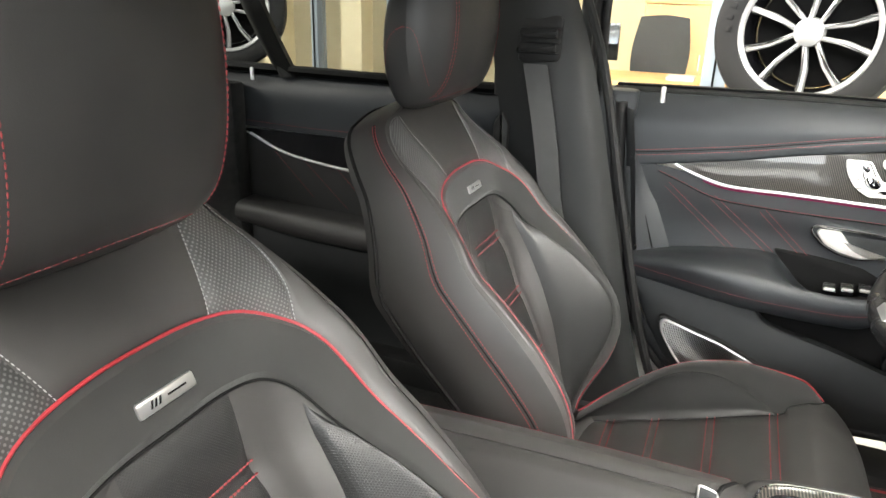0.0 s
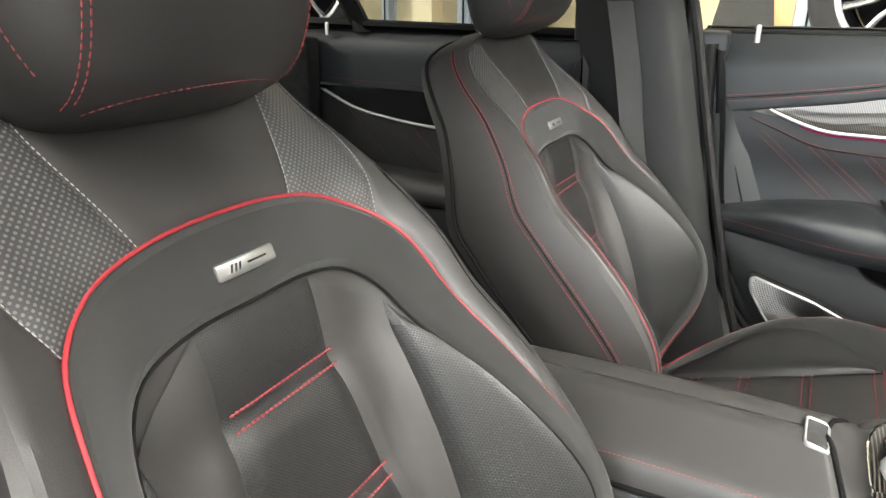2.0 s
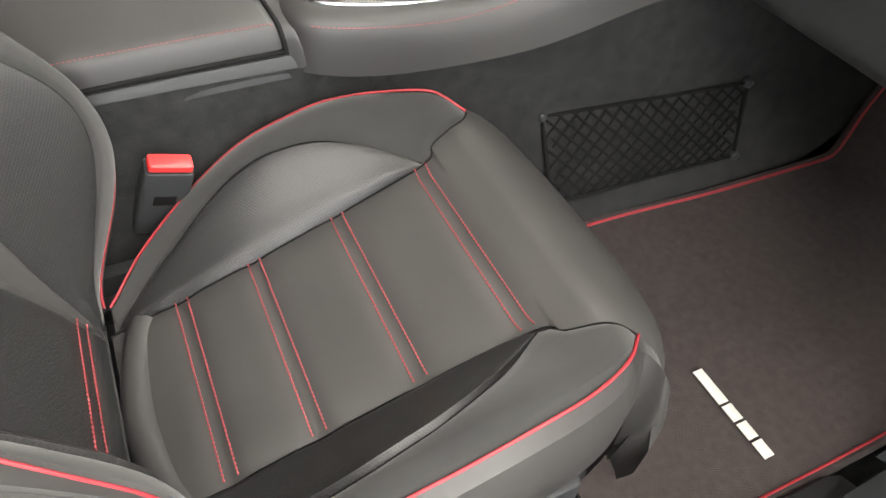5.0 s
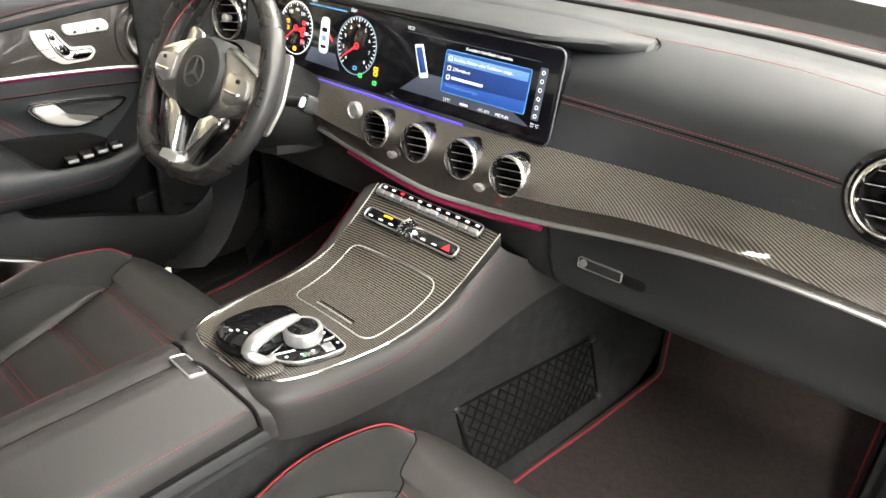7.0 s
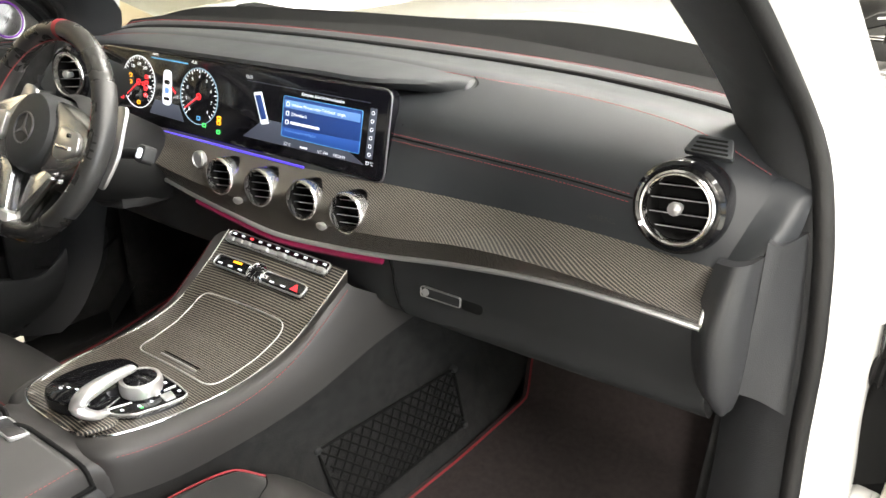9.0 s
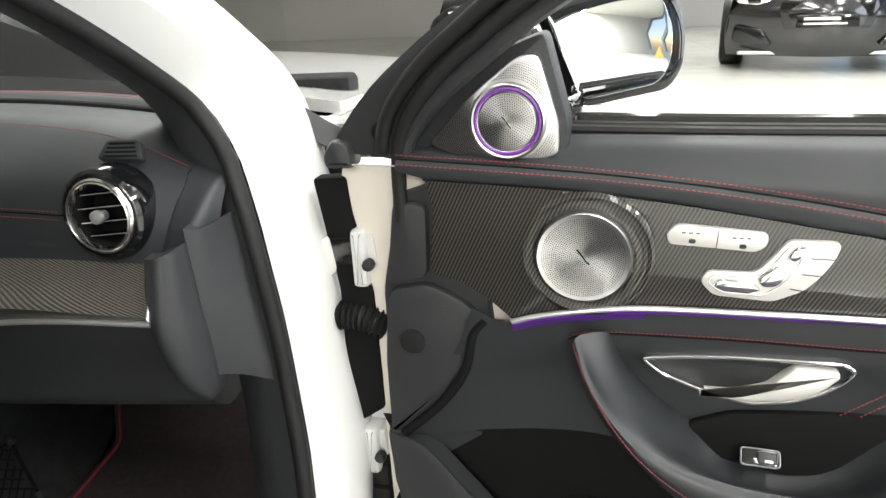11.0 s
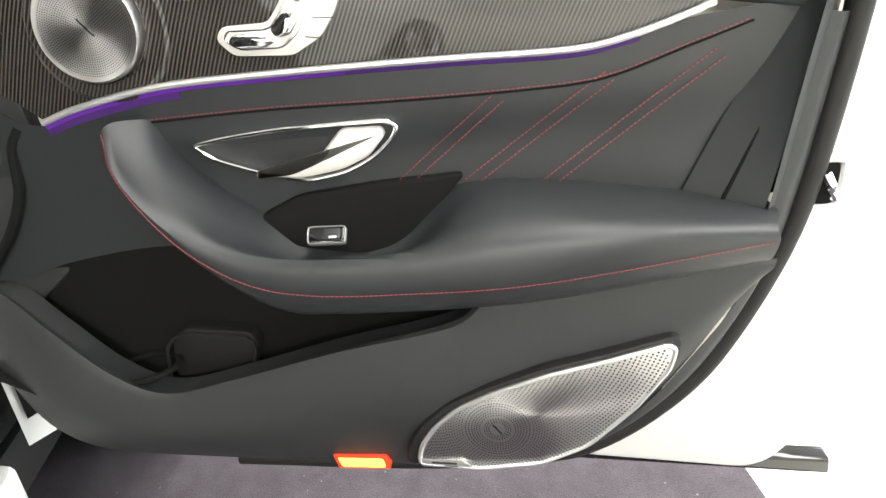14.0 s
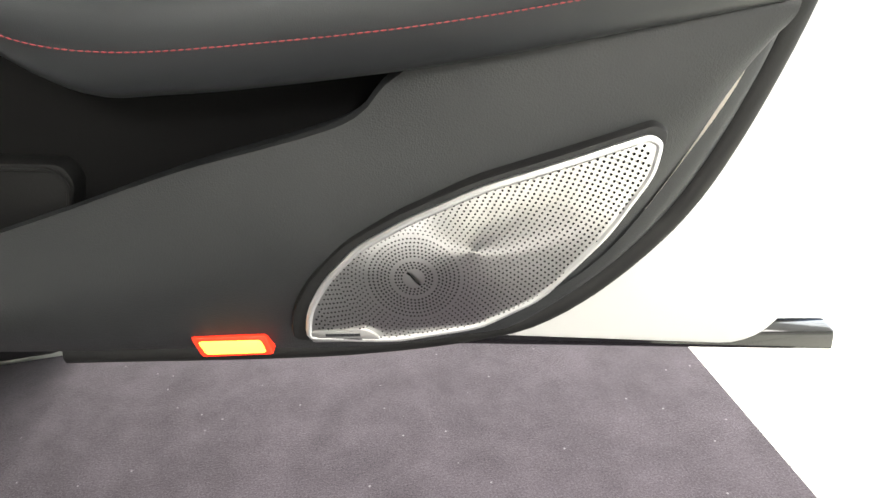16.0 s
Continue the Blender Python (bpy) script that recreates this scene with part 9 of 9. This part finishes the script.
parked_car("parked_car", "black car parked across the showroom floor", pose(4.75, 9.4, 0, 0, 0, -17) @ Matrix.Scale(1.30, 4), BLACK_PAINT)
parked_car("parked_car", "dark car parked far behind the dealer board", pose(0.45, 12.4, 0, 0, 0, -4), BLACK_PAINT)
# board and bars stand in for a dark car's bumper plate; stand is added
board = thing("display_board", "black dealer board with white and blue writing, stand-in for a car's bumper plate", "display board")
part("panel", box(0.88, 5.02, 1.02, 1.44, 5.05, 1.19, 0.005), GLOSS_BLACK, board)
part("writing_bar", box(0.90, 5.012, 1.115, 1.12, 5.018, 1.150, 0.001), SILVER_KEY, board)
# blue lettering brightened with a faint glow of its own
part("writing_bar", box(1.14, 5.012, 1.120, 1.40, 5.018, 1.155, 0.001), glow_mat("blue lettering", (0.05, 0.45, 0.85), 0.4), board)
part("writing_bar", box(0.94, 5.012, 1.060, 1.30, 5.018, 1.074, 0.001), SILVER_KEY, board)
part("side_bar", slab(round_outline([(0.46, 0.985), (0.50, 1.06), (0.60, 1.125), (0.86, 1.150), (0.86, 1.035), (0.62, 0.990)], 0.03, 6), 0.12, 0.02, lambda a, b, h: (a, 5.03 - h, b)), GLOSS_BLACK, board, "gloss black rounded bar")
# chrome glint on the bar, drawn as a satin strip
part("bright_line", slab(round_outline([(0.60, 1.085), (0.85, 1.112), (0.85, 1.124), (0.60, 1.098)], 0.004, 3), 0.01, 0.002, lambda a, b, h: (a, 5.028 - h, b), top=0.004), SATIN, board)
part("lower_bar", box(0.66, 5.00, 0.955, 1.44, 5.12, 1.000, 0.010), GLOSS_BLACK, board)
for x in (0.80, 1.36):
    part("leg", box(x - 0.006, 5.05, 0.0, x + 0.006, 5.065, 0.97, 0.002), SATIN, board)
tagged(part("rug", box(-0.4, 4.95, 0.0005, 1.73, 6.12, 0.012, 0.004), noisy(material("charcoal carpet", (0.05, 0.05, 0.055), 0.95), 12, 0.3, 0.5, 400)), "charcoal carpet under the dealer board", "rug")

# ---- floor tiles ----
TILE = tile_mat()
TSIZE = 0.6
tile_me = mesh_of("tile", *slab(rect(0, 0, TSIZE - 0.005, TSIZE - 0.005), 0.0022, 0.0012, lambda a, b, h: (a, b, h)), smooth=False)
tile_me.materials.append(TILE)
rest = []
for i in range(29):
    for j in range(43):
        x, y = -9.5 + TSIZE * (i + 0.5), -8.0 + TSIZE * (j + 0.5)
        if x > 1.0 and 3.4 < y < 17.8:
            t = new("tile", tile_me)
            t.parent = floor
            t.location = (x, y, 0)
        else:
            rest.append(slab(rect(x, y, TSIZE - 0.005, TSIZE - 0.005), 0.0022, 0.0012, lambda a, b, h: (a, b, h)))
tagged(part("tiles", (*joined(*rest), False), TILE, floor), kind="stuff")
